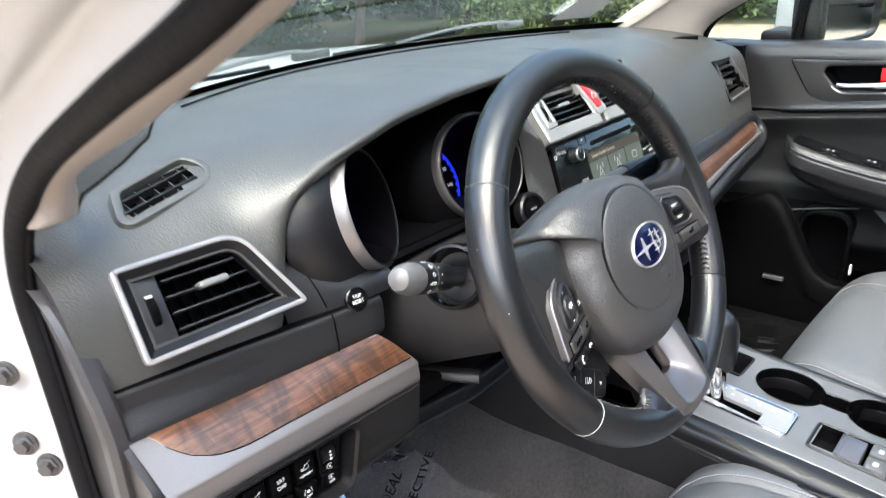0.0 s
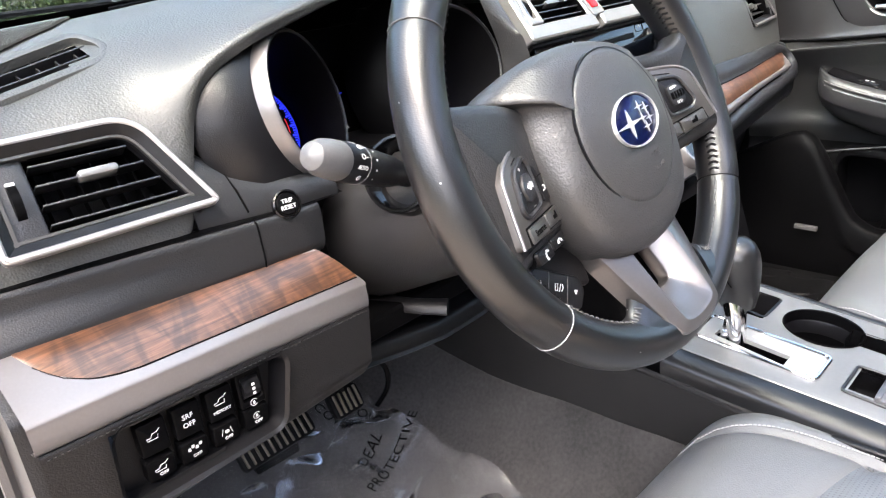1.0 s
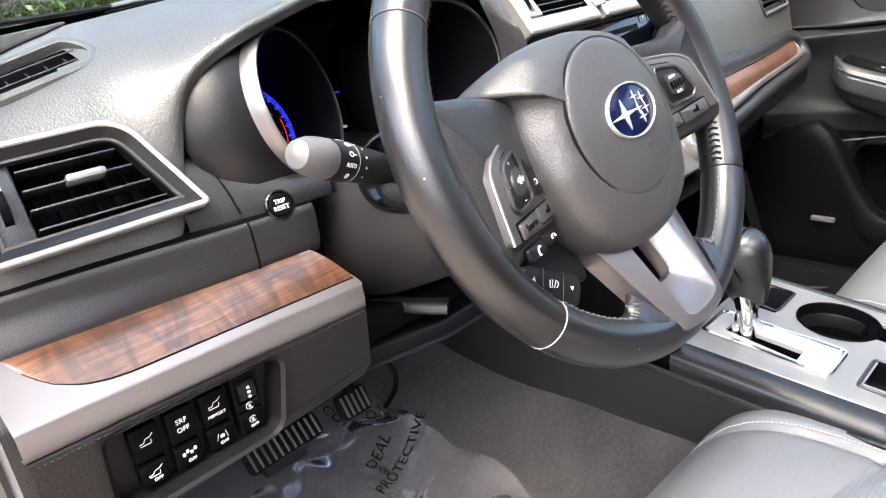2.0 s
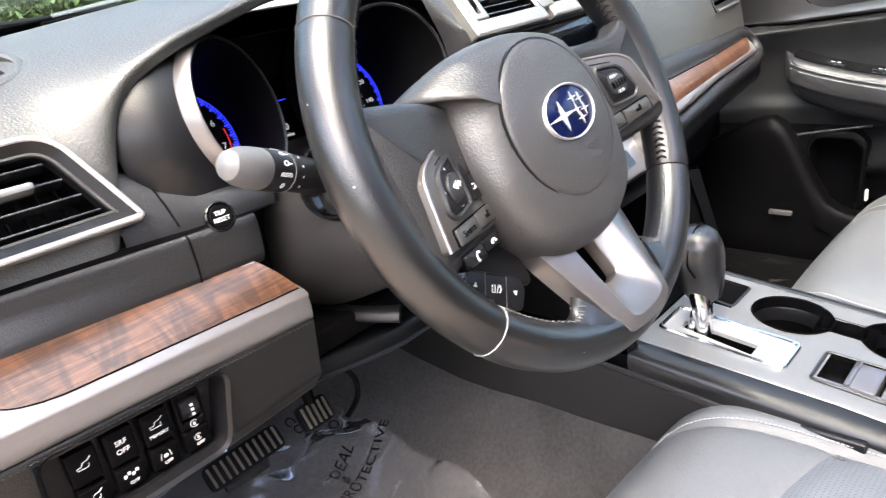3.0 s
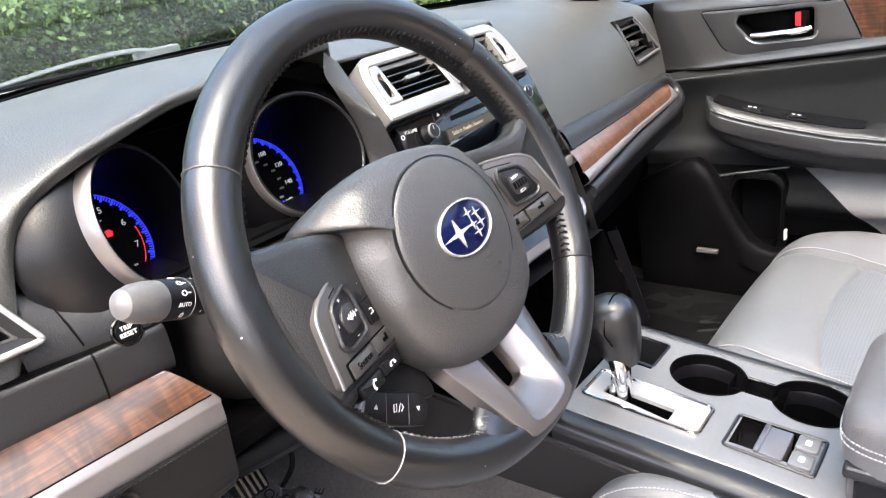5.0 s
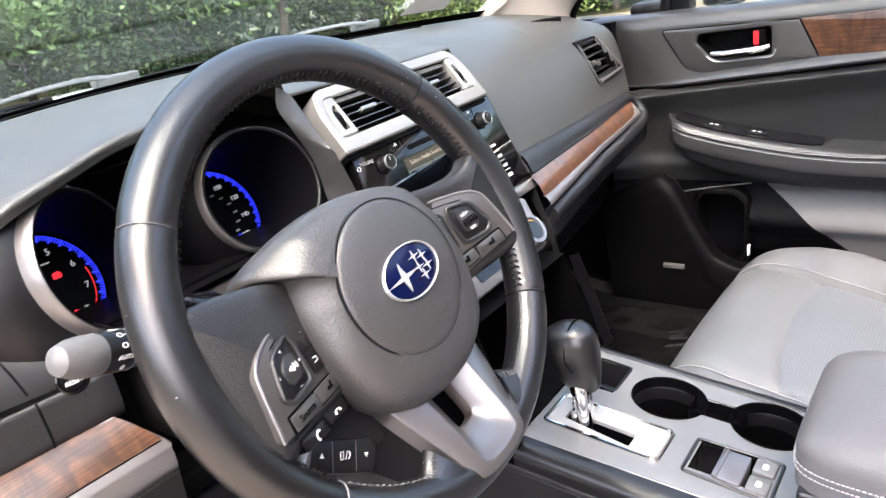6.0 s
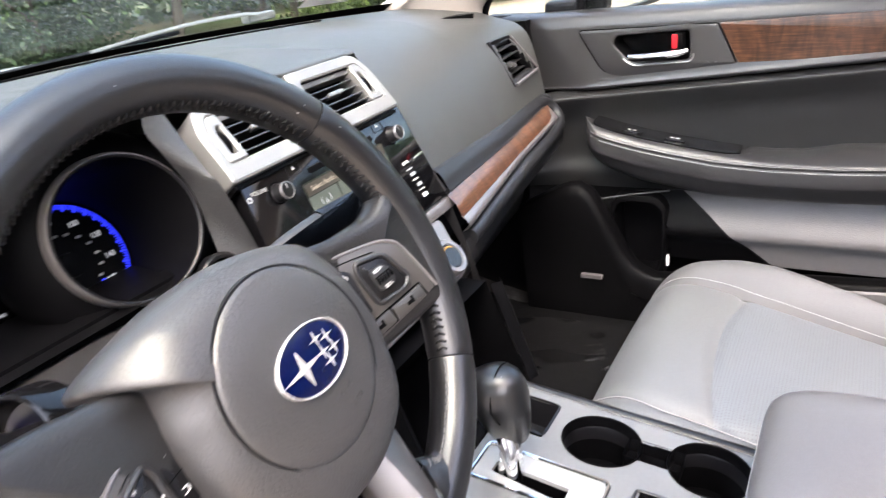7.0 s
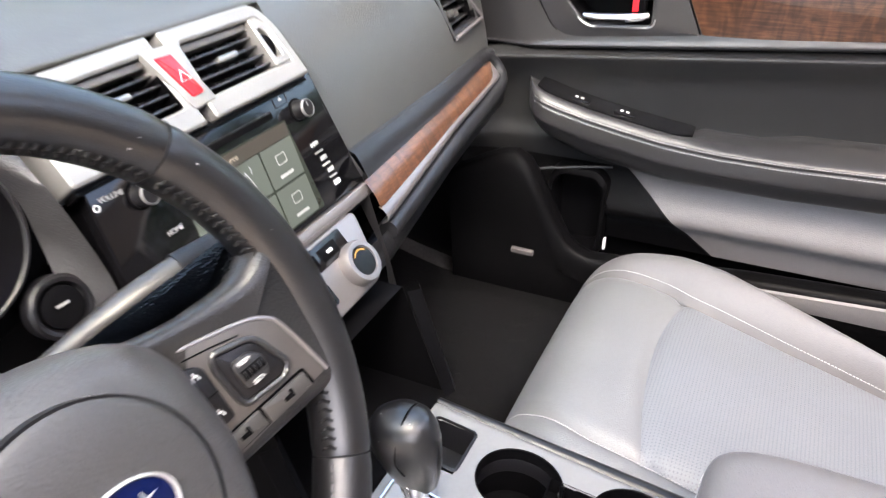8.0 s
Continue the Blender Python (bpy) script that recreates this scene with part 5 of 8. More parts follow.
for a in SEAMS:
    low = math.sin(a) < 0
    part("rim_seam", rings([rim_ring(a - 0.0030, -0.0003), rim_ring(a - 0.0009, 0.00025), rim_ring(a + 0.0009, 0.00025), rim_ring(a + 0.0030, -0.0003)], True), GREY_PRINT if math.cos(a) < 0 and low else SEAM_GREY if math.cos(a) < 0 else STITCH_DARK, sw, "pale thread seam", local=True)


def dome(outline, levels, parent, name, mat, label=""):
    """A shell over scaled copies of an outline: levels of (inset, height)."""
    loops = [[(x, y, z) for x, y in (inset(outline, d) if d else outline)] for d, z in levels]
    return part(name, rings(loops, True, (True, True)), mat, parent, label, local=True)


low = [(0.080, -0.042), (0.066, -0.080), (0.036, -0.100), (0.0, -0.106), (-0.036, -0.100), (-0.066, -0.080), (-0.080, -0.042)]
hub_o = [(p[0], p[1]) for p in spline([(0.005, 0.0615), (0.0387, 0.0540), (0.060, 0.0440), (0.0745, 0.0330), (0.0845, 0.0180), (0.0855, 0.0), *low, (-0.0800, 0.0), (-0.0765, 0.016), (-0.0745, 0.026), (-0.0770, 0.0345),
                                      (-0.0840, 0.0400), (-0.0905, 0.0440), (-0.0895, 0.0490), (-0.076, 0.0550), (-0.055, 0.0602), (-0.028, 0.0630)], 6, True)][::-1]
def hub_fall(x, y):
    """The hub's upper shoulders fall back towards the spokes."""
    return -0.015 * max(0.0, min(1.0, (abs(x) - 0.062) / 0.030)) * max(0.0, min(1.0, (y + 0.03) / 0.05))


hub_loops = [[(x * s, -0.02 + (y + 0.02) * s, z + hub_fall(x, y) * max(0.0, min(1.0, (s - 0.74) / 0.2))) for x, y in hub_o] for s, z in ((0.93, -0.040), (0.985, -0.026), (1.0, -0.012), (0.994, -0.002), (0.975, 0.0065), (0.945, 0.0115), (0.90, 0.0158), (0.83, 0.0196), (0.74, 0.0225), (0.62, 0.0242), (0.5, 0.025))]
hub = part("hub", rings(hub_loops, True, (True, True)), HUB, sw, "charcoal airbag hub with broad shoulders", local=True, angle=50)
pad_o = oval(0.0565, 0.0575, 56, -0.001, -0.011)
dome(pad_o, [(-0.0012, 0.018), (-0.0012, 0.0238), (0.0, 0.0252), (0.0022, 0.0262), (0.008, 0.0278), (0.022, 0.0298), (0.040, 0.0306)], hub, "airbag_cover", HUB, "grained round airbag cover")
part("cover_groove", frame_ring(oval(0.0589, 0.0599, 56, -0.001, -0.011), oval(0.0575, 0.0585, 56, -0.001, -0.011), 0.016, 0.0243, 0, I4), PLASTIC_DARK, hub, local=True)
badge = part("badge", prism(oval(0.0285, 0.0182, 40, 0.002, -0.0105), 0.0295, 0.0318, 0.0008), BLUE, sw, "oval blue badge with a chrome rim", local=True)
part("badge_rim", frame_ring(oval(0.0300, 0.0197, 40, 0.002, -0.0105), oval(0.0288, 0.0185, 40, 0.002, -0.0105), 0.0295, 0.0332, 0.0007), BADGE_SILVER, badge, "chrome rim", local=True)


def star(cx, cy, rx, ry, bm):
    pts = []
    for k in range(8):
        t = math.pi / 4 * k
        f = 1.0 if k % 2 == 0 else 0.2
        pts.append((cx + rx * f * math.cos(t), cy + ry * f * math.sin(t)))
    prism(pts, 0.0316, 0.0326, bm=bm)


bm = bmesh.new()
star(-0.0075, -0.0115, 0.0185, 0.0115, bm)
for px, py in ((0.010, -0.003), (0.018, -0.006), (0.010, -0.012), (0.019, -0.014), (0.012, -0.019)):
    star(px, py, 0.0058, 0.0048, bm)
part("badge_sign", bm, BADGE_SILVER, badge, local=True)
lettering("SRS", 0.0085, pose(0.012, -0.041, 0.0299, 8, 0, 4), HUB, hub, local=True)
lettering("AIRBAG", 0.0050, pose(0.012, -0.050, 0.0289, 12, 0, 4), HUB, hub, local=True)

def spoke_rise(x, y=0.0):
    """The spokes climb outwards from the sunk hub edge to the rim; the padded corner above the keys stands up."""
    return -0.0185 + 0.30 * (min(abs(x), 0.146) - 0.08) - 0.5 * max(0.0, abs(x) - 0.152) + 0.009 * max(0.0, min(1.0, (y - 0.014) / 0.018)) * max(0.0, min(1.0, (0.15 - abs(x)) / 0.05))


for s in (-1, 1):
    top = ((0.034, 0.046), (0.062, 0.037), (0.098, 0.0275), (0.132, 0.0245), (0.148, 0.030), (0.168, 0.046)) if s > 0 else ((0.066, 0.032), (0.090, 0.041), (0.118, 0.049), (0.144, 0.054), (0.164, 0.060))
    sp = rounded([(s * x, y) for x, y in (*top, (0.164, -0.066), (0.150, -0.061), (0.128, -0.061), (0.060, -0.060))][::-s], 0.008, 5)
    loops = [[(x, y, z + spoke_rise(x, y)) for x, y in inset(sp, d)] for d, z in ((0.003, -0.012), (0.0, -0.006), (0.0, 0.004), (0.002, 0.0085), (0.005, 0.0112), (0.010, 0.0125))]
    part("spoke", rings(loops, True, (True, True)), SPOKE_LEATHER, sw, "creased leather-wrapped spoke", local=True, angle=50)
    # the switch panel: u outwards along the climbing face, v up
    Q = Matrix.Translation((s * 0.080, 0, -0.004)) @ pose(0, 0, 0, 0, -18 * s, 0)

    def flip_plan(pts):
        return [(s * u, v) for u, v in pts][::s]

    pl = rounded(flip_plan([(-0.010, -0.0525), (0.069, -0.0465), (0.0585, -0.002), (0.044, 0.0075), (0.0, 0.0190), (-0.010, 0.0190)]), 0.0045, 5)
    panel = part("switch_panel", prism(pl, -0.010, 0.0, 0.0016, Q), PANEL_SATIN, sw, "dark satin switch panel", local=True)
    edge = spline([(s * -0.001, 0.0188, -0.0006), (s * 0.022, 0.0135, -0.0004), (s * 0.044, 0.0073, -0.0004), (s * 0.0545, 0.001, -0.0004), (s * 0.0592, -0.006, -0.0004), (s * 0.0645, -0.026, -0.0004), (s * 0.0690, -0.0462, -0.0004)], 4)
    part("panel_edge", tube(edge, 0.0013, 8, M=Q), SILVER, panel, "bright edge", local=True)
    part("panel_joint", tube([(s * u, v, 0.0) for u, v in ((-0.0005, 0.0125), (0.021, 0.0078), (0.0365, 0.0035))], 0.0005, 6, M=Q), BLACK, panel, local=True)
    well = rounded(flip_plan([(0.0175, -0.0315), (0.046, -0.0335), (0.0535, -0.0265), (0.0435, 0.000), (0.0185, 0.0065), (0.0145, -0.002)]), 0.0075, 6)
    part("well", frame_ring(well, inset(well, 0.0034), -0.002, 0.0030, 0.0012, Q), PLASTIC, panel, "raised rocker surround", local=True)
    pad4 = inset(well, 0.0036)
    rocker = part("rocker", prism(pad4, -0.004, 0.0018, 0.0015, Q), PLASTIC_DARK, panel, local=True)
    cu_, cv_ = 0.0315, -0.0140
    centre = part("rocker_centre", prism(rounded(flip_plan([(cu_ - 0.0075, cv_ - 0.0085), (cu_ + 0.0080, cv_ - 0.0100), (cu_ + 0.0100, cv_ + 0.0020), (cu_ + 0.0030, cv_ + 0.0090), (cu_ - 0.0080, cv_ + 0.0085)]), 0.004, 5), 0.0, 0.0042, 0.0014, Q), PLASTIC, rocker, local=True)
    if s < 0:
        part("mark", block(-cu_ - 0.0012, -cu_ + 0.0012, cv_ + 0.0125, cv_ + 0.0130, 0.0016, 0.0022, 0.0, 1, Q), WHITE, rocker, local=True)
        part("mark", block(-cu_ - 0.00025, -cu_ + 0.00025, cv_ + 0.0116, cv_ + 0.0139, 0.0016, 0.0022, 0.0, 1, Q), WHITE, rocker, local=True)
        part("mark", block(-cu_ - 0.0012, -cu_ + 0.0012, cv_ - 0.0138, cv_ - 0.0132, 0.0016, 0.0022, 0.0, 1, Q), WHITE, rocker, local=True)
        for sd, cx in ((-1, -cu_ - 0.0135), (1, -cu_ + 0.0115)):
            part("mark", prism([(cx - 0.0007 * sd, cv_ - 0.0011), (cx + 0.0009 * sd, cv_), (cx - 0.0007 * sd, cv_ + 0.0011)], 0.0016, 0.0022, M=Q), WHITE, rocker, local=True)
        tubeb = bmesh.new()
        X = -cu_ + 0.0002
        prism([(X - 0.0044, cv_ - 0.0008), (X - 0.0028, cv_ - 0.0008), (X - 0.0012, cv_ - 0.0024), (X - 0.0012, cv_ + 0.0024), (X - 0.0028, cv_ + 0.0008), (X - 0.0044, cv_ + 0.0008)], 0.0040, 0.0045, M=Q, bm=tubeb)
        tube([(X - 0.0002, cv_ - 0.0026, 0.0044), (X + 0.0014, cv_ + 0.0028, 0.0044)], 0.00035, 4, M=Q, bm=tubeb)
        for k in range(2):
            tube([(X + 0.0020 + 0.0015 * k + 0.0006 * math.cos(t) * (1 + k), cv_ + 0.0014 * (1 + 0.6 * k) * math.sin(t), 0.0044) for t in np.linspace(-1.2, 1.2, 7)], 0.0003, 4, M=Q, bm=tubeb)
        part("symbol", tubeb, WHITE, centre, local=True)
    else:
        lettering("RES/+", 0.0034, Q @ pose(cu_ - 0.001, cv_ + 0.0060, 0.0044), WHITE, centre, local=True)
        lettering("SET/-", 0.0034, Q @ pose(cu_ + 0.001, cv_ - 0.0075, 0.0044), WHITE, centre, local=True)
        part("thumb_roller", tube([(cu_ - 0.006, cv_ - 0.0008, 0.0028), (cu_ + 0.0075, cv_ - 0.0008, 0.0028)], 0.0034, 14, M=Q), BLACK, centre, "ribbed thumb roller", local=True)
        for k in range(4):
            part("ridge", block(cu_ - 0.0045 + 0.003 * k, cu_ - 0.0041 + 0.003 * k, cv_ - 0.0032, cv_ + 0.0018, 0.0056, 0.0064, 0.0, 1, Q), PLASTIC, centre, local=True)
    strip_o = rounded(flip_plan([(0.0010, -0.0310), (0.0125, -0.0300), (0.0125, 0.0020), (0.0085, 0.0060), (0.0010, 0.0085)]), 0.002, 4)
    col = part("key", prism(strip_o, -0.002, 0.0022, 0.0012, Q), PLASTIC_DARK, panel, local=True)
    part("groove", block(min(s * 0.001, s * 0.0125), max(s * 0.001, s * 0.0125), -0.0128, -0.0122, 0.0019, 0.0024, 0.0, 1, Q), BLACK, col, local=True)
    if s < 0:
        for k in range(4):
            part("symbol", block(-0.0086, -0.0046, -0.0012 + 0.0011 * k, -0.0005 + 0.0011 * k, 0.0020, 0.0026, 0.0, 1, Q), WHITE, col, local=True)
        part("symbol", tube([(-0.0088, -0.0232, 0.0024), (-0.0050, -0.0232, 0.0024), (-0.0044, -0.0215, 0.0024), (-0.0050, -0.0200, 0.0024), (-0.0080, -0.0200, 0.0024)], 0.0004, 4, M=Q), WHITE, col, local=True)
    else:
        for v in (0.0005, -0.0235):
            part("symbol", tube([(0.0046, v - 0.0014, 0.0024), (0.0050, v + 0.0010, 0.0024), (0.0076, v + 0.0010, 0.0024), (0.0082, v - 0.0016, 0.0024)], 0.0005, 4, M=Q), WHITE, col, local=True)
            part("symbol", tube([(0.0064, v + 0.0012, 0.0024), (0.0064, v + 0.0032, 0.0024)], 0.0005, 4, M=Q), WHITE, col, local=True)
    part("bar_slot", prism(rounded(flip_plan([(-0.004, -0.0490), (0.0585, -0.0470), (0.0565, -0.0352), (-0.002, -0.0360)]), 0.0015, 3), -0.003, 0.0004, 0.0, Q), BLACK, panel, local=True)
    for k, (ua, ub) in enumerate(((0.0255, 0.0550), (-0.003, 0.0235))):
        key = part("bar_key", prism(rounded(flip_plan([(ua, -0.0482), (ub + 0.001, -0.0470), (ub, -0.0366), (ua, -0.0370)]), 0.0012, 3), -0.002, 0.0024, 0.0010, Q), PANEL_GREY, panel, "grey metal bar key", local=True)
        if s < 0 and k == 0:
            lettering("Source", 0.0066, Q @ pose(-(ua + ub) / 2, -0.0422, 0.0026), BLACK, key, local=True)
        else:
            cxk = s * (ua + ub) / 2
            part("symbol", prism(rect(0.005, 0.0026, 0.0008, cxk, -0.0425), 0.0022, 0.0027, M=Q), BLACK, key, local=True)
            part("symbol", prism(rect(0.0022, 0.0052, 0.0006, cxk + 0.003, -0.0415), 0.0022, 0.0028, M=Q), BLACK, key, local=True)
    if s < 0:
        base = part("phone_base", prism(rounded(flip_plan([(-0.004, -0.0665), (0.053, -0.0635), (0.0575, -0.0510), (-0.006, -0.0535)]), 0.004, 4), -0.012, -0.0035, 0.002, Q), BLACK, sw, "black telephone key bar", local=True)
        for k, (ua, ub) in enumerate(((0.0275, 0.0545), (0.0, 0.0255))):
            key = part("phone_key", prism(rounded(flip_plan([(ua, -0.0645), (ub - 0.001, -0.0625), (ub, -0.0535), (ua, -0.0545)]), 0.002, 4), -0.006, -0.0008, 0.0014, Q), PLASTIC_DARK, base, local=True)
            X, Y = -(ua + ub) / 2, -0.0590
            turn = 0.9 if k == 0 else 0.0
            hand = [(-0.0030, -0.0014), (-0.0026, 0.0004), (0.0, 0.0013), (0.0026, 0.0004), (0.0030, -0.0014)]
            part("symbol", tube([(X + px * math.cos(turn) - py * math.sin(turn), Y + px * math.sin(turn) + py * math.cos(turn), -0.0004) for px, py in hand], lambda t: 0.0005 + 0.0005 * abs(2 * t - 1), 5, M=Q), WHITE, key, local=True)
        part("spoke_lobe", prism(rounded([(-0.118, -0.066), (-0.100, -0.088), (-0.060, -0.108), (-0.058, -0.088), (-0.074, -0.066), (-0.095, -0.056)], 0.010, 5), -0.030, -0.017, 0.003), PLASTIC_DARK, sw, "dark moulded lobe behind the keys", local=True)
        W_ = Matrix.Translation((-0.0985, -0.0905, -0.014)) @ pose(0, 0, 0, 0, 0, -37)
        lip = part("cruise_paddle", prism(rounded([(-0.030, -0.0115), (0.026, -0.0125), (0.029, 0.004), (0.022, 0.0120), (-0.026, 0.0100), (-0.031, 0.002)], 0.005, 5), -0.012, 0.0, 0.002, W_), PLASTIC_DARK, sw, "black three-key paddle", local=True)
        part("paddle_tip", prism(rounded([(-0.0335, -0.006), (-0.0285, -0.0112), (-0.0265, 0.0098), (-0.030, 0.0030)], 0.002, 3), -0.008, 0.0006, 0.001, W_), SILVER, lip, "bright tip", local=True)
        for k, u in enumerate((-0.010, 0.0095)):
            part("groove", block(u - 0.0002, u + 0.0002, -0.0112, 0.0095, -0.0012, 0.0002, 0.0, 1, W_), SEAM_GREY, lip, local=True)
        for u, sd in ((-0.019, 1), (0.018, -1)):
            part("mark", prism([(u - 0.0016, -0.001 * sd), (u + 0.0018, -0.0014 * sd), (u + 0.0004, 0.0020 * sd)][::sd], -0.0004, 0.0004, M=W_), WHITE, lip, local=True)
        bm = bmesh.new()
        tube([(-0.0036, -0.0030, 0.0002), (-0.0036, 0.0020, 0.0002), (-0.0012, 0.0026, 0.0002), (-0.0012, -0.0026, 0.0002), (-0.0036, -0.0030, 0.0002)], 0.0003, 4, M=W_, bm=bm)
        tube([(0.0006, -0.0030, 0.0002), (0.0022, 0.0030, 0.0002)], 0.0003, 4, M=W_, bm=bm)
        tube([(0.0030, -0.0024, 0.0002), (0.0046, 0.0004, 0.0002), (0.0034, 0.0026, 0.0002)], 0.0004, 4, M=W_, bm=bm)
        part("symbol", bm, WHITE, lip, local=True)

# forked lower spoke: a front face, a ridge and an inner slope down to the hole
FK = Matrix.Translation((0, -0.09, -0.005)) @ pose(0, 0, 0, -17, 0, 0)


def both_legs(half):
    return spline([(x, y, 0) for x, y in half] + [(-x, y, 0) for x, y in half[-2::-1]], 5)


fork_outer = both_legs([(-0.0560, 0.012), (-0.0545, -0.003), (-0.0440, -0.045), (-0.0345, -0.078), (-0.028, -0.0850), (-0.015, -0.0878), (0.0, -0.0885)])
fork_ridge = both_legs([(-0.0275, 0.006), (-0.0275, -0.012), (-0.0262, -0.045), (-0.0240, -0.0715), (-0.0190, -0.0780), (-0.010, -0.0800), (0.0, -0.0805)])
fork_inner = both_legs([(-0.0120, 0.006), (-0.0118, -0.012), (-0.0112, -0.032), (-0.0104, -0.044), (-0.0080, -0.0475), (-0.004, -0.0485), (0.0, -0.0488)])


def fork_line(a, b, f, z):
    return [(p[0] + (q[0] - p[0]) * f, p[1] + (q[1] - p[1]) * f, z) for p, q in zip(a, b)]


part("lower_spoke", rings([fork_line(fork_outer, fork_ridge, 0.0, -0.018), fork_line(fork_outer, fork_ridge, 0.0, -0.003), fork_line(fork_outer, fork_ridge, 0.03, -0.0004), fork_line(fork_outer, fork_ridge, 0.10, 0.0006),
                           fork_line(fork_outer, fork_ridge, 0.92, 0.0040), fork_line(fork_outer, fork_ridge, 1.0, 0.0040), fork_line(fork_ridge, fork_inner, 0.08, 0.0032),
                           fork_line(fork_ridge, fork_inner, 0.95, -0.0095), fork_line(fork_ridge, fork_inner, 1.0, -0.0115), fork_line(fork_ridge, fork_inner, 1.0, -0.022)], False, M=FK), SILVER_FORK, sw, "satin silver forked lower spoke", local=True, angle=28)
part("fork_hollow", prism([(-0.024, -0.160), (0.024, -0.160), (0.020, -0.075), (-0.020, -0.075)], -0.034, -0.026), BLACK, sw, local=True)
for s in (-1, 1):
    # leather drawn from the rim up to the fork, with a stitched inner edge
    inner_edge = spline([(s * 0.0800, -0.1310, 0.001), (s * 0.0760, -0.1338, 0.001), (s * 0.0715, -0.1358, 0.001), (s * 0.0665, -0.1368, 0.001), (s * 0.0620, -0.1355, 0.002), (s * 0.0580, -0.1320, 0.002), (s * 0.0500, -0.1270, 0.0)], 4)
    outer_edge = spline([(s * 0.0960, -0.1410, 0.0170), (s * 0.0880, -0.1460, 0.0172), (s * 0.0800, -0.1505, 0.0174), (s * 0.0680, -0.1570, 0.0176), (s * 0.0560, -0.1615, 0.0176), (s * 0.0450, -0.1640, 0.0176), (s * 0.0360, -0.1660, 0.0176)], 4)
    web = []
    for f, h in ((0.0, -0.12), (0.0, 0.0), (0.06, 0.22), (0.18, 0.45), (0.38, 0.66), (0.65, 0.86), (1.0, 1.0)):
        web.append([tuple(Vector((p[0] + (q[0] - p[0]) * f, p[1] + (q[1] - p[1]) * f, p[2] + (q[2] - p[2]) * h))) for p, q in zip(inner_edge, outer_edge)])
    gus = part("leather_gusset", rings(web, False), LEATHER, sw, local=True, angle=60)
    bm = bmesh.new()
    for a, b in zip(web[2][1:-2:2], web[3][2:-1:2]):
        a, b = Vector(a), Vector(b)
        tube([a + Vector((0, 0, 0.0003)), (a + b) / 2 + Vector((0, 0, 0.0010)), b + Vector((0, 0, 0.0003))], 0.0005, 5, bm=bm)
    part("stitching", bm, SEAM_GREY, gus, local=True, kind="stuff")
part("hub_back", turned([(0.05, -0.012), (0.05, -0.035), (0.045, -0.06)], 40), BLACK, sw, local=True)

# ---- steering column ----
colm = thing("steering_column", "dark plastic steering column shroud", "steering column", (0, 0.16, 0.9))
loops = []
for k in range(13):
    t = k / 12
    c = Vector((0.0, 0.050 + 0.21 * t, 0.963 - 0.075 * t))
    rx, ru, rd = 0.074 + 0.03 * t, 0.016 + 0.028 * t, 0.078 + 0.02 * t
    loop = []
    for j in range(40):
        a = 2 * math.pi * j / 40
        cs_, sn_ = math.cos(a), math.sin(a)
        e = 0.75
        px = rx * math.copysign(abs(cs_) ** e, cs_)
        pu = (ru if sn_ > 0 else rd) * math.copysign(abs(sn_) ** e, sn_)
        loop.append(c + Vector((px, pu * math.sin(TH), pu * math.cos(TH))))
    loops.append(loop)
part("shroud", rings(loops, True, (True, False)), SHROUD, colm, "smooth dark shroud")
part("tilt_lever", tube(spline([(-0.06, 0.24, 0.80), (-0.045, 0.20, 0.796), (-0.025, 0.165, 0.795)], 5), lambda t: 0.007 + 0.002 * t, 12, flat=0.5), PLASTIC_DARK, colm, "column tilt lever")
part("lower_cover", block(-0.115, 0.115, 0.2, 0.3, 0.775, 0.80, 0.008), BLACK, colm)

# light stalk
stk = thing("light_stalk", "black indicator stalk with a grey rounded tip", "stalk", (-0.08, 0.14, 0.95))
sa, sb = Vector((-0.070, 0.142, 0.943)), Vector((-0.200, 0.0985, 0.999))
sd = (sb - sa)
SM = basis(sa, sd.cross(Vector((0, 0, 1))), Vector((0, 0, 1)).cross(sd).cross(sd) * 1.0)
ax = sd.normalized()
SM = basis(sa, Vector((0.35, -0.93, 0.0)) - ax * ax.dot(Vector((0.35, -0.93, 0.0))), ax.cross(Vector((0.35, -0.93, 0.0))))
if (SM.to_3x3() @ Vector((0, 0, 1))).dot(ax) < 0:
    SM = SM @ pose(0, 0, 0, 180, 0, 0)
L = sd.length
SMT = SM @ Matrix.Diagonal((0.77, 0.77, 1, 1))
part("collar", turned([(0.034, 0.0), (0.033, 0.026), (0.0315, 0.030), (0.029, 0.0305), (0.027, 0.027), (0.024, 0.010)], 36, SM), GLOSS, stk, "round black collar")
part("arm", turned([(0.013, 0.0), (0.0125, 0.03), (0.0162, 0.045), (0.0176, 0.070), (0.0178, 0.095)], 32, SMT), PLASTIC_DARK, stk)
ring1 = part("twist_ring", turned([(0.0176, 0.0915), (0.0188, 0.0925), (0.0188, 0.1155), (0.0180, 0.1165)], 32, SMT), PLASTIC_DARK, stk, "twist ring with light symbols")
part("tip", turned([(0.0178, 0.1160), (0.0183, 0.1175), (0.0182, 0.127), (0.0168, 0.137), (0.0125, L - 0.002), (0.006, L + 0.001), (0.0, L + 0.0018)], 32, SMT), TIP_GREY, stk, "smooth grey tip")
face_u = Vector((-0.15, -0.85, 0.45))
face_u = (face_u - ax * ax.dot(face_u)).normalized()
face_v = ax.cross(face_u)


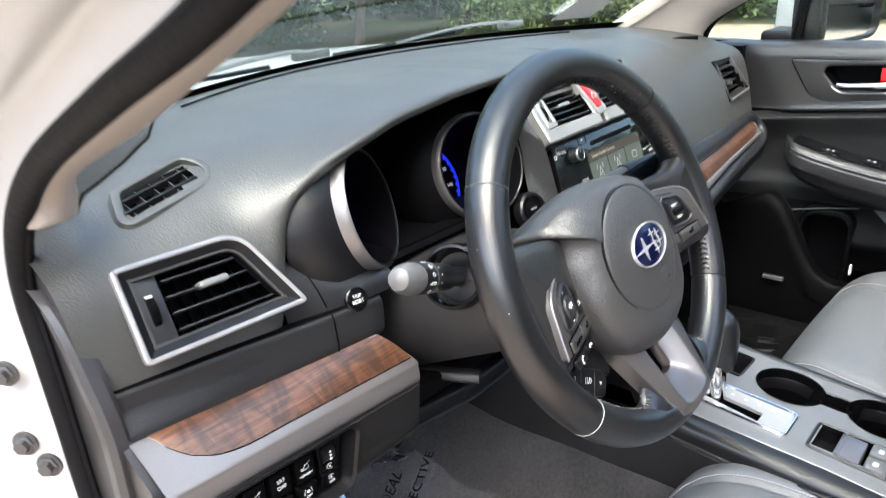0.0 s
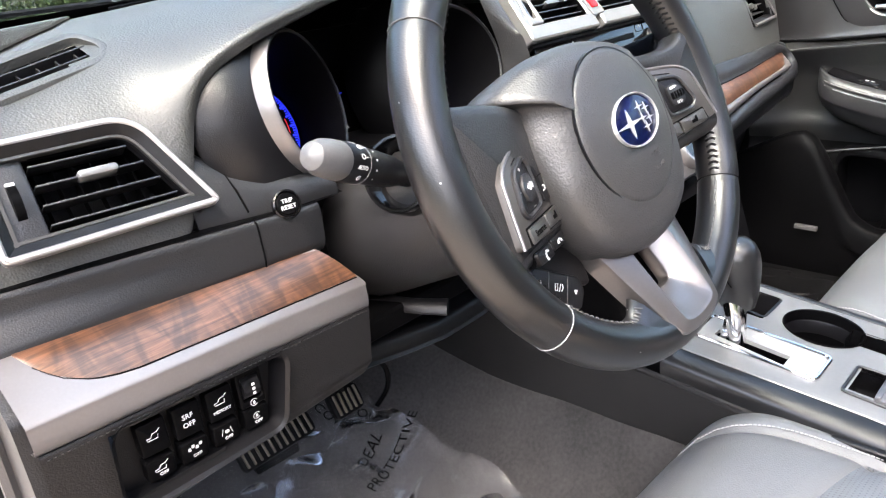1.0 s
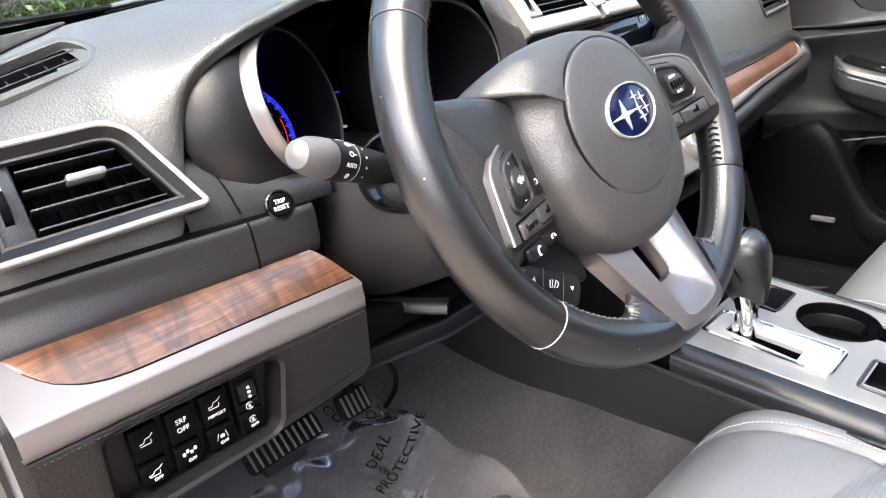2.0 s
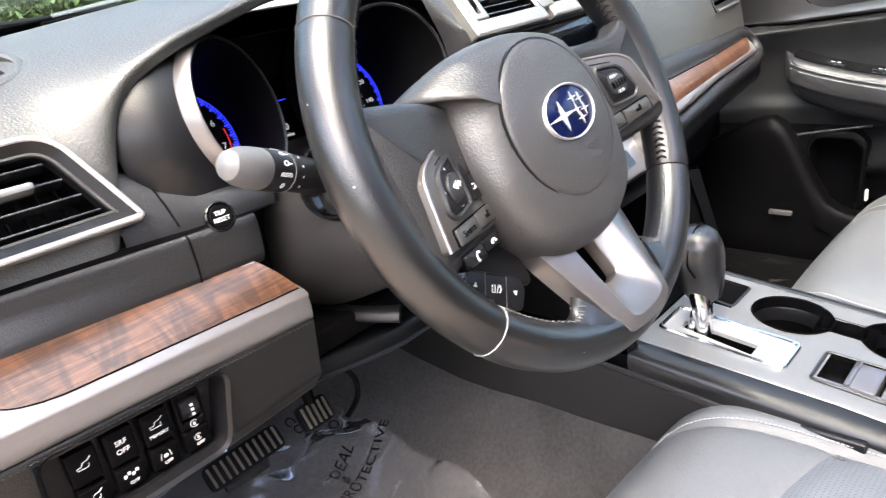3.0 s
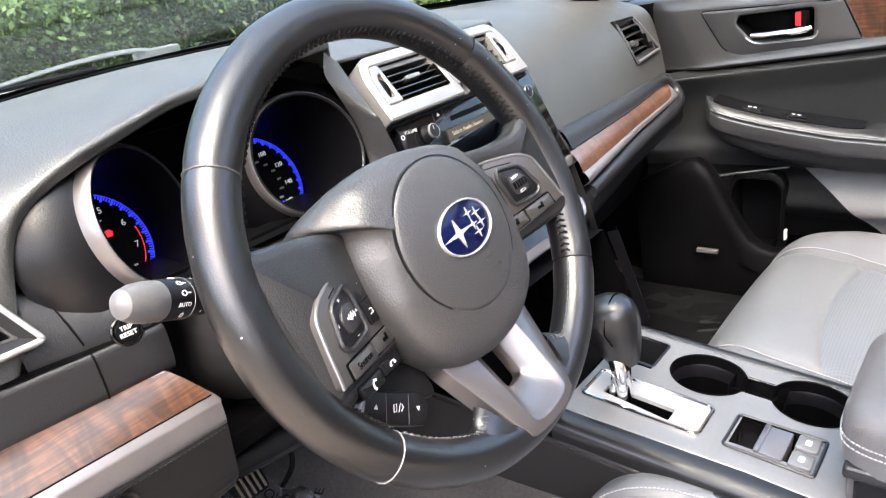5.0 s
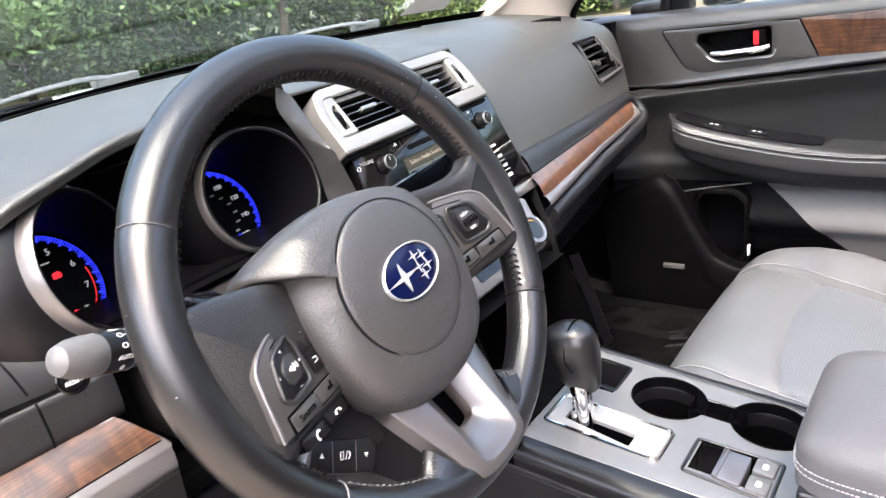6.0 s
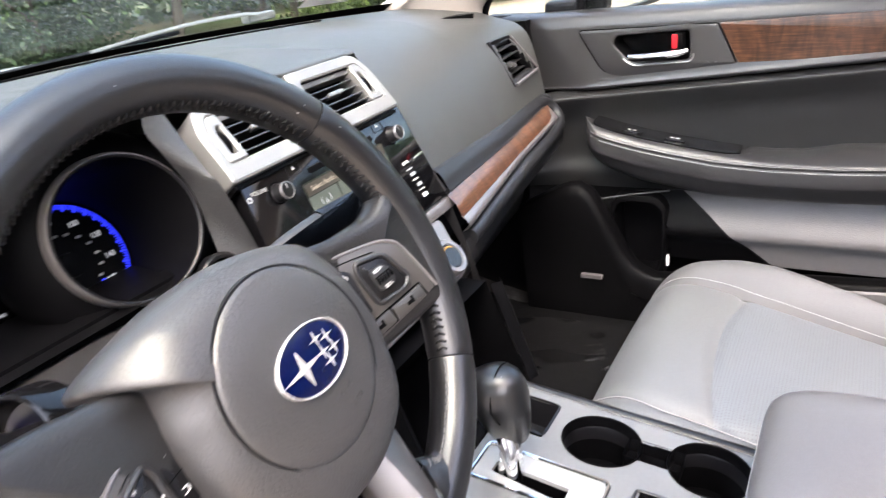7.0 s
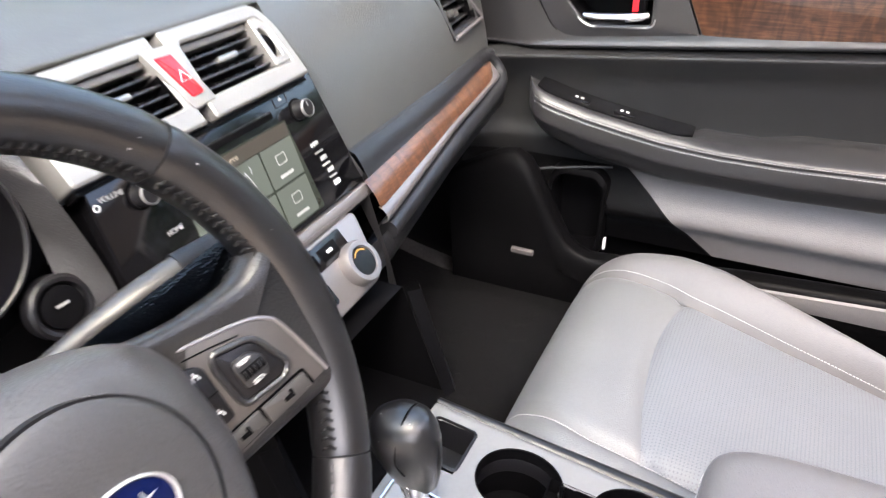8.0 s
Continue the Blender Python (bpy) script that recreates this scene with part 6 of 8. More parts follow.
def stalk_mark(turn, r, along):
    """A frame on the stalk's skin, reading towards the column."""
    out = face_u * math.cos(turn) + face_v * math.sin(turn)
    x = -ax
    y = out.cross(x)
    o = sa + ax * along + out * r * 0.77
    return Matrix(((x.x, y.x, out.x, o.x), (x.y, y.y, out.y, o.y), (x.z, y.z, out.z, o.z), (0, 0, 0, 1)))


for k in range(5):
    F = stalk_mark(radians(64 - 32 * k), 0.0188, 0.104)
    if k == 3:
        lettering("AUTO", 0.0044, F, WHITE, ring1)
    elif k == 4:
        part("symbol", frame_ring(oval(0.0017, 0.0022, 12), oval(0.0011, 0.0016, 12), 0, 0.0004, 0, F), WHITE, ring1)
    else:
        part("symbol", frame_ring(oval(0.0026, 0.0021, 12), oval(0.0018, 0.0014, 12), 0, 0.0004, 0, F), WHITE, ring1)
        part("symbol", prism(rect(0.003, 0.0006, 0, 0.0046, 0.0), 0, 0.0004, 0, F), WHITE, ring1)
    part("mark", prism(oval(0.0009, 0.0009, 8), -0.0004, 0.0004, M=stalk_mark(radians(64 - 32 * k), 0.0174, 0.084)), WHITE, stk)
part("grip_line", turned([(0.0187, 0.0935), (0.0191, 0.0940), (0.0187, 0.0945)], 32, SMT), GREY_PRINT, stk)
# wiper stalk on the far side
wst = thing("wiper_stalk", "black wiper stalk behind the wheel", "stalk", (0.08, 0.14, 0.95))
part("arm", tube(spline([(0.062, 0.118, 0.968), (0.11, 0.092, 0.994), (0.150, 0.078, 1.003)], 5), lambda t: 0.007 + 0.004 * t, 16), PANEL_GREY, wst)
part("tip", tube(spline([(0.146, 0.079, 1.002), (0.172, 0.072, 1.006), (0.192, 0.067, 1.009)], 5), lambda t: 0.0125 - 0.003 * t, 18), PLASTIC_DARK, wst)
lettering("+", 0.009, basis((0.165, 0.062, 1.005), (0.93, -0.35, 0.1), (0.2, 0.4, 0.9)), WHITE, wst)
sbt = thing("start_button", "round black start button in a dark ring", "button", (0.125, 0.2, 0.93))
STB = basis((0.150, 0.21, 0.937), (1, -0.1, 0), (0, 0.35, 1))
part("ring", turned([(0.024, -0.01), (0.024, 0.002), (0.0215, 0.005), (0.0185, 0.004), (0.0165, -0.002)], 36, STB), PLASTIC_DARK, sbt, "silver ring")
cap = part("cap", turned([(0.0162, -0.004), (0.0155, 0.003), (0.0, 0.004)], 36, STB), BLACK, sbt)
for k in range(1):
    part("marking", prism(rect(0.010, 0.002, 0, 0, 0.002), 0.003, 0.0045, 0, STB), GREY_PRINT, cap)


# ---- passenger door ----
door = thing("passenger_door", "black and grey inner door panel with walnut trim", "car door", (1.05, -0.2, 0.4))


def door_x(y, z=0.0):
    """How far the upper panel falls back ahead of its slanting front crease."""
    q = y - (0.182 + (z - 0.904) * 0.70)
    return 0.17 * (q + math.sqrt(q * q + 0.012 ** 2)) - 0.0002 if z else -0.03 * max(0.0, (y - 0.2) / 0.1) ** 2


def belt(y):
    return 0.9005 - 0.083 * y


def door_upper(y):
    zt, zb = 1.038, belt(y) + 0.012
    return spline([(1.13, y, zt - 0.004)] + [(x + door_x(y, z), y, z) for x, z in ((1.105, zt), (1.080, zt - 0.006), (1.069, zt - 0.022), (1.067, 1.0), (1.066, 0.955), (1.062, zb + 0.012), (1.058, zb + 0.003), (1.066, zb - 0.003), (1.09, zb - 0.006))], 5)


def door_middle(y):
    d, zb = door_x(y), belt(y)
    return spline([(1.085 + d, y, zb + 0.010), (1.062 + d, y, zb + 0.0045), (1.049 + d, y, zb + 0.0015), (1.047 + d, y, zb - 0.004), (1.056 + d, y, zb - 0.018), (1.074 + d, y, zb - 0.05), (1.080 + d, y, 0.80), (1.078 + d, y, 0.76), (1.066 + d, y, 0.73), (1.075 + d, y, 0.69)], 5)


ys = np.linspace(-0.9, 0.30, 120)


def off_recess(c):
    return not (-0.013 < c.y < 0.122 and 0.944 < c.z < 0.997 and c.x < 1.09)


part("upper_panel", skin([door_upper(y) for y in np.linspace(-0.9, 0.40, 260)], keep=off_recess), DOOR, door, "dark grey upper panel", angle=60)
part("middle_panel", skin([door_middle(y) for y in ys]), DOOR_PAD, door, "black padded middle panel")


def arm_top(y):
    """Height of the rounded outer edge of the armrest."""
    return keyed(y, (-0.9, 0.80), (-0.40, 0.789), (-0.25, 0.784), (-0.15, 0.785), (-0.07, 0.791), (0.0, 0.802), (0.06, 0.813), (0.11, 0.825), (0.15, 0.837), (0.178, 0.846), (0.187, 0.842))[0]


def arm_face(y):
    """How far the armrest stands out: full from 5 cm behind its tip."""
    f = max(0.0, min(1.0, (0.186 - y) / 0.060))
    return 1.078 - 0.078 * (1 - (1 - f) ** 2.8)


def arm_section(y):
    """The armrest: a padded rim round a sunk plate, a tall face and an undercut."""
    zt, x = arm_top(y), arm_face(y)
    f = (1.078 - x) / 0.078
    zb = keyed(y, (-0.9, 0.72), (-0.40, 0.710), (-0.25, 0.705), (-0.07, 0.708), (0.065, 0.731), (0.13, 0.754), (0.17, 0.780), (0.187, 0.812))[0]
    sunk = 0.010 * f * max(0.0, min(1.0, (y + 0.118) / 0.02))
    back = 0.010 * max(0.0, min(1.0, (-0.20 - y) / 0.06))
    w = 1.0 + 1.3 * max(0.0, min(1.0, (-0.09 - y) / 0.07))
    return spline([(1.092, y, zt + 0.006 - sunk + back), (1.078, y, zt - sunk + back * 1.2), (x + 0.030 * f * w + 0.001, y, zt - sunk + back * 1.1), (x + 0.023 * f * w, y, zt + 0.0005 + back), (x + 0.012 * f * w, y, zt + 0.0015 + back * 0.3), (x + 0.004 * f, y, zt - 0.003), (x, y, zt - 0.010),
                   (x + 0.0012, y, zt - 0.013), (x - 0.0005, y, zt - 0.020), (x, y, zt - 0.04), (x + 0.006 * f, y, (zt + zb) / 2 - 0.01), (x + 0.022 * f, y, zb + 0.006), (x + 0.045 * f, y, zb), (1.09, y, zb + 0.004)], 5)


part("armrest", skin([arm_section(y) for y in np.linspace(-0.9, 0.1855, 130)]), LEATHER_BLACK, door, "padded leather armrest with twin stitching")
for dz in (0.008, 0.0165):
    stitches([(arm_face(y) - 0.0006, y, arm_top(y) - dz) for y in np.linspace(-0.7, 0.155, 40)], 0.0050, 0.0017, GREY_PRINT, door)


def plate_pt(y, k):
    """The window switch plate between the rim (k 0) and the door (k 1)."""
    x0, x1 = arm_face(y) + 0.026, 1.074
    k0 = max(0.0, (-0.07 - y) / 0.034) ** 2
    return (x0 + (x1 - x0) * (k * (1 - 0.35 * k0) + 0.2 * k0), y, arm_top(y) - 0.0045 + 0.004 * k)


swb = skin([[plate_pt(y, k) for k in np.linspace(0, 1, 8)] for y in np.linspace(-0.104, 0.160, 40)])
bmesh.ops.solidify(swb, geom=swb.faces[:], thickness=-0.006)
swp = part("window_switch_plate", swb, GLOSS, door, "gloss black switch plate")
AP = Matrix.Translation((1.044, 0.015, 0.8035)) @ pose(0, 0, 0, 10.5, 0, 0) @ pose(0, 0, 0, 0, 0, 90)
for cx in (0.073, -0.006):
    ww = part("window_switch", prism(rect(0.036, 0.016, 0.003, cx, 0.0), -0.004, 0.0085, 0.002, AP), GLOSS, swp)
    part("symbol", prism(rect(0.006, 0.005, 0.001, cx - 0.004, 0.0), 0.0083, 0.009, 0, AP), WHITE, ww)
    part("symbol", prism(rect(0.006, 0.005, 0.001, cx + 0.006, 0.0), 0.0083, 0.009, 0, AP), WHITE, ww)


def door_low(y):
    d = door_x(y)
    return spline([(1.085, y, 0.735), (1.075 + d, y, 0.722), (1.07 + d, y, 0.69), (1.06 + d, y, 0.66), (1.045 + d, y, 0.625), (1.06 + d, y, 0.60), (1.07 + d, y, 0.56)], 5)


low_line = door_low(-0.3)


def inlay_rows(y_of):
    """The lower panel between two slanting lines."""
    rows = []
    for k in range(49):
        row = []
        for i, q in enumerate(low_line):
            y = y_of(q[2], k / 48)
            row.append((door_low(y)[i][0], y, q[2]))
        rows.append(row)
    return rows


part("lower_inlay", skin(inlay_rows(lambda z, k: -0.9 + (0.785 + (z - 0.604) * 1.16) * k)), LEATHER_LIGHT, door, "pale grey leather inlay")
def off_bottle(c):
    return ((c.y - 0.0775) / 0.052) ** 4 + ((c.z - 0.606) / 0.085) ** 4 > 1


part("lower_inlay_front", skin(inlay_rows(lambda z, k: 0.30 + (-0.415 + (z - 0.604) * 1.16) * k), keep=off_bottle), POCKET_SHADE, door)


def pocket(y):
    f = max(0.0, min(1.0, (0.24 - y) / 0.26))
    top = keyed(y, (-0.9, 0.615), (-0.22, 0.577), (-0.10, 0.562), (-0.02, 0.556), (0.044, 0.552), (0.082, 0.579), (0.118, 0.650), (0.150, 0.712), (0.166, 0.728), (0.184, 0.734), (0.210, 0.727), (0.235, 0.715), (0.30, 0.68))[0]
    return spline([(1.05, y, top - 0.03), (1.02, y, top - 0.002), (1.0, y, top), (0.985, y, top - 0.008), (0.978, y, top - 0.05), (0.985, y, 0.50), (0.99, y, 0.40)], 5)


part("door_pocket", skin([pocket(y) for y in np.linspace(-0.9, 0.30, 60)]), POCKET_SHADE, door, "dark door pocket and speaker cover, blackened for the footwell shade")
part("pocket_inlay", skin([[(0.9785, y, 0.569 + 0.06 * max(0, -0.22 - y)), (0.9745, y, 0.566 + 0.06 * max(0, -0.22 - y)), (0.9735, y, 0.548 + 0.06 * max(0, -0.22 - y)), (0.977, y, 0.544)] for y in np.linspace(-0.9, -0.215, 30)]), LEATHER_LIGHT, door, "pale grey pocket inlay")
part("door_shell", block(1.100, 1.112, -0.9, 0.42, 0.36, 1.02, 0.004), BLACK, door, "dark outer skin of the door")
part("door_bottom", block(0.985, 1.02, -0.9, 0.3, 0.36, 0.45, 0.01), BLACK, door)
BH = Matrix(((0, -0, -1, 1.044), (-1, 0, 0, 0.0775), (0, 1, 0, 0.606), (0, 0, 0, 1)))
bh_o = rounded([(-0.046, -0.080), (0.044, -0.080), (0.048, 0.062), (0.030, 0.080), (-0.034, 0.080), (-0.048, 0.060)], 0.030, 7)
part("bottle_holder", rings([[(x * s, y * s, z) for x, y in bh_o] for s, z in ((1.16, -0.020), (1.12, 0.000), (1.03, 0.0045), (0.97, 0.0045), (0.93, -0.004), (0.86, -0.045))], True, (False, True), BH), BLACK, door, "dark bottle recess")
part("pocket_lip", tube(spline([(1.030, 0.195, 0.684), (1.034, 0.156, 0.687), (1.045, 0.09, 0.697), (1.050, 0.020, 0.707)], 5), 0.0022, 8), DOOR, door, "thin raised ledge")
part("reflector", block(0.966, 0.976, 0.130, 0.172, 0.545, 0.553, 0.001), SILVER, door, "thin bright reflector strip")
part("reflector", block(0.962, 0.972, 0.001, 0.005, 0.592, 0.612, 0.001), WHITE, door, "thin bright reflector strip")

# handle recess and walnut
HP = Matrix(((0, 0, -1, 1.0665), (-1, 0, 0, 0.03), (0, 1, 0, 0.965), (0, 0, 0, 1)))


def on_door(pts, z):
    """Plan points of the handle plate laid on the curved door, z towards the cabin."""
    return [(1.0665 + door_x(0.03 - x, 0.965 + y) - z, 0.03 - x, 0.965 + y) for x, y in pts]


plate_o = rounded([(-0.085, -0.047), (0.119, -0.027), (0.087, 0.0415), (-0.160, 0.0405), (-0.116, -0.034)], [0.016, 0.004, 0.004, 0.010, 0.014], 7)
well_o = rounded([(-0.060, -0.0225), (0.045, -0.017), (0.042, 0.034), (-0.088, 0.029), (-0.094, 0.014)], [0.018, 0.010, 0.008, 0.012, 0.012], 7)
hpl = part("handle_plate", rings([on_door(plate_o, -0.004), on_door(inset(plate_o, 0.001), 0.0030), on_door(inset(plate_o, 0.003), 0.0042), on_door(inset(well_o, -0.009), 0.0042), on_door(inset(well_o, -0.003), 0.0060), on_door(well_o, 0.0045), on_door(inset(well_o, 0.002), -0.004)], True), DOOR, door, "grey handle surround", angle=50)
part("plate_joint", tube(on_door(plate_o, 0.0014), 0.0014, 6, closed=True), BLACK, hpl)
part("well_lip", tube([q for q in on_door(inset(well_o, -0.004), 0.0052) if q[2] < 0.962], 0.0016, 6), SILVER_DARK, hpl, "thin bright lip under the handle")
part("handle_well", rings([on_door(inset(well_o, 0.001), 0.002), on_door(inset(well_o, 0.008), -0.040)], True, (False, True)), BLACK, door)
part("door_handle", tube([(-0.064, -0.0085, 0.004), (-0.04, -0.0090, 0.010), (0.006, -0.0065, 0.010), (0.026, -0.0045, 0.006), (0.036, -0.002, 0.0)], lambda t: 0.0062 - 0.002 * abs(t - 0.5), 12, M=HP, flat=1.3), CHROME, door, "chrome pull handle")
lk = part("lock_lever", block(0.014, 0.032, -0.004, 0.028, -0.012, 0.007, 0.003, 3, HP), BLACK, door)
part("lock_flag", block(0.012, 0.0215, 0.003, 0.027, 0.003, 0.0085, 0.001, 2, HP), RED, lk, "red unlocked flag")
wd = rounded([(0.1215, -0.0255), (0.75, -0.012), (0.75, 0.055), (0.0900, 0.0415)], [0.004, 0.01, 0.01, 0.004], 4)
part("door_walnut", prism(wd, -0.004, 0.004, 0.0015, HP), WOOD_Y, door, "dark walnut veneer strip")

# ---- seats ----
def seam_u(v, tall):
    """How far out the side seam runs: near the edge in front, further in behind."""
    if tall:
        return keyed(v, (-1, 0.46), (0.0, 0.46), (0.4, 0.49), (0.75, 0.61), (1.0, 0.76))[0]
    return keyed(v, (-1, 0.79), (0.2, 0.75), (0.6, 0.685), (0.82, 0.60), (1.0, 0.48))[0]


def seam_v(u):
    return 0.40 + 0.075 * (1 - (u / 0.64) ** 2)


def cushion_z(u, v, s):
    """Height of the cushion; u across, v from -1 at the rear to 1 at the front, s the side of the tall bolster."""
    tall = u * s > 0
    e = (max(0.0, 1 - abs(u) ** 6)) ** 0.5 * (max(0.0, 1 - abs(v) ** 7)) ** 0.5
    z = 0.130 * e
    su = seam_u(v, tall)
    w = max(0.0, (abs(u) - su) / (1 - su))
    z += (0.050 if tall else 0.016) * math.sin(min(1.0, w * 1.2) * math.pi * 0.75) * e * (1 - 0.7 * max(0.0, v - 0.3) / 0.7)
    z -= 0.055 * (1 - v) * 0.5 * e
    z -= 0.034 * max(0.0, (v - 0.66) / 0.34) ** 2
    z += 0.006 * math.cos(min(1.0, abs(u) / su) * math.pi / 2) * e
    for d in (abs(abs(u) - su) * 0.265, abs(v - seam_v(u)) * 0.32 if abs(u) < su else 1.0):
        z -= 0.0065 * math.exp(-(d / 0.0075) ** 2)
    return z


def seat(cx, s, label, lift, taper=0.0):
    """A front seat cushion cut into its sewn panels. s is the side of the tall bolster."""
    st = thing("front_seat", label, "car seat", (cx, -0.3, 0.45), "front seats")
    n = 100
    ticks = sorted({*[round(math.sin(math.pi / 2 * (2 * i / n - 1)), 5) for i in range(n + 1)], -0.64, 0.64, 0.42})

    def place(a, b):
        v = b
        for _ in range(3):
            su = seam_u(v, a * s > 0)
            u = a * su / 0.64 if abs(a) <= 0.64 else math.copysign(su + (abs(a) - 0.64) * (1 - su) / 0.36, a)
            sv = seam_v(max(-0.64, min(0.64, a)))
            v = -1 + (b + 1) * (sv + 1) / 1.42 if b < 0.42 else sv + (b - 0.42) * (1 - sv) / 0.58
        return u, v

    def across(u, v):
        """The tall bolster draws in towards the backrest."""
        return cx + u * (0.265 - taper * min(1.05, max(0.0, (0.5 - v) / 0.83) ** 1.2) * (u * s > 0))

    uv = [[place(a, b) for a in ticks] for b in ticks]
    pts = [[(across(u, v), -0.292 + 0.322 * v, 0.507 + lift + cushion_z(u, v, s)) for u, v in row] for row in uv]
    zones = {}
    for j in range(len(ticks) - 1):
        for i in range(len(ticks) - 1):
            u, v = (ticks[i] + ticks[i + 1]) / 2, (ticks[j] + ticks[j + 1]) / 2
            key = "outer_bolster" if u * s > 0.64 else "inner_bolster" if u * s < -0.64 else "front_panel" if v > 0.42 else "insert"
            zones.setdefault(key, []).append((i, j))
    for key, cells in zones.items():
        bm, made = bmesh.new(), {}
        for i, j in cells:
            q = []
            for a, b in ((i, j), (i + 1, j), (i + 1, j + 1), (i, j + 1)):
                if (a, b) not in made:
                    made[(a, b)] = bm.verts.new(pts[b][a])
                q.append(made[(a, b)])
            bm.faces.new(q)
        mat, lab = {"outer_bolster": (LEATHER_LIGHT, "raised pale leather bolster"), "inner_bolster": (LEATHER_SEAT, "low leather side panel"),
                    "front_panel": (LEATHER_SEAT, "smooth grey leather front panel"), "insert": (LEATHER_BLUE, "perforated blue-grey insert")}[key]
        part(key, bm, mat, st, lab, angle=80)
    part("seat_base", block(cx - 0.24, cx + 0.24, -0.62, -0.02, 0.45, 0.53, 0.03, 4), PLASTIC_DARK, st)
    for sd in (-1, 1):
        path = []
        for k in range(30):
            v = 0.93 - 1.5 * k / 29
            u = sd * (seam_u(v, sd * s > 0) + 0.030)
            path.append((across(u, v), -0.292 + 0.322 * v, 0.5082 + lift + cushion_z(u, v, s)))
        stitches(path, 0.0046, 0.0015, STITCH, st)
    return st


seat(0.675, 1, "grey leather passenger seat with pale stitching", 0.012, 0.16)
seat(0.0, -1, "dark grey leather driver seat with pale stitching", 0.016)
bk = thing("seat_buckle", "black seatbelt buckle between seat and console", "buckle", (0.205, -0.17, 0.6))
part("body", block(0.199, 0.211, -0.185, -0.125, 0.600, 0.634, 0.004), PLASTIC_DARK, bk)

# ---- floor ----
def floor_z(x, y):
    z = 0.445 + 0.16 * max(0.0, y - 0.32) ** 1.2 * 2.2
    z += 0.105 * max(0.0, min(1.0, (x - 0.09) / 0.11)) ** 1.5 if x < 0.33 else 0.105 * max(0.0, min(1.0, (0.60 - x) / 0.14)) ** 1.5
    return z


fl = single("floor", skin([[(x, y, floor_z(x, y) + 0.0015 * math.sin(x * 37) * math.sin(y * 41)) for x in np.linspace(-0.42, 1.05, 100)] for y in np.linspace(-0.9, 0.95, 90)]), CARPET, "dark grey car carpet", "carpet", kind="structure")
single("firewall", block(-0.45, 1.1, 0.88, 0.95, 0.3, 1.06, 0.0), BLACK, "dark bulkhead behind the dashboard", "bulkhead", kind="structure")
# Sheet over the carpet, coloured near black for the dashboard's shadow in the footwell.
SHADED_CARPET = surface("shaded_carpet", (0.003, 0.003, 0.0033), 0.9, spec=0.08, grain=0.8, grain_size=0.003, vary=0.3, kind="noise")
single("shaded_carpet", skin([[(x, y, floor_z(x, y) + 0.004) for x in np.linspace(0.5, 1.0, 40)] for y in np.linspace(-0.2, 0.7, 40)]), SHADED_CARPET, "carpet before the passenger seat, blackened for the dash shadow", "floor mat")
pd = thing("brake_pedal", "rubber-faced metal brake pedal", "pedal", (0.03, 0.46, 0.5))
BP = basis((0.03, 0.445, 0.548), (1, 0, 0), (0, 0.5, 0.86))
part("pad", prism(rect(0.050, 0.040, 0.010), -0.012, 0.0, 0.003, BP), RUBBER, pd)
for k in range(5):
    part("rib", prism(rect(0.003, 0.030, 0.0012, -0.018 + 0.009 * k), 0.0, 0.004, 0.001, BP), RIB_METAL, pd)
part("arm", tube(spline([(0.03, 0.455, 0.56), (0.03, 0.47, 0.62), (0.02, 0.48, 0.70), (0.02, 0.42, 0.80)], 5), 0.009, 8), BLACK, pd)
cable = single("cable_loop", tube(spline([(0.06, 0.43, 0.62), (0.085, 0.42, 0.585), (0.085, 0.42, 0.55), (0.06, 0.42, 0.53)], 6), 0.004, 8), BLACK, "black cable loop behind the pedals", "cable")
fr_ = thing("footrest", "ribbed metal foot plate above the film", "foot plate", (-0.07, 0.50, 0.45))
FP = basis((-0.070, 0.480, 0.526), (0.97, -0.06, 0.06), (0, 0.62, 0.78))
part("plate", prism(rect(0.115, 0.036, 0.01), -0.008, 0.0, 0.002, FP), RUBBER, fr_)
part("stay", block(-0.105, -0.035, 0.485, 0.515, 0.43, 0.525, 0.004), BLACK, fr_)
for k in range(11):
    part("rib", prism(rect(0.0030, 0.028, 0.0012, -0.050 + 0.0100 * k), 0.0, 0.004, 0.001, FP), RIB_METAL, fr_)

# protective film on the driver's mat
def film_material(name, ior, hazy):
    m, n_, l_, b_ = material(name)
    b_.inputs["Base Color"].default_value = (0.6, 0.6, 0.62, 1)
    b_.inputs["Roughness"].default_value = 0.4
    clear, gloss, fres, haze, skinmix = (n_.new("ShaderNode" + k) for k in ("BsdfTransparent", "BsdfGlossy", "Fresnel", "MixShader", "MixShader"))
    gloss.inputs["Roughness"].default_value = 0.11
    fres.inputs["IOR"].default_value = ior
    haze.inputs["Fac"].default_value = hazy
    l_.new(fres.outputs[0], skinmix.inputs[0])
    l_.new(clear.outputs[0], skinmix.inputs[1])
    l_.new(gloss.outputs[0], skinmix.inputs[2])
    l_.new(skinmix.outputs[0], haze.inputs[1])
    l_.new(b_.outputs[0], haze.inputs[2])
    l_.new(haze.outputs[0], n_["Material Output"].inputs["Surface"])
    return m


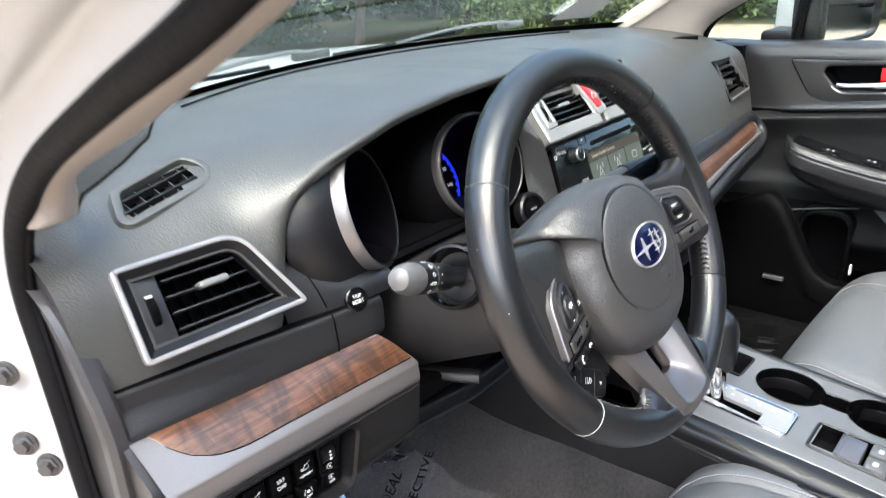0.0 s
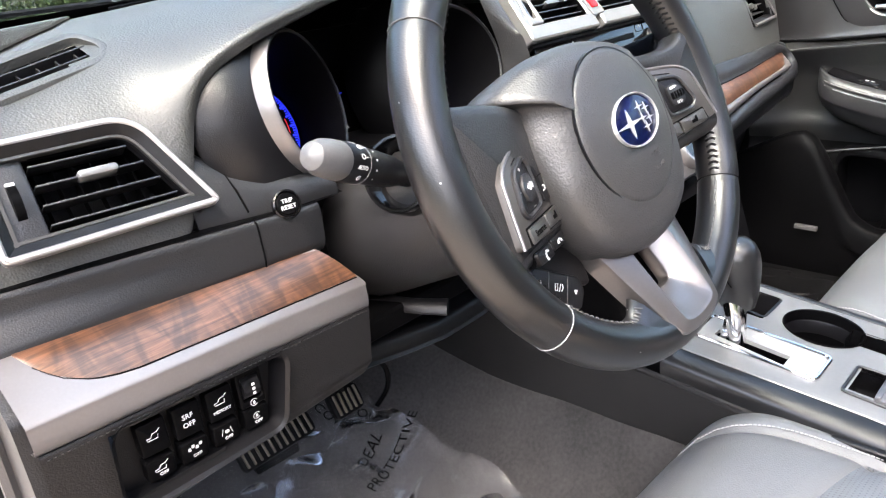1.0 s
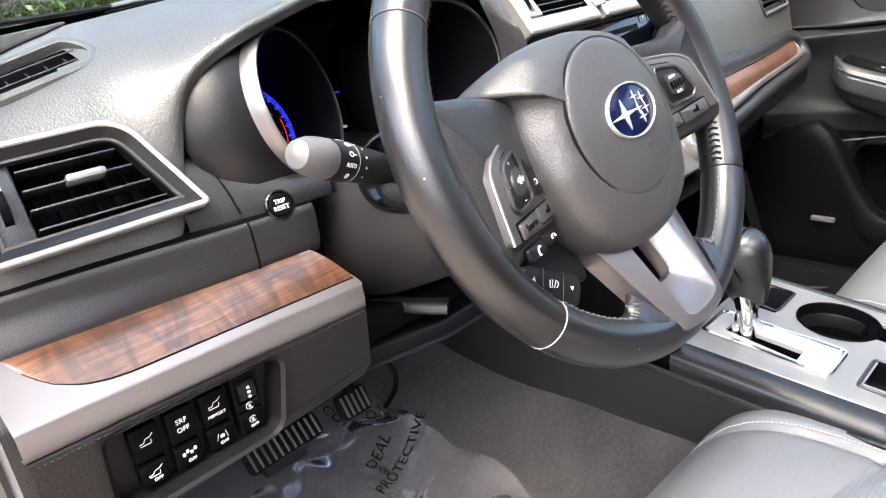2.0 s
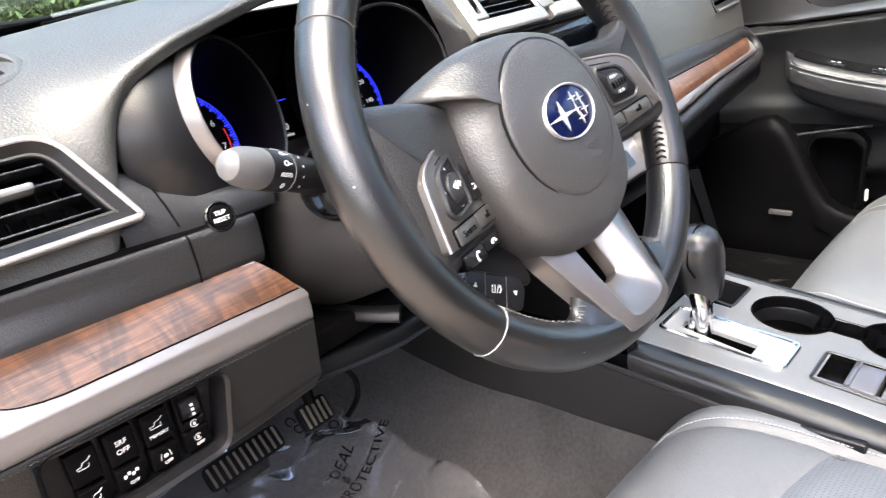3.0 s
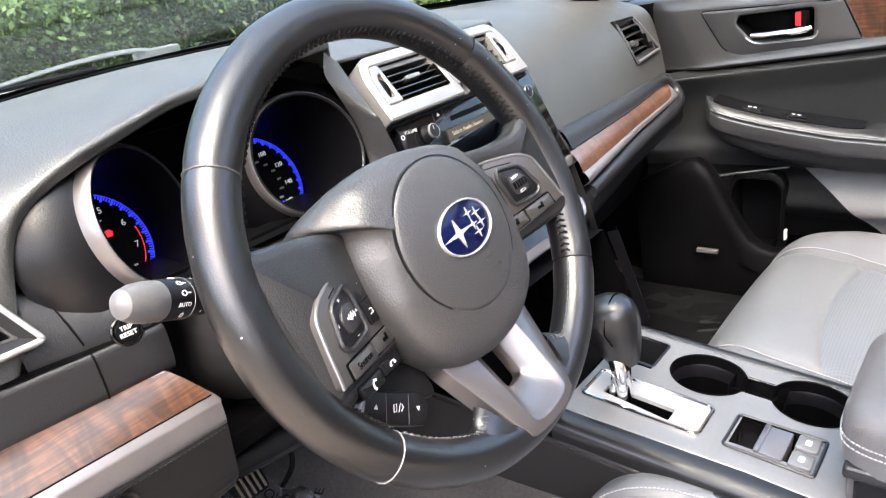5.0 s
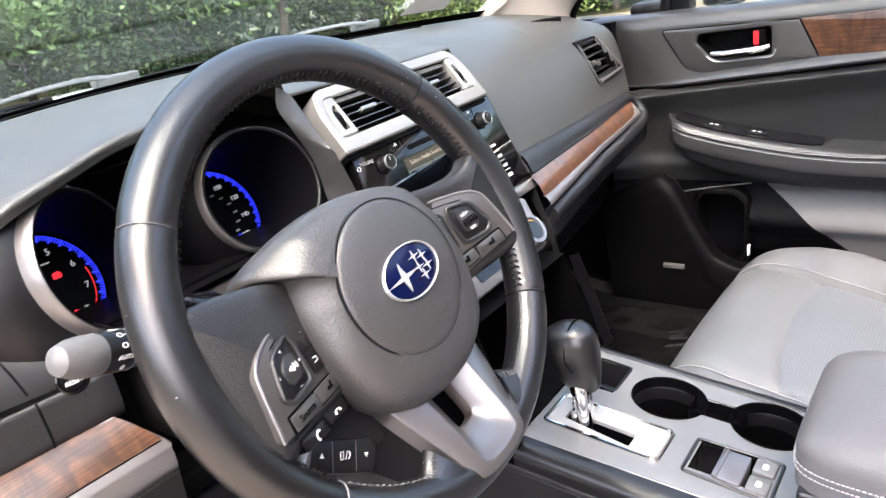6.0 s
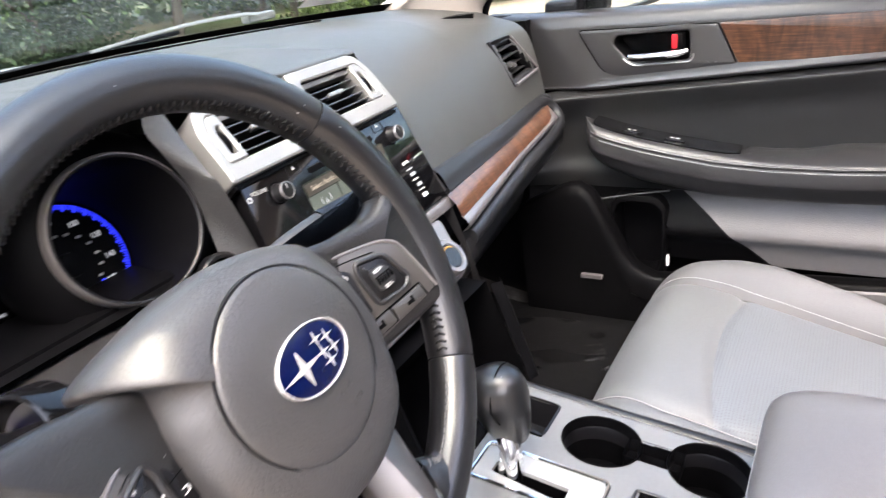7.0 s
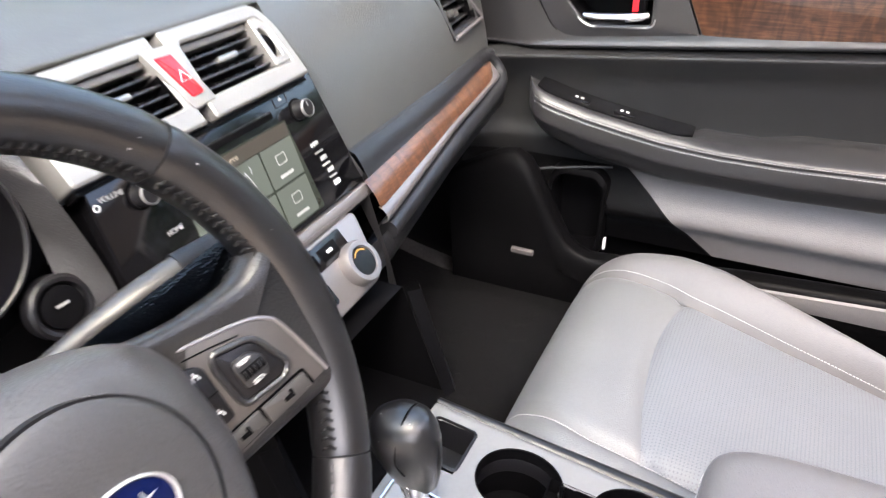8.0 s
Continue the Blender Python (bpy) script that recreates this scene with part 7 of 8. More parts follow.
def film(x0, x1, y0, y1, amp, label, seed, words, mat):
    """A crumpled clear sheet with printed words that follow its folds."""
    def height(x, y):
        u, v = (x - x0) / (x1 - x0), (y - y0) / (y1 - y0)
        a, b = abs(noise.noise((x * 6, y * 6, seed))), abs(noise.noise((x * 12 + y * 6, y * 13, seed + 3)))
        c = noise.noise((x * 26, y * 22 + x * 9, seed + 5))
        edge = max(0.0, u) ** 6 + max(0.0, v) ** 8
        return floor_z(x, y) + 0.012 + amp * (1.5 * a + 0.6 * b + 0.10 * c) + amp * edge * (0.9 + 0.9 * noise.noise((x * 16, y * 16, 1)))

    rows = []
    for j in range(120):
        row = []
        for i in range(120):
            u, v = i / 119, j / 119
            x, y = x0 + (x1 - x0) * u, y0 + (y1 - y0) * v
            x, y = x + 0.020 * noise.noise((y * 9, x * 5, seed)), y + 0.020 * noise.noise((x * 9, y * 5, seed + 7))
            row.append((x, y, height(x, y)))
        rows.append(row)
    sheet = thing("protective_film", label, "plastic film", (x0, y0, floor_z(x0, y0)))
    part("sheet", skin(rows), mat, sheet, "crumpled clear film")
    o = PLACES[sheet].translation
    for word, x, y, tz in words:
        ob = lettering(word, 0.021, Matrix.Translation((x, y, 0.5)) @ pose(0, 0, 0, 0, 0, tz), BLACK, sheet)
        for q in ob.data.vertices:
            q.co.z = height(q.co.x + o.x, q.co.y + o.y) + 0.0015 - o.z
    return sheet


film(-0.36, 0.085, 0.12, 0.535, 0.024, "crumpled clear protective film over the driver mat", 3,
     [("REMOVE", 0.052, 0.455, -78), ("COVER", 0.020, 0.470, -78), ("DEAL", 0.020, 0.395, 18), ("PROTECTIVE", 0.035, 0.362, 14), ("REMOVE", -0.16, 0.33, 100), ("PROTECTIVE", -0.20, 0.30, 100), ("COVER", -0.10, 0.26, 100)], film_material("clear_film", 1.34, 0.065))
film(0.56, 0.92, 0.04, 0.36, 0.004, "clear protective film over the passenger floor", 9, [("REMOVE", 0.74, 0.22, 20), ("COVER", 0.70, 0.17, 20), ("PROTECTIVE", 0.62, 0.27, 20)], film_material("thin_film", 1.16, 0.003))

# ---- body shell round the cabin ----
SEAL = spline([(-0.405, -0.55, 1.47), (-0.404, -0.25, 1.330), (-0.402, -0.040, 1.232), (-0.402, 0.092, 1.182), (-0.402, 0.215, 1.132), (-0.402, 0.283, 1.088), (-0.402, 0.320, 1.045), (-0.402, 0.337, 1.0), (-0.402, 0.333, 0.94), (-0.402, 0.330, 0.87), (-0.402, 0.328, 0.79), (-0.402, 0.31, 0.66), (-0.402, 0.28, 0.52), (-0.402, 0.20, 0.42), (-0.402, 0.05, 0.39), (-0.402, -0.9, 0.39)], 8)
seal = thing("door_seal", "black rubber weather seal round the door opening", "weather seal", (-0.4, 0.2, 0.4))
part("bulb", tube(SEAL, 0.0098, 14, flat=1.1), RUBBER, seal)
part("lip", tube([(p[0] + 0.003, p[1] - 0.008, p[2] - 0.002) for p in SEAL], 0.0035, 8), RUBBER, seal, "finely ribbed inner lip")


def body_row(i):
    """White sheet metal stepping outwards from the seal."""
    p = SEAL[i]
    d = SEAL[min(i + 1, len(SEAL) - 1)] - SEAL[max(i - 1, 0)]
    d = Vector(d).normalized()
    o = Vector((-1, 0, 0)).cross(d)
    o = -o if o.dot(Vector((0, 1, 0.4))) < 0 else o
    q = Vector(p)
    return [q + o * a + Vector((b, 0, 0)) for a, b in ((-0.004, 0.004), (0.014, -0.002), (0.030, -0.006), (0.036, -0.018), (0.040, -0.040), (0.052, -0.050), (0.060, -0.078), (0.085, -0.094), (0.16, -0.105))]


kick = spline([(0.318, 1.012), (0.289, 0.999), (0.268, 0.978), (0.250, 0.945), (0.236, 0.915), (0.232, 0.885), (0.235, 0.840), (0.242, 0.79), (0.25, 0.70), (0.26, 0.55), (0.25, 0.45)], 6)
single("kick_trim", rings([[(-0.399, p[0] + 0.030 * min(1, i / 8), p[1] - 0.004) for i, p in enumerate(kick)], [(-0.4035, p[0] + 0.022 * min(1, i / 8), p[1] - 0.002) for i, p in enumerate(kick)], [(-0.4045, p[0] + 0.006, p[1]) for p in kick], [(-0.400, p[0] - 0.001, p[1]) for p in kick], [(-0.390, p[0], p[1]) for p in kick]], False), PANEL_TRIM, "smooth grey trim strip beside the dashboard end", "trim strip")


wb = thing("parked_car", "white parked car with its driver door open", "car", (-0.45, 0.4, 0.5))
part("door_aperture", skin([body_row(i) for i in range(len(SEAL) - 10)]), PAINT, wb, "white painted pillar and door jamb", angle=60)
for bx, by, bz in ((-0.428, 0.361, 0.933), (-0.433, 0.348, 0.869), (-0.422, 0.341, 0.842)):
    B = basis((bx - 0.002, by - 0.002, bz), (0.6, -0.8, 0), (0, 0, 1))
    bolt = part("hinge_bolt", turned([(0.0095, 0.0), (0.0095, 0.002), (0.007, 0.003), (0.0068, 0.008), (0.0, 0.0085)], 6, B), STEEL, wb, "dull hinge bolt")
    part("washer", turned([(0.012, -0.002), (0.012, 0.0005), (0.0, 0.001)], 20, B), STEEL, bolt)
part("bonnet", skin([[(x, y, 1.086 - 0.05 * ((x - MID) / 0.8) ** 2 - 0.02 * max(0, 0.95 - y) / 0.15 - 0.09 * max(0, y - 0.95) ** 1.3) for x in np.linspace(-0.50, 1.15, 40)] for y in np.linspace(0.80, 1.85, 26)]), PAINT, wb, "white bonnet beyond the glass")
# Roof out of view; its opening is added to brighten the cabin from above.
for nm, mt, z0, z1 in (("roof", PAINT, 1.47, 1.50), ("headliner", CREAM, 1.45, 1.468)):
    part(nm, frame_ring(rect(1.37, 1.98, 0.08, MID, -1.21, 5), rect(0.82, 0.44, 0.05, MID, -0.62, 5), z0, z1, 0.004), mt, wb, "pale headliner round an opening added to let in light" if nm == "headliner" else "white roof with an opening added to let in light")
for x, y0 in ((-0.382, 0.42), (1.07, 0.29)):
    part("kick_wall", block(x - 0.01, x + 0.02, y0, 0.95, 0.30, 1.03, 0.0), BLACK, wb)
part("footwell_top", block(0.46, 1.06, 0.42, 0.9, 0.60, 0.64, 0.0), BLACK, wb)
for x in (-0.425, 1.075):
    part("rear_side", block(x - 0.012, x + 0.012, -2.3, -0.95, 0.36, 1.02, 0.008), PAINT, wb, "white rear side panel")
    part("centre_pillar", block(x - 0.012, x + 0.012, -1.02, -0.93, 1.0, 1.475, 0.008), PAINT, wb)
    part("rear_pillar", block(x - 0.012, x + 0.012, -2.3, -2.02, 1.0, 1.475, 0.008), PAINT, wb)
    part("roof_rail", block(x - 0.012, x + 0.012, -2.3, -0.22, 1.455, 1.49, 0.008), PAINT, wb)
for x in (-0.50, 1.15):
    part("front_wing", skin([[(x, y, 1.086 - 0.05 * ((x - MID) / 0.8) ** 2 - 0.02 * max(0, 0.95 - y) / 0.15 - 0.09 * max(0, y - 0.95) ** 1.3), (x + (0.04 if x > 0 else -0.04), y, 0.90), (x + (0.04 if x > 0 else -0.04), y, 0.62), (x, y, 0.36)] for y in np.linspace(0.62, 1.85, 14)]), PAINT, wb, "white front wing")
part("front_end", skin([[(-0.50, 1.85, z), (MID, 1.93, z), (1.15, 1.85, z)] for z in (0.36, 0.7, 0.98)]), PAINT, wb, "white nose panel")
part("rear_wall", block(-0.40, 1.05, -2.3, -2.2, 0.4, 1.47, 0.0), PLASTIC_DARK, wb)
part("cowl", skin([[(x, 0.715 - 0.22 * ((x - MID) / 0.725) ** 2, 1.088 - 0.022 * ((x - MID) / 0.725) ** 2), (x, 0.80 - 0.22 * ((x - MID) / 0.725) ** 2, 1.082 - 0.03 * ((x - MID) / 0.725) ** 2)] for x in np.linspace(-0.42, 1.07, 30)]), BLACK, wb, "black wiper cowl")

for s in (-1, 1):
    tr = thing("pillar_trim", "cream fabric-grained windscreen pillar trim", "pillar trim", (MID + s * 0.69, 0.3, 1.05), "pillar trims")
    rows = []
    if s < 0:
        edge, lip = [(-0.056, 1.233), (-0.043, 1.229), (0.083, 1.175), (0.211, 1.125), (0.260, 1.099), (0.276, 1.076)], [(-0.030, 1.227), (-0.021, 1.223), (0.129, 1.160), (0.259, 1.111), (0.276, 1.090), (0.284, 1.076)]
        edge, lip = [(-0.45, edge[0][1] + (edge[0][0] + 0.45) * 0.44)] + edge, [(-0.47, lip[0][1] + (lip[0][0] + 0.47) * 0.44)] + lip
        for (ye, ze), (yi, zi) in zip(spline(edge, 6), spline(lip, 6)):
            rows.append([(-0.404, ye + 0.012, ze - 0.002), (-0.397, ye, ze), (-0.390, ye - 0.007, ze + 0.001), (-0.378, (ye + yi) / 2 - 0.012, (ze + zi) / 2 + 0.002), (-0.366, yi - 0.004, zi), (-0.362, yi + 0.004, zi + 0.001), (-0.364, yi + 0.05, zi + 0.01), (-0.39, yi + 0.09, zi + 0.014)])
        tip = rows[-1]
        rows.append([(x, y + 0.004, z - 0.004) for x, y, z in tip])
        rows.append([(x, y + 0.03, z - 0.012) for x, y, z in tip])
    else:
        back = spline([(0.385, 1.030), (0.378, 1.047), (0.3726, 1.064), (0.3455, 1.090), (0.283, 1.1257), (0.12, 1.205), (-0.10, 1.32), (-0.35, 1.45)], 5)
        fore = spline([(0.545, 1.050), (0.530, 1.071), (0.490, 1.092), (0.455, 1.113), (0.415, 1.1354), (0.27, 1.22), (0.02, 1.345), (-0.25, 1.468)], 5)
        for (yr, zr), (yf, zf) in zip(back, fore):
            d = -0.10 * (zr - 1.03)
            rows.append([(x + d, y, z) for x, y, z in ((1.062, yr + 0.012, zr + 0.004), (1.054, yr, zr), (1.040, yr - 0.002, zr - 0.001), (1.010, yr * 0.62 + yf * 0.38 - 0.018, zr * 0.62 + zf * 0.38 - 0.004), (0.980, yf - 0.014, zf - 0.002), (0.970, yf, zf), (0.974, yf + 0.03, zf + 0.004), (1.0, yf + 0.06, zf + 0.008))])
    part("cover", skin([spline(r, 4) for r in rows]), CREAM, tr)


def glass_pt(x, t):
    u = (x - MID) / 0.725
    yb, zb = 0.735 - 0.22 * u * u, 1.088 - 0.018 * u * u
    yt, zt = -0.20 - 0.03 * u * u, 1.47 - 0.015 * u * u
    w = 0.94 - 0.10 * t
    return Vector((MID + (x - MID) * (1.0 - 0.07 * t), yb + (yt - yb) * t, zb + (zt - zb) * t + 0.035 * math.sin(math.pi * t)))


ws = thing("windscreen", "clear windscreen with a black edge band", "windscreen", (MID, 0.7, 1.09))
bm = skin([[glass_pt(x, t) for x in np.linspace(-0.38, 1.03, 40)] for t in np.linspace(0, 1, 24)])
bmesh.ops.solidify(bm, geom=bm.faces[:], thickness=0.004)
gp = part("pane", bm, GLASS, ws, "clear laminated glass")
gp.visible_shadow = False
part("edge_band", skin([[glass_pt(x, t) + Vector((0, -0.002, -0.004)) for x in np.linspace(-0.38, 1.03, 40)] for t in (-0.01, 0.042)]), BLACK, ws, "black printed edge band")
lab = part("sticker", skin([[glass_pt(x, t) + Vector((0, -0.004, -0.005)) for x in np.linspace(0.765, 0.86, 6)] for t in np.linspace(0.075, 0.16, 5)]), WHITE, ws, "white paper sticker")

# windscreen wipers
def wiper(px, py, pz, ex, ey, ez):
    w = thing("windscreen_wiper", "grey windscreen wiper arm parked at the glass", "wiper", (px, py, pz), "wipers")
    part("arm", tube(spline([(px, py, pz), (px - 0.05, py - 0.01, pz + 0.012), ((px + ex) / 2, (py + ey) / 2, (pz + ez) / 2 + 0.012), (ex, ey, ez)], 6), lambda t: 0.006 - 0.003 * t, 8, flat=0.5), WIPER, w)
    part("cover", block(px - 0.045, px + 0.03, py - 0.01, py + 0.012, pz - 0.006, pz + 0.010, 0.005), WIPER, w, "light grey pivot cover")
    part("blade", tube([(ex - 0.15, ey + 0.012, ez - 0.004), (ex + 0.18, ey + 0.008, ez)], 0.004, 6), RUBBER, w)


wiper(0.27, 0.765, 1.105, -0.05, 0.70, 1.105)
wiper(0.83, 0.735, 1.10, 0.45, 0.735, 1.105)

# ---- passenger side window and mirror ----
win = thing("side_window", "clear passenger side window glass", "car window", (1.12, -0.2, 1.05))
sg_ = part("pane", block(1.125, 1.129, -0.9, 0.40, 1.0, 1.46, 0.0), GLASS, win)
sg_.visible_shadow = False
part("belt_seal", block(1.112, 1.135, -0.9, 0.41, 1.028, 1.036, 0.004), RUBBER, win, "black belt seal")
part("corner_post", tube(spline([(1.076, 0.388, 1.025), (1.072, 0.378, 1.062), (1.068, 0.348, 1.096), (1.064, 0.283, 1.135), (1.05, 0.12, 1.217), (1.03, -0.10, 1.333), (1.0, -0.38, 1.46)], 4), 0.010, 8), RUBBER, win)
part("quarter_post", tube([(1.12, 0.205, 1.025), (1.119, 0.190, 1.115), (1.10, 0.165, 1.20)], 0.0095, 10), RUBBER, win, "black upright between the window panes")
mir = thing("door_mirror", "white door mirror on a black foot", "door mirror", (1.16, 0.2, 1.03))
part("foot", block(1.115, 1.25, 0.20, 0.275, 1.026, 1.056, 0.012, 4), PLASTIC_DARK, mir, "black mirror foot")
MH = basis((1.28, 0.154, 1.088), (0.93, -0.36, 0), (0, 0.0, 1))
mo = rounded([(-0.105, -0.075), (0.10, -0.07), (0.115, 0.075), (-0.10, 0.08)], 0.035, 6)
part("housing", rings([[(x, y, 0.012) for x, y in inset(mo, 0.004)], [(x, y, 0.018) for x, y in mo], [(x, y, -0.03) for x, y in inset(mo, -0.004)], [(x, y, -0.075) for x, y in inset(mo, 0.004)], [(x, y, -0.115) for x, y in inset(mo, 0.03)]], True, (False, True), MH), PAINT, mir, "white housing")
part("bezel", frame_ring(inset(mo, -0.001), inset(mo, 0.007), 0.010, 0.0205, 0.001, MH), PLASTIC_DARK, mir, "dark rim round the glass")
part("inner_cover", block(1.148, 1.190, 0.160, 0.222, 1.028, 1.175, 0.010, 4), BLACK, mir, "black inner cover of the mirror")
part("glass", prism(inset(mo, 0.006), 0.004, 0.0125, 0.0, MH), MIRROR, mir, "mirror glass")
# ---- outside ----
CM = pose(8.0, -10.2, 0.0, 0, 0, 203)
sv = thing("estate_car", "dark grey estate car parked on the gravel", "car", CM.translation)
side = Matrix(((0, 0, 1, 0), (1, 0, 0, 0), (0, 1, 0, 0), (0, 0, 0, 1)))
part("body", prism(rounded([(-2.2, 0.32), (2.15, 0.30), (2.25, 0.62), (2.10, 0.84), (1.15, 1.0), (-2.15, 1.02), (-2.28, 0.7)], 0.12), -0.88, 0.88, 0.09, CM @ side), DARK_PAINT, sv)
part("cabin", prism(rounded([(-2.05, 0.98), (1.0, 0.98), (0.35, 1.50), (-0.2, 1.60), (-1.75, 1.60)], 0.12), -0.76, 0.76, 0.10, CM @ side), DARK_PAINT, sv)
part("side_glass", prism(rounded([(-1.75, 1.06), (0.78, 1.06), (0.28, 1.44), (-1.6, 1.48)], 0.06), -0.775, 0.775, 0.01, CM @ side), GLOSS, sv, "dark side glass")
part("windscreen_glass", skin([[(x, 0.99 - 0.6 * t, 1.02 + 0.46 * t) for x in (-0.66, 0.66)] for t in (0.0, 1.0)], M=CM), GLOSS, sv)
part("rear_glass", block(-0.62, 0.62, -2.085, -2.03, 1.10, 1.45, 0.03, 3, CM), GLOSS, sv)
part("bumper", block(-0.86, 0.86, -2.36, -2.15, 0.36, 0.62, 0.06, 4, CM), PLASTIC, sv, "grey rear bumper")
part("bumper", block(-0.86, 0.86, 2.12, 2.34, 0.30, 0.56, 0.06, 4, CM), PLASTIC, sv, "grey front bumper")
part("number_plate", block(-0.26, 0.26, -2.31, -2.27, 0.72, 0.83, 0.004, 2, CM), WHITE, sv, "pale blank plate")
for sx in (-1, 1):
    part("tail_lamp", block(sx * 0.72 - 0.10, sx * 0.72 + 0.10, -2.30, -2.20, 0.80, 0.98, 0.03, 3, CM), RED, sv)
    part("headlamp", block(sx * 0.66 - 0.16, sx * 0.66 + 0.16, 2.10, 2.22, 0.66, 0.80, 0.03, 3, CM), CHROME, sv)
    for wy in (-1.35, 1.38):
        wh = part("wheel", turned([(0.20, -0.10), (0.32, -0.10), (0.335, -0.06), (0.335, 0.06), (0.32, 0.10), (0.20, 0.10)], 28, CM @ Matrix.Translation((sx * 0.80, wy, 0.338)) @ pose(0, 0, 0, 0, 90, 0)), RUBBER, sv)
        part("rim", turned([(0.20, 0.085), (0.17, 0.07), (0.05, 0.06), (0.0, 0.062)], 24, CM @ Matrix.Translation((sx * 0.80, wy, 0.338)) @ pose(0, 0, 0, 0, 90 * sx, 0)), SILVER_DARK, wh)


def grass_material():
    m, n, l, b = material("grass_ground")
    tc = n.new("ShaderNodeTexCoord")
    a = n.new("ShaderNodeTexNoise")
    a.inputs["Scale"].default_value, a.inputs["Detail"].default_value = 0.35, 8
    l.new(tc.outputs["Object"], a.inputs["Vector"])
    r = n.new("ShaderNodeValToRGB")
    e = r.color_ramp.elements
    e[0].position, e[0].color = 0.4, (0.05, 0.08, 0.022, 1)
    e[1].position, e[1].color = 0.62, (0.13, 0.115, 0.065, 1)
    l.new(a.outputs["Fac"], r.inputs["Fac"])
    l.new(r.outputs["Color"], b.inputs["Base Color"])
    b.inputs["Roughness"].default_value = 0.95
    return m


single("ground", skin([[(x, y, 0.0) for x in np.linspace(-400, 400, 9)] for y in np.linspace(-400, 400, 9)]), grass_material(), "patchy grass and pale dirt", "ground", kind="structure")
GRAVEL = surface("gravel", (0.30, 0.25, 0.195), 0.95, grain=0.8, grain_size=0.03, vary=0.3, kind="noise")
single("gravel_drive", skin([[(x, y, 0.004) for x in np.linspace(-7.0, 11.9, 5)] for y in np.linspace(-14, 6.5, 5)]), GRAVEL, "pale gravel drive beside the car", "drive", kind="structure")


def leaf_material(name, c):
    m, n, l, b = material(name)
    g = n.new("ShaderNodeNewGeometry")
    r = n.new("ShaderNodeValToRGB")
    e = r.color_ramp.elements
    e[0].color = (c[0] * 0.8, c[1] * 0.8, c[2] * 0.8, 1)
    e[1].color = (c[0] * 1.35, c[1] * 1.3, c[2] * 1.25, 1)
    l.new(g.outputs["Random Per Island"], r.inputs["Fac"])
    l.new(r.outputs["Color"], b.inputs["Base Color"])
    b.inputs["Roughness"].default_value = 0.55
    b.inputs["Transmission Weight"].default_value = 0.0
    b.inputs["Subsurface Weight"].default_value = 0.0
    return m


LEAF = [leaf_material("leaf_a", (0.06, 0.115, 0.03)), leaf_material("leaf_b", (0.085, 0.13, 0.032)), leaf_material("leaf_c", (0.045, 0.09, 0.035))]
BARK = surface("bark", (0.10, 0.08, 0.062), 0.9, grain=1.0, grain_size=0.03, vary=0.4, kind="noise")


def tree(seed, h, w, low, leaves, label):
    """A tapered trunk with limbs, and a crown of small leaves gathered in clumps."""
    rg = np.random.default_rng(seed)
    t = thing("tree", label, "tree", (0, 0, 0), "trees before the car")
    trunk = tube(spline([(0, 0, -0.1), (rg.normal(0, 0.1), rg.normal(0, 0.1), h * 0.35), (rg.normal(0, 0.2), rg.normal(0, 0.2), h * 0.9)], 5), lambda s: 0.16 * (1 - 0.85 * s) * h / 8, 8)
    tips = []
    for k in range(9):
        a, z = rg.uniform(0, 6.28), h * rg.uniform(max(low, 0.2), 0.85)
        d = w * rg.uniform(0.5, 0.95)
        tip = Vector((d * math.cos(a), d * math.sin(a), z + rg.uniform(0.1, 0.9)))
        tube([(0, 0, z - 0.2), tip * 0.5 + Vector((0, 0, z * 0.5)), tip], lambda s: 0.05 * (1 - 0.8 * s), 5, bm=trunk)
        tips.append(tip)
    part("trunk", trunk, BARK, t, "bare brown trunk and limbs")
    clumps = [np.array(p) for p in tips] + [np.array([rg.normal(0, w * 0.5), rg.normal(0, w * 0.5), h * rg.uniform(low, 1.0)]) for _ in range(26)]
    cen = np.array([clumps[i] for i in rg.integers(0, len(clumps), leaves)])
    pos = cen + rg.normal(0, 1, (leaves, 3)) * np.array([0.42, 0.42, 0.30]) * (w / 2.2)
    pos[:, 2] = np.maximum(pos[:, 2], 0.15)
    u = rg.normal(0, 1, (leaves, 3))
    u /= np.linalg.norm(u, axis=1)[:, None]
    v = np.cross(u, rg.normal(0, 1, (leaves, 3)))
    v /= np.linalg.norm(v, axis=1)[:, None]
    s = rg.uniform(0.03, 0.065, leaves)[:, None]
    quad = np.stack([pos - u * s, pos + v * s * 0.5, pos + u * s, pos - v * s * 0.5], 1).reshape(-1, 3)
    me = bpy.data.meshes.new("crown")
    me.from_pydata(quad.tolist(), [], [tuple(range(4 * i, 4 * i + 4)) for i in range(leaves)])
    me.materials.append(LEAF[seed % 3])
    ob = new("crown", me)
    ob.parent = t
    tagged(ob, "loose leafy crown", kind="stuff")
    return t


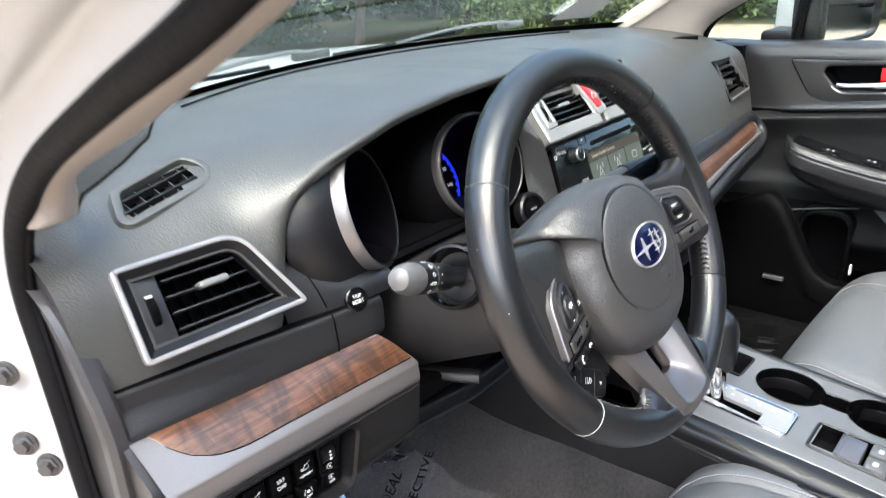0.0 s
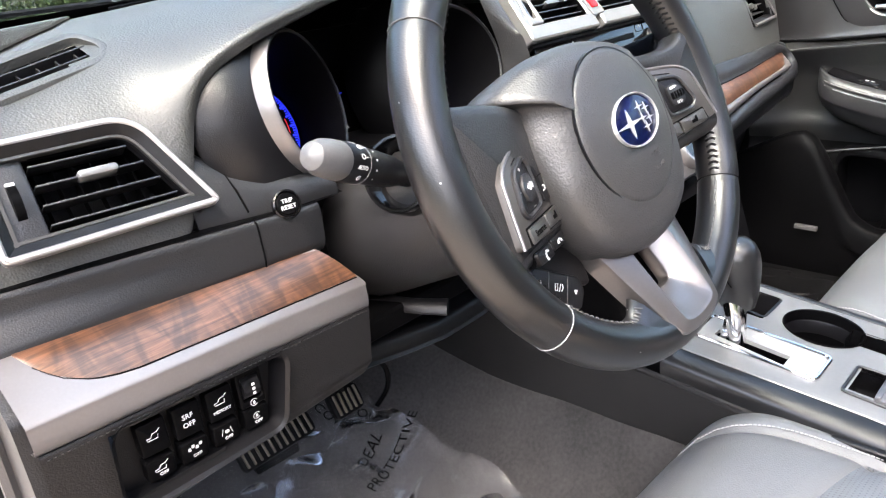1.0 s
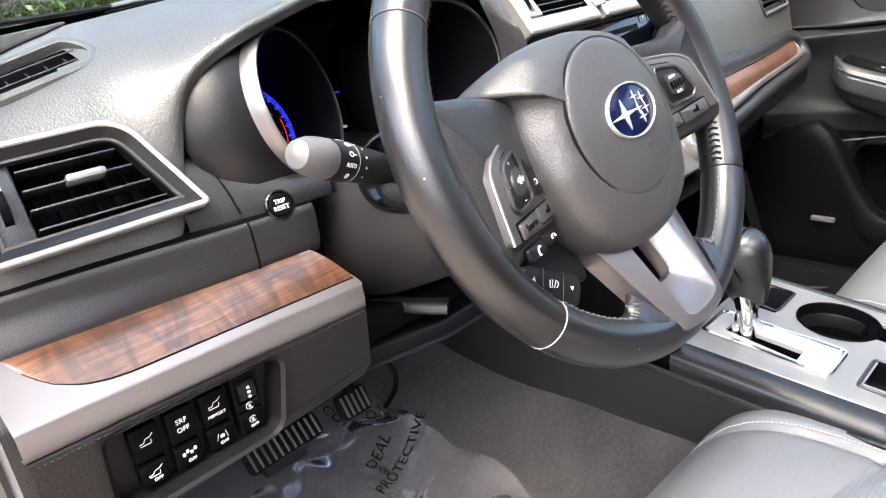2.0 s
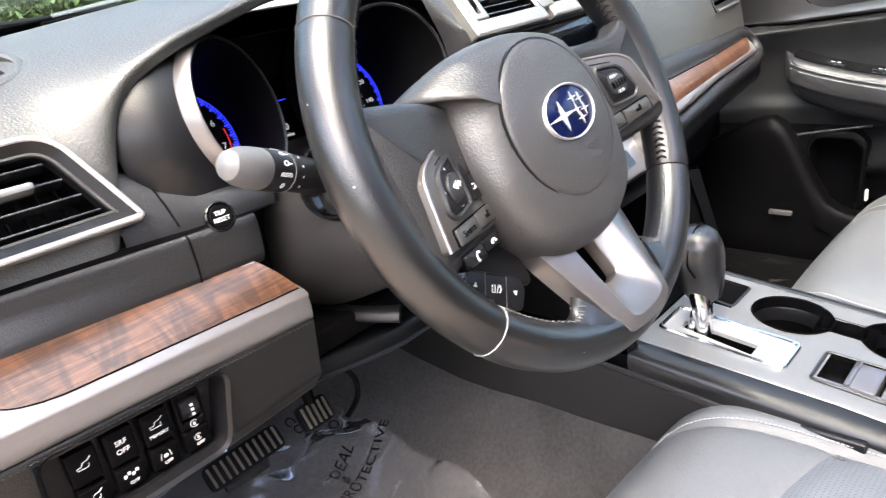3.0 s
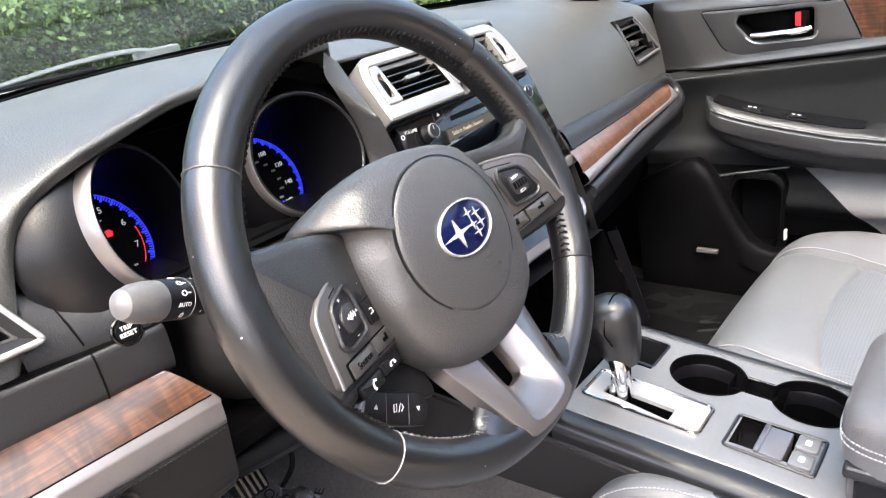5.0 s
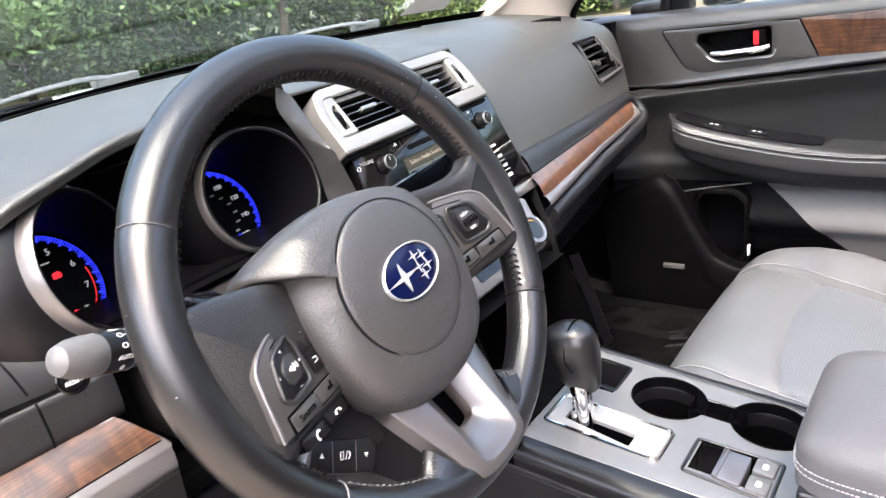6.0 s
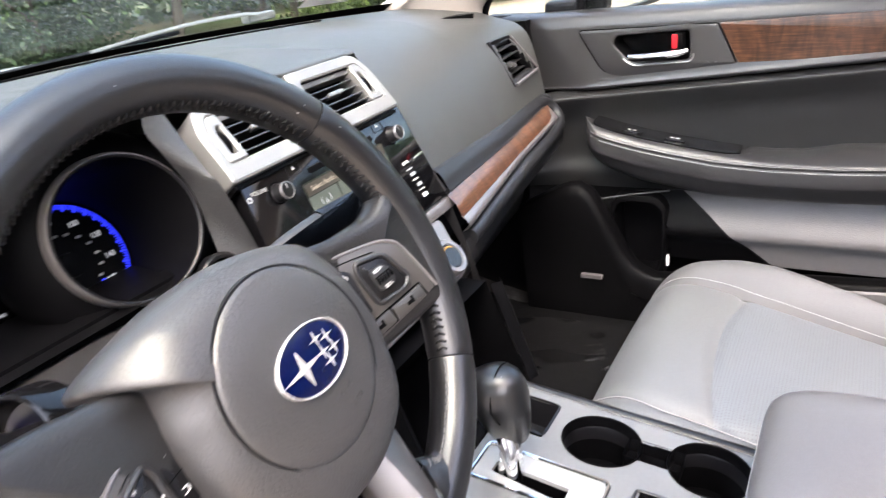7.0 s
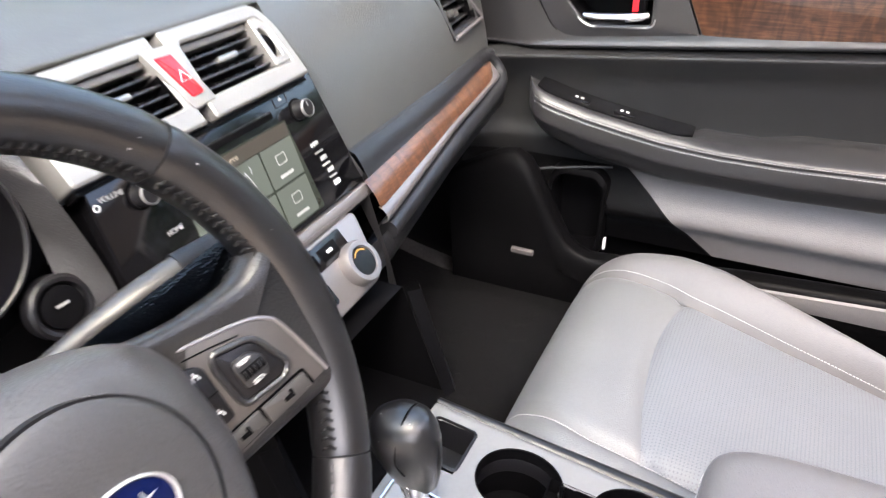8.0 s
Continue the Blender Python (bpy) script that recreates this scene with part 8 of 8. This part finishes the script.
kinds = [tree(1, 4.4, 2.2, 0.12, 26000, "leafy green tree beyond the bonnet"), tree(2, 3.4, 1.9, 0.05, 24000, "bushy green tree beyond the bonnet"), tree(3, 5.2, 2.5, 0.18, 28000, "tall green tree beyond the bonnet")]
rg = np.random.default_rng(5)
spots = []
for k in range(15):
    a = radians(-62 + k * 9.2)
    d = rg.uniform(10.5, 14.0)
    spots.append((MID + d * math.sin(a) * 1.1, 0.8 + d * math.cos(a)))
for k in range(12):
    a = radians(-66 + k * 12)
    d = rg.uniform(15, 19)
    spots.append((d * math.sin(a) * 1.2, d * math.cos(a)))
spots += [(12.6, 5.4), (13.2, 3.0), (13.6, 0.4), (14.2, -2.6), (14.0, 7.6)]
for k, (x, y) in enumerate(spots):
    M = Matrix.Translation((x, y, 0)) @ pose(0, 0, 0, 0, 0, float(rg.uniform(0, 360)))
    if k < 3:
        kinds[k].matrix_world = M
    else:
        copy_thing(kinds[k % 3], M)


def woods(count):
    """A belt of leafy woods all round the clearing; its unseen rear part is added for shade."""
    r = np.random.default_rng(11)
    a = r.uniform(radians(-180), radians(180), count)
    # Behind the car the belt stands nearer and taller to hold back skylight.
    d = r.uniform(20, 27, count) - 6.0 * np.clip((np.abs(a) - 1.9) / 0.6, 0, 1)
    z = r.uniform(0, 1, count) ** 0.8 * (5.2 + 2.0 * np.clip((np.abs(a) - 1.9) / 0.6, 0, 1) + 0.9 * np.sin(a * 9) + 0.6 * np.sin(a * 23))
    pos = np.stack([d * np.sin(a), d * np.cos(a), z], 1)
    u = r.normal(0, 1, (count, 3))
    u /= np.linalg.norm(u, axis=1)[:, None]
    v = np.cross(u, r.normal(0, 1, (count, 3)))
    v /= np.linalg.norm(v, axis=1)[:, None]
    s = r.uniform(0.10, 0.22, count)[:, None]
    quad = np.stack([pos - u * s, pos + v * s * 0.6, pos + u * s, pos - v * s * 0.6], 1).reshape(-1, 3)
    me = bpy.data.meshes.new("woods")
    me.from_pydata(quad.tolist(), [], [tuple(range(4 * i, 4 * i + 4)) for i in range(count)])
    me.materials.append(LEAF[2])
    return tagged(new("woods", me), "dense green woods behind the trees, carried on unseen behind the car for shade", "woods", kind="stuff")


woods(150000)
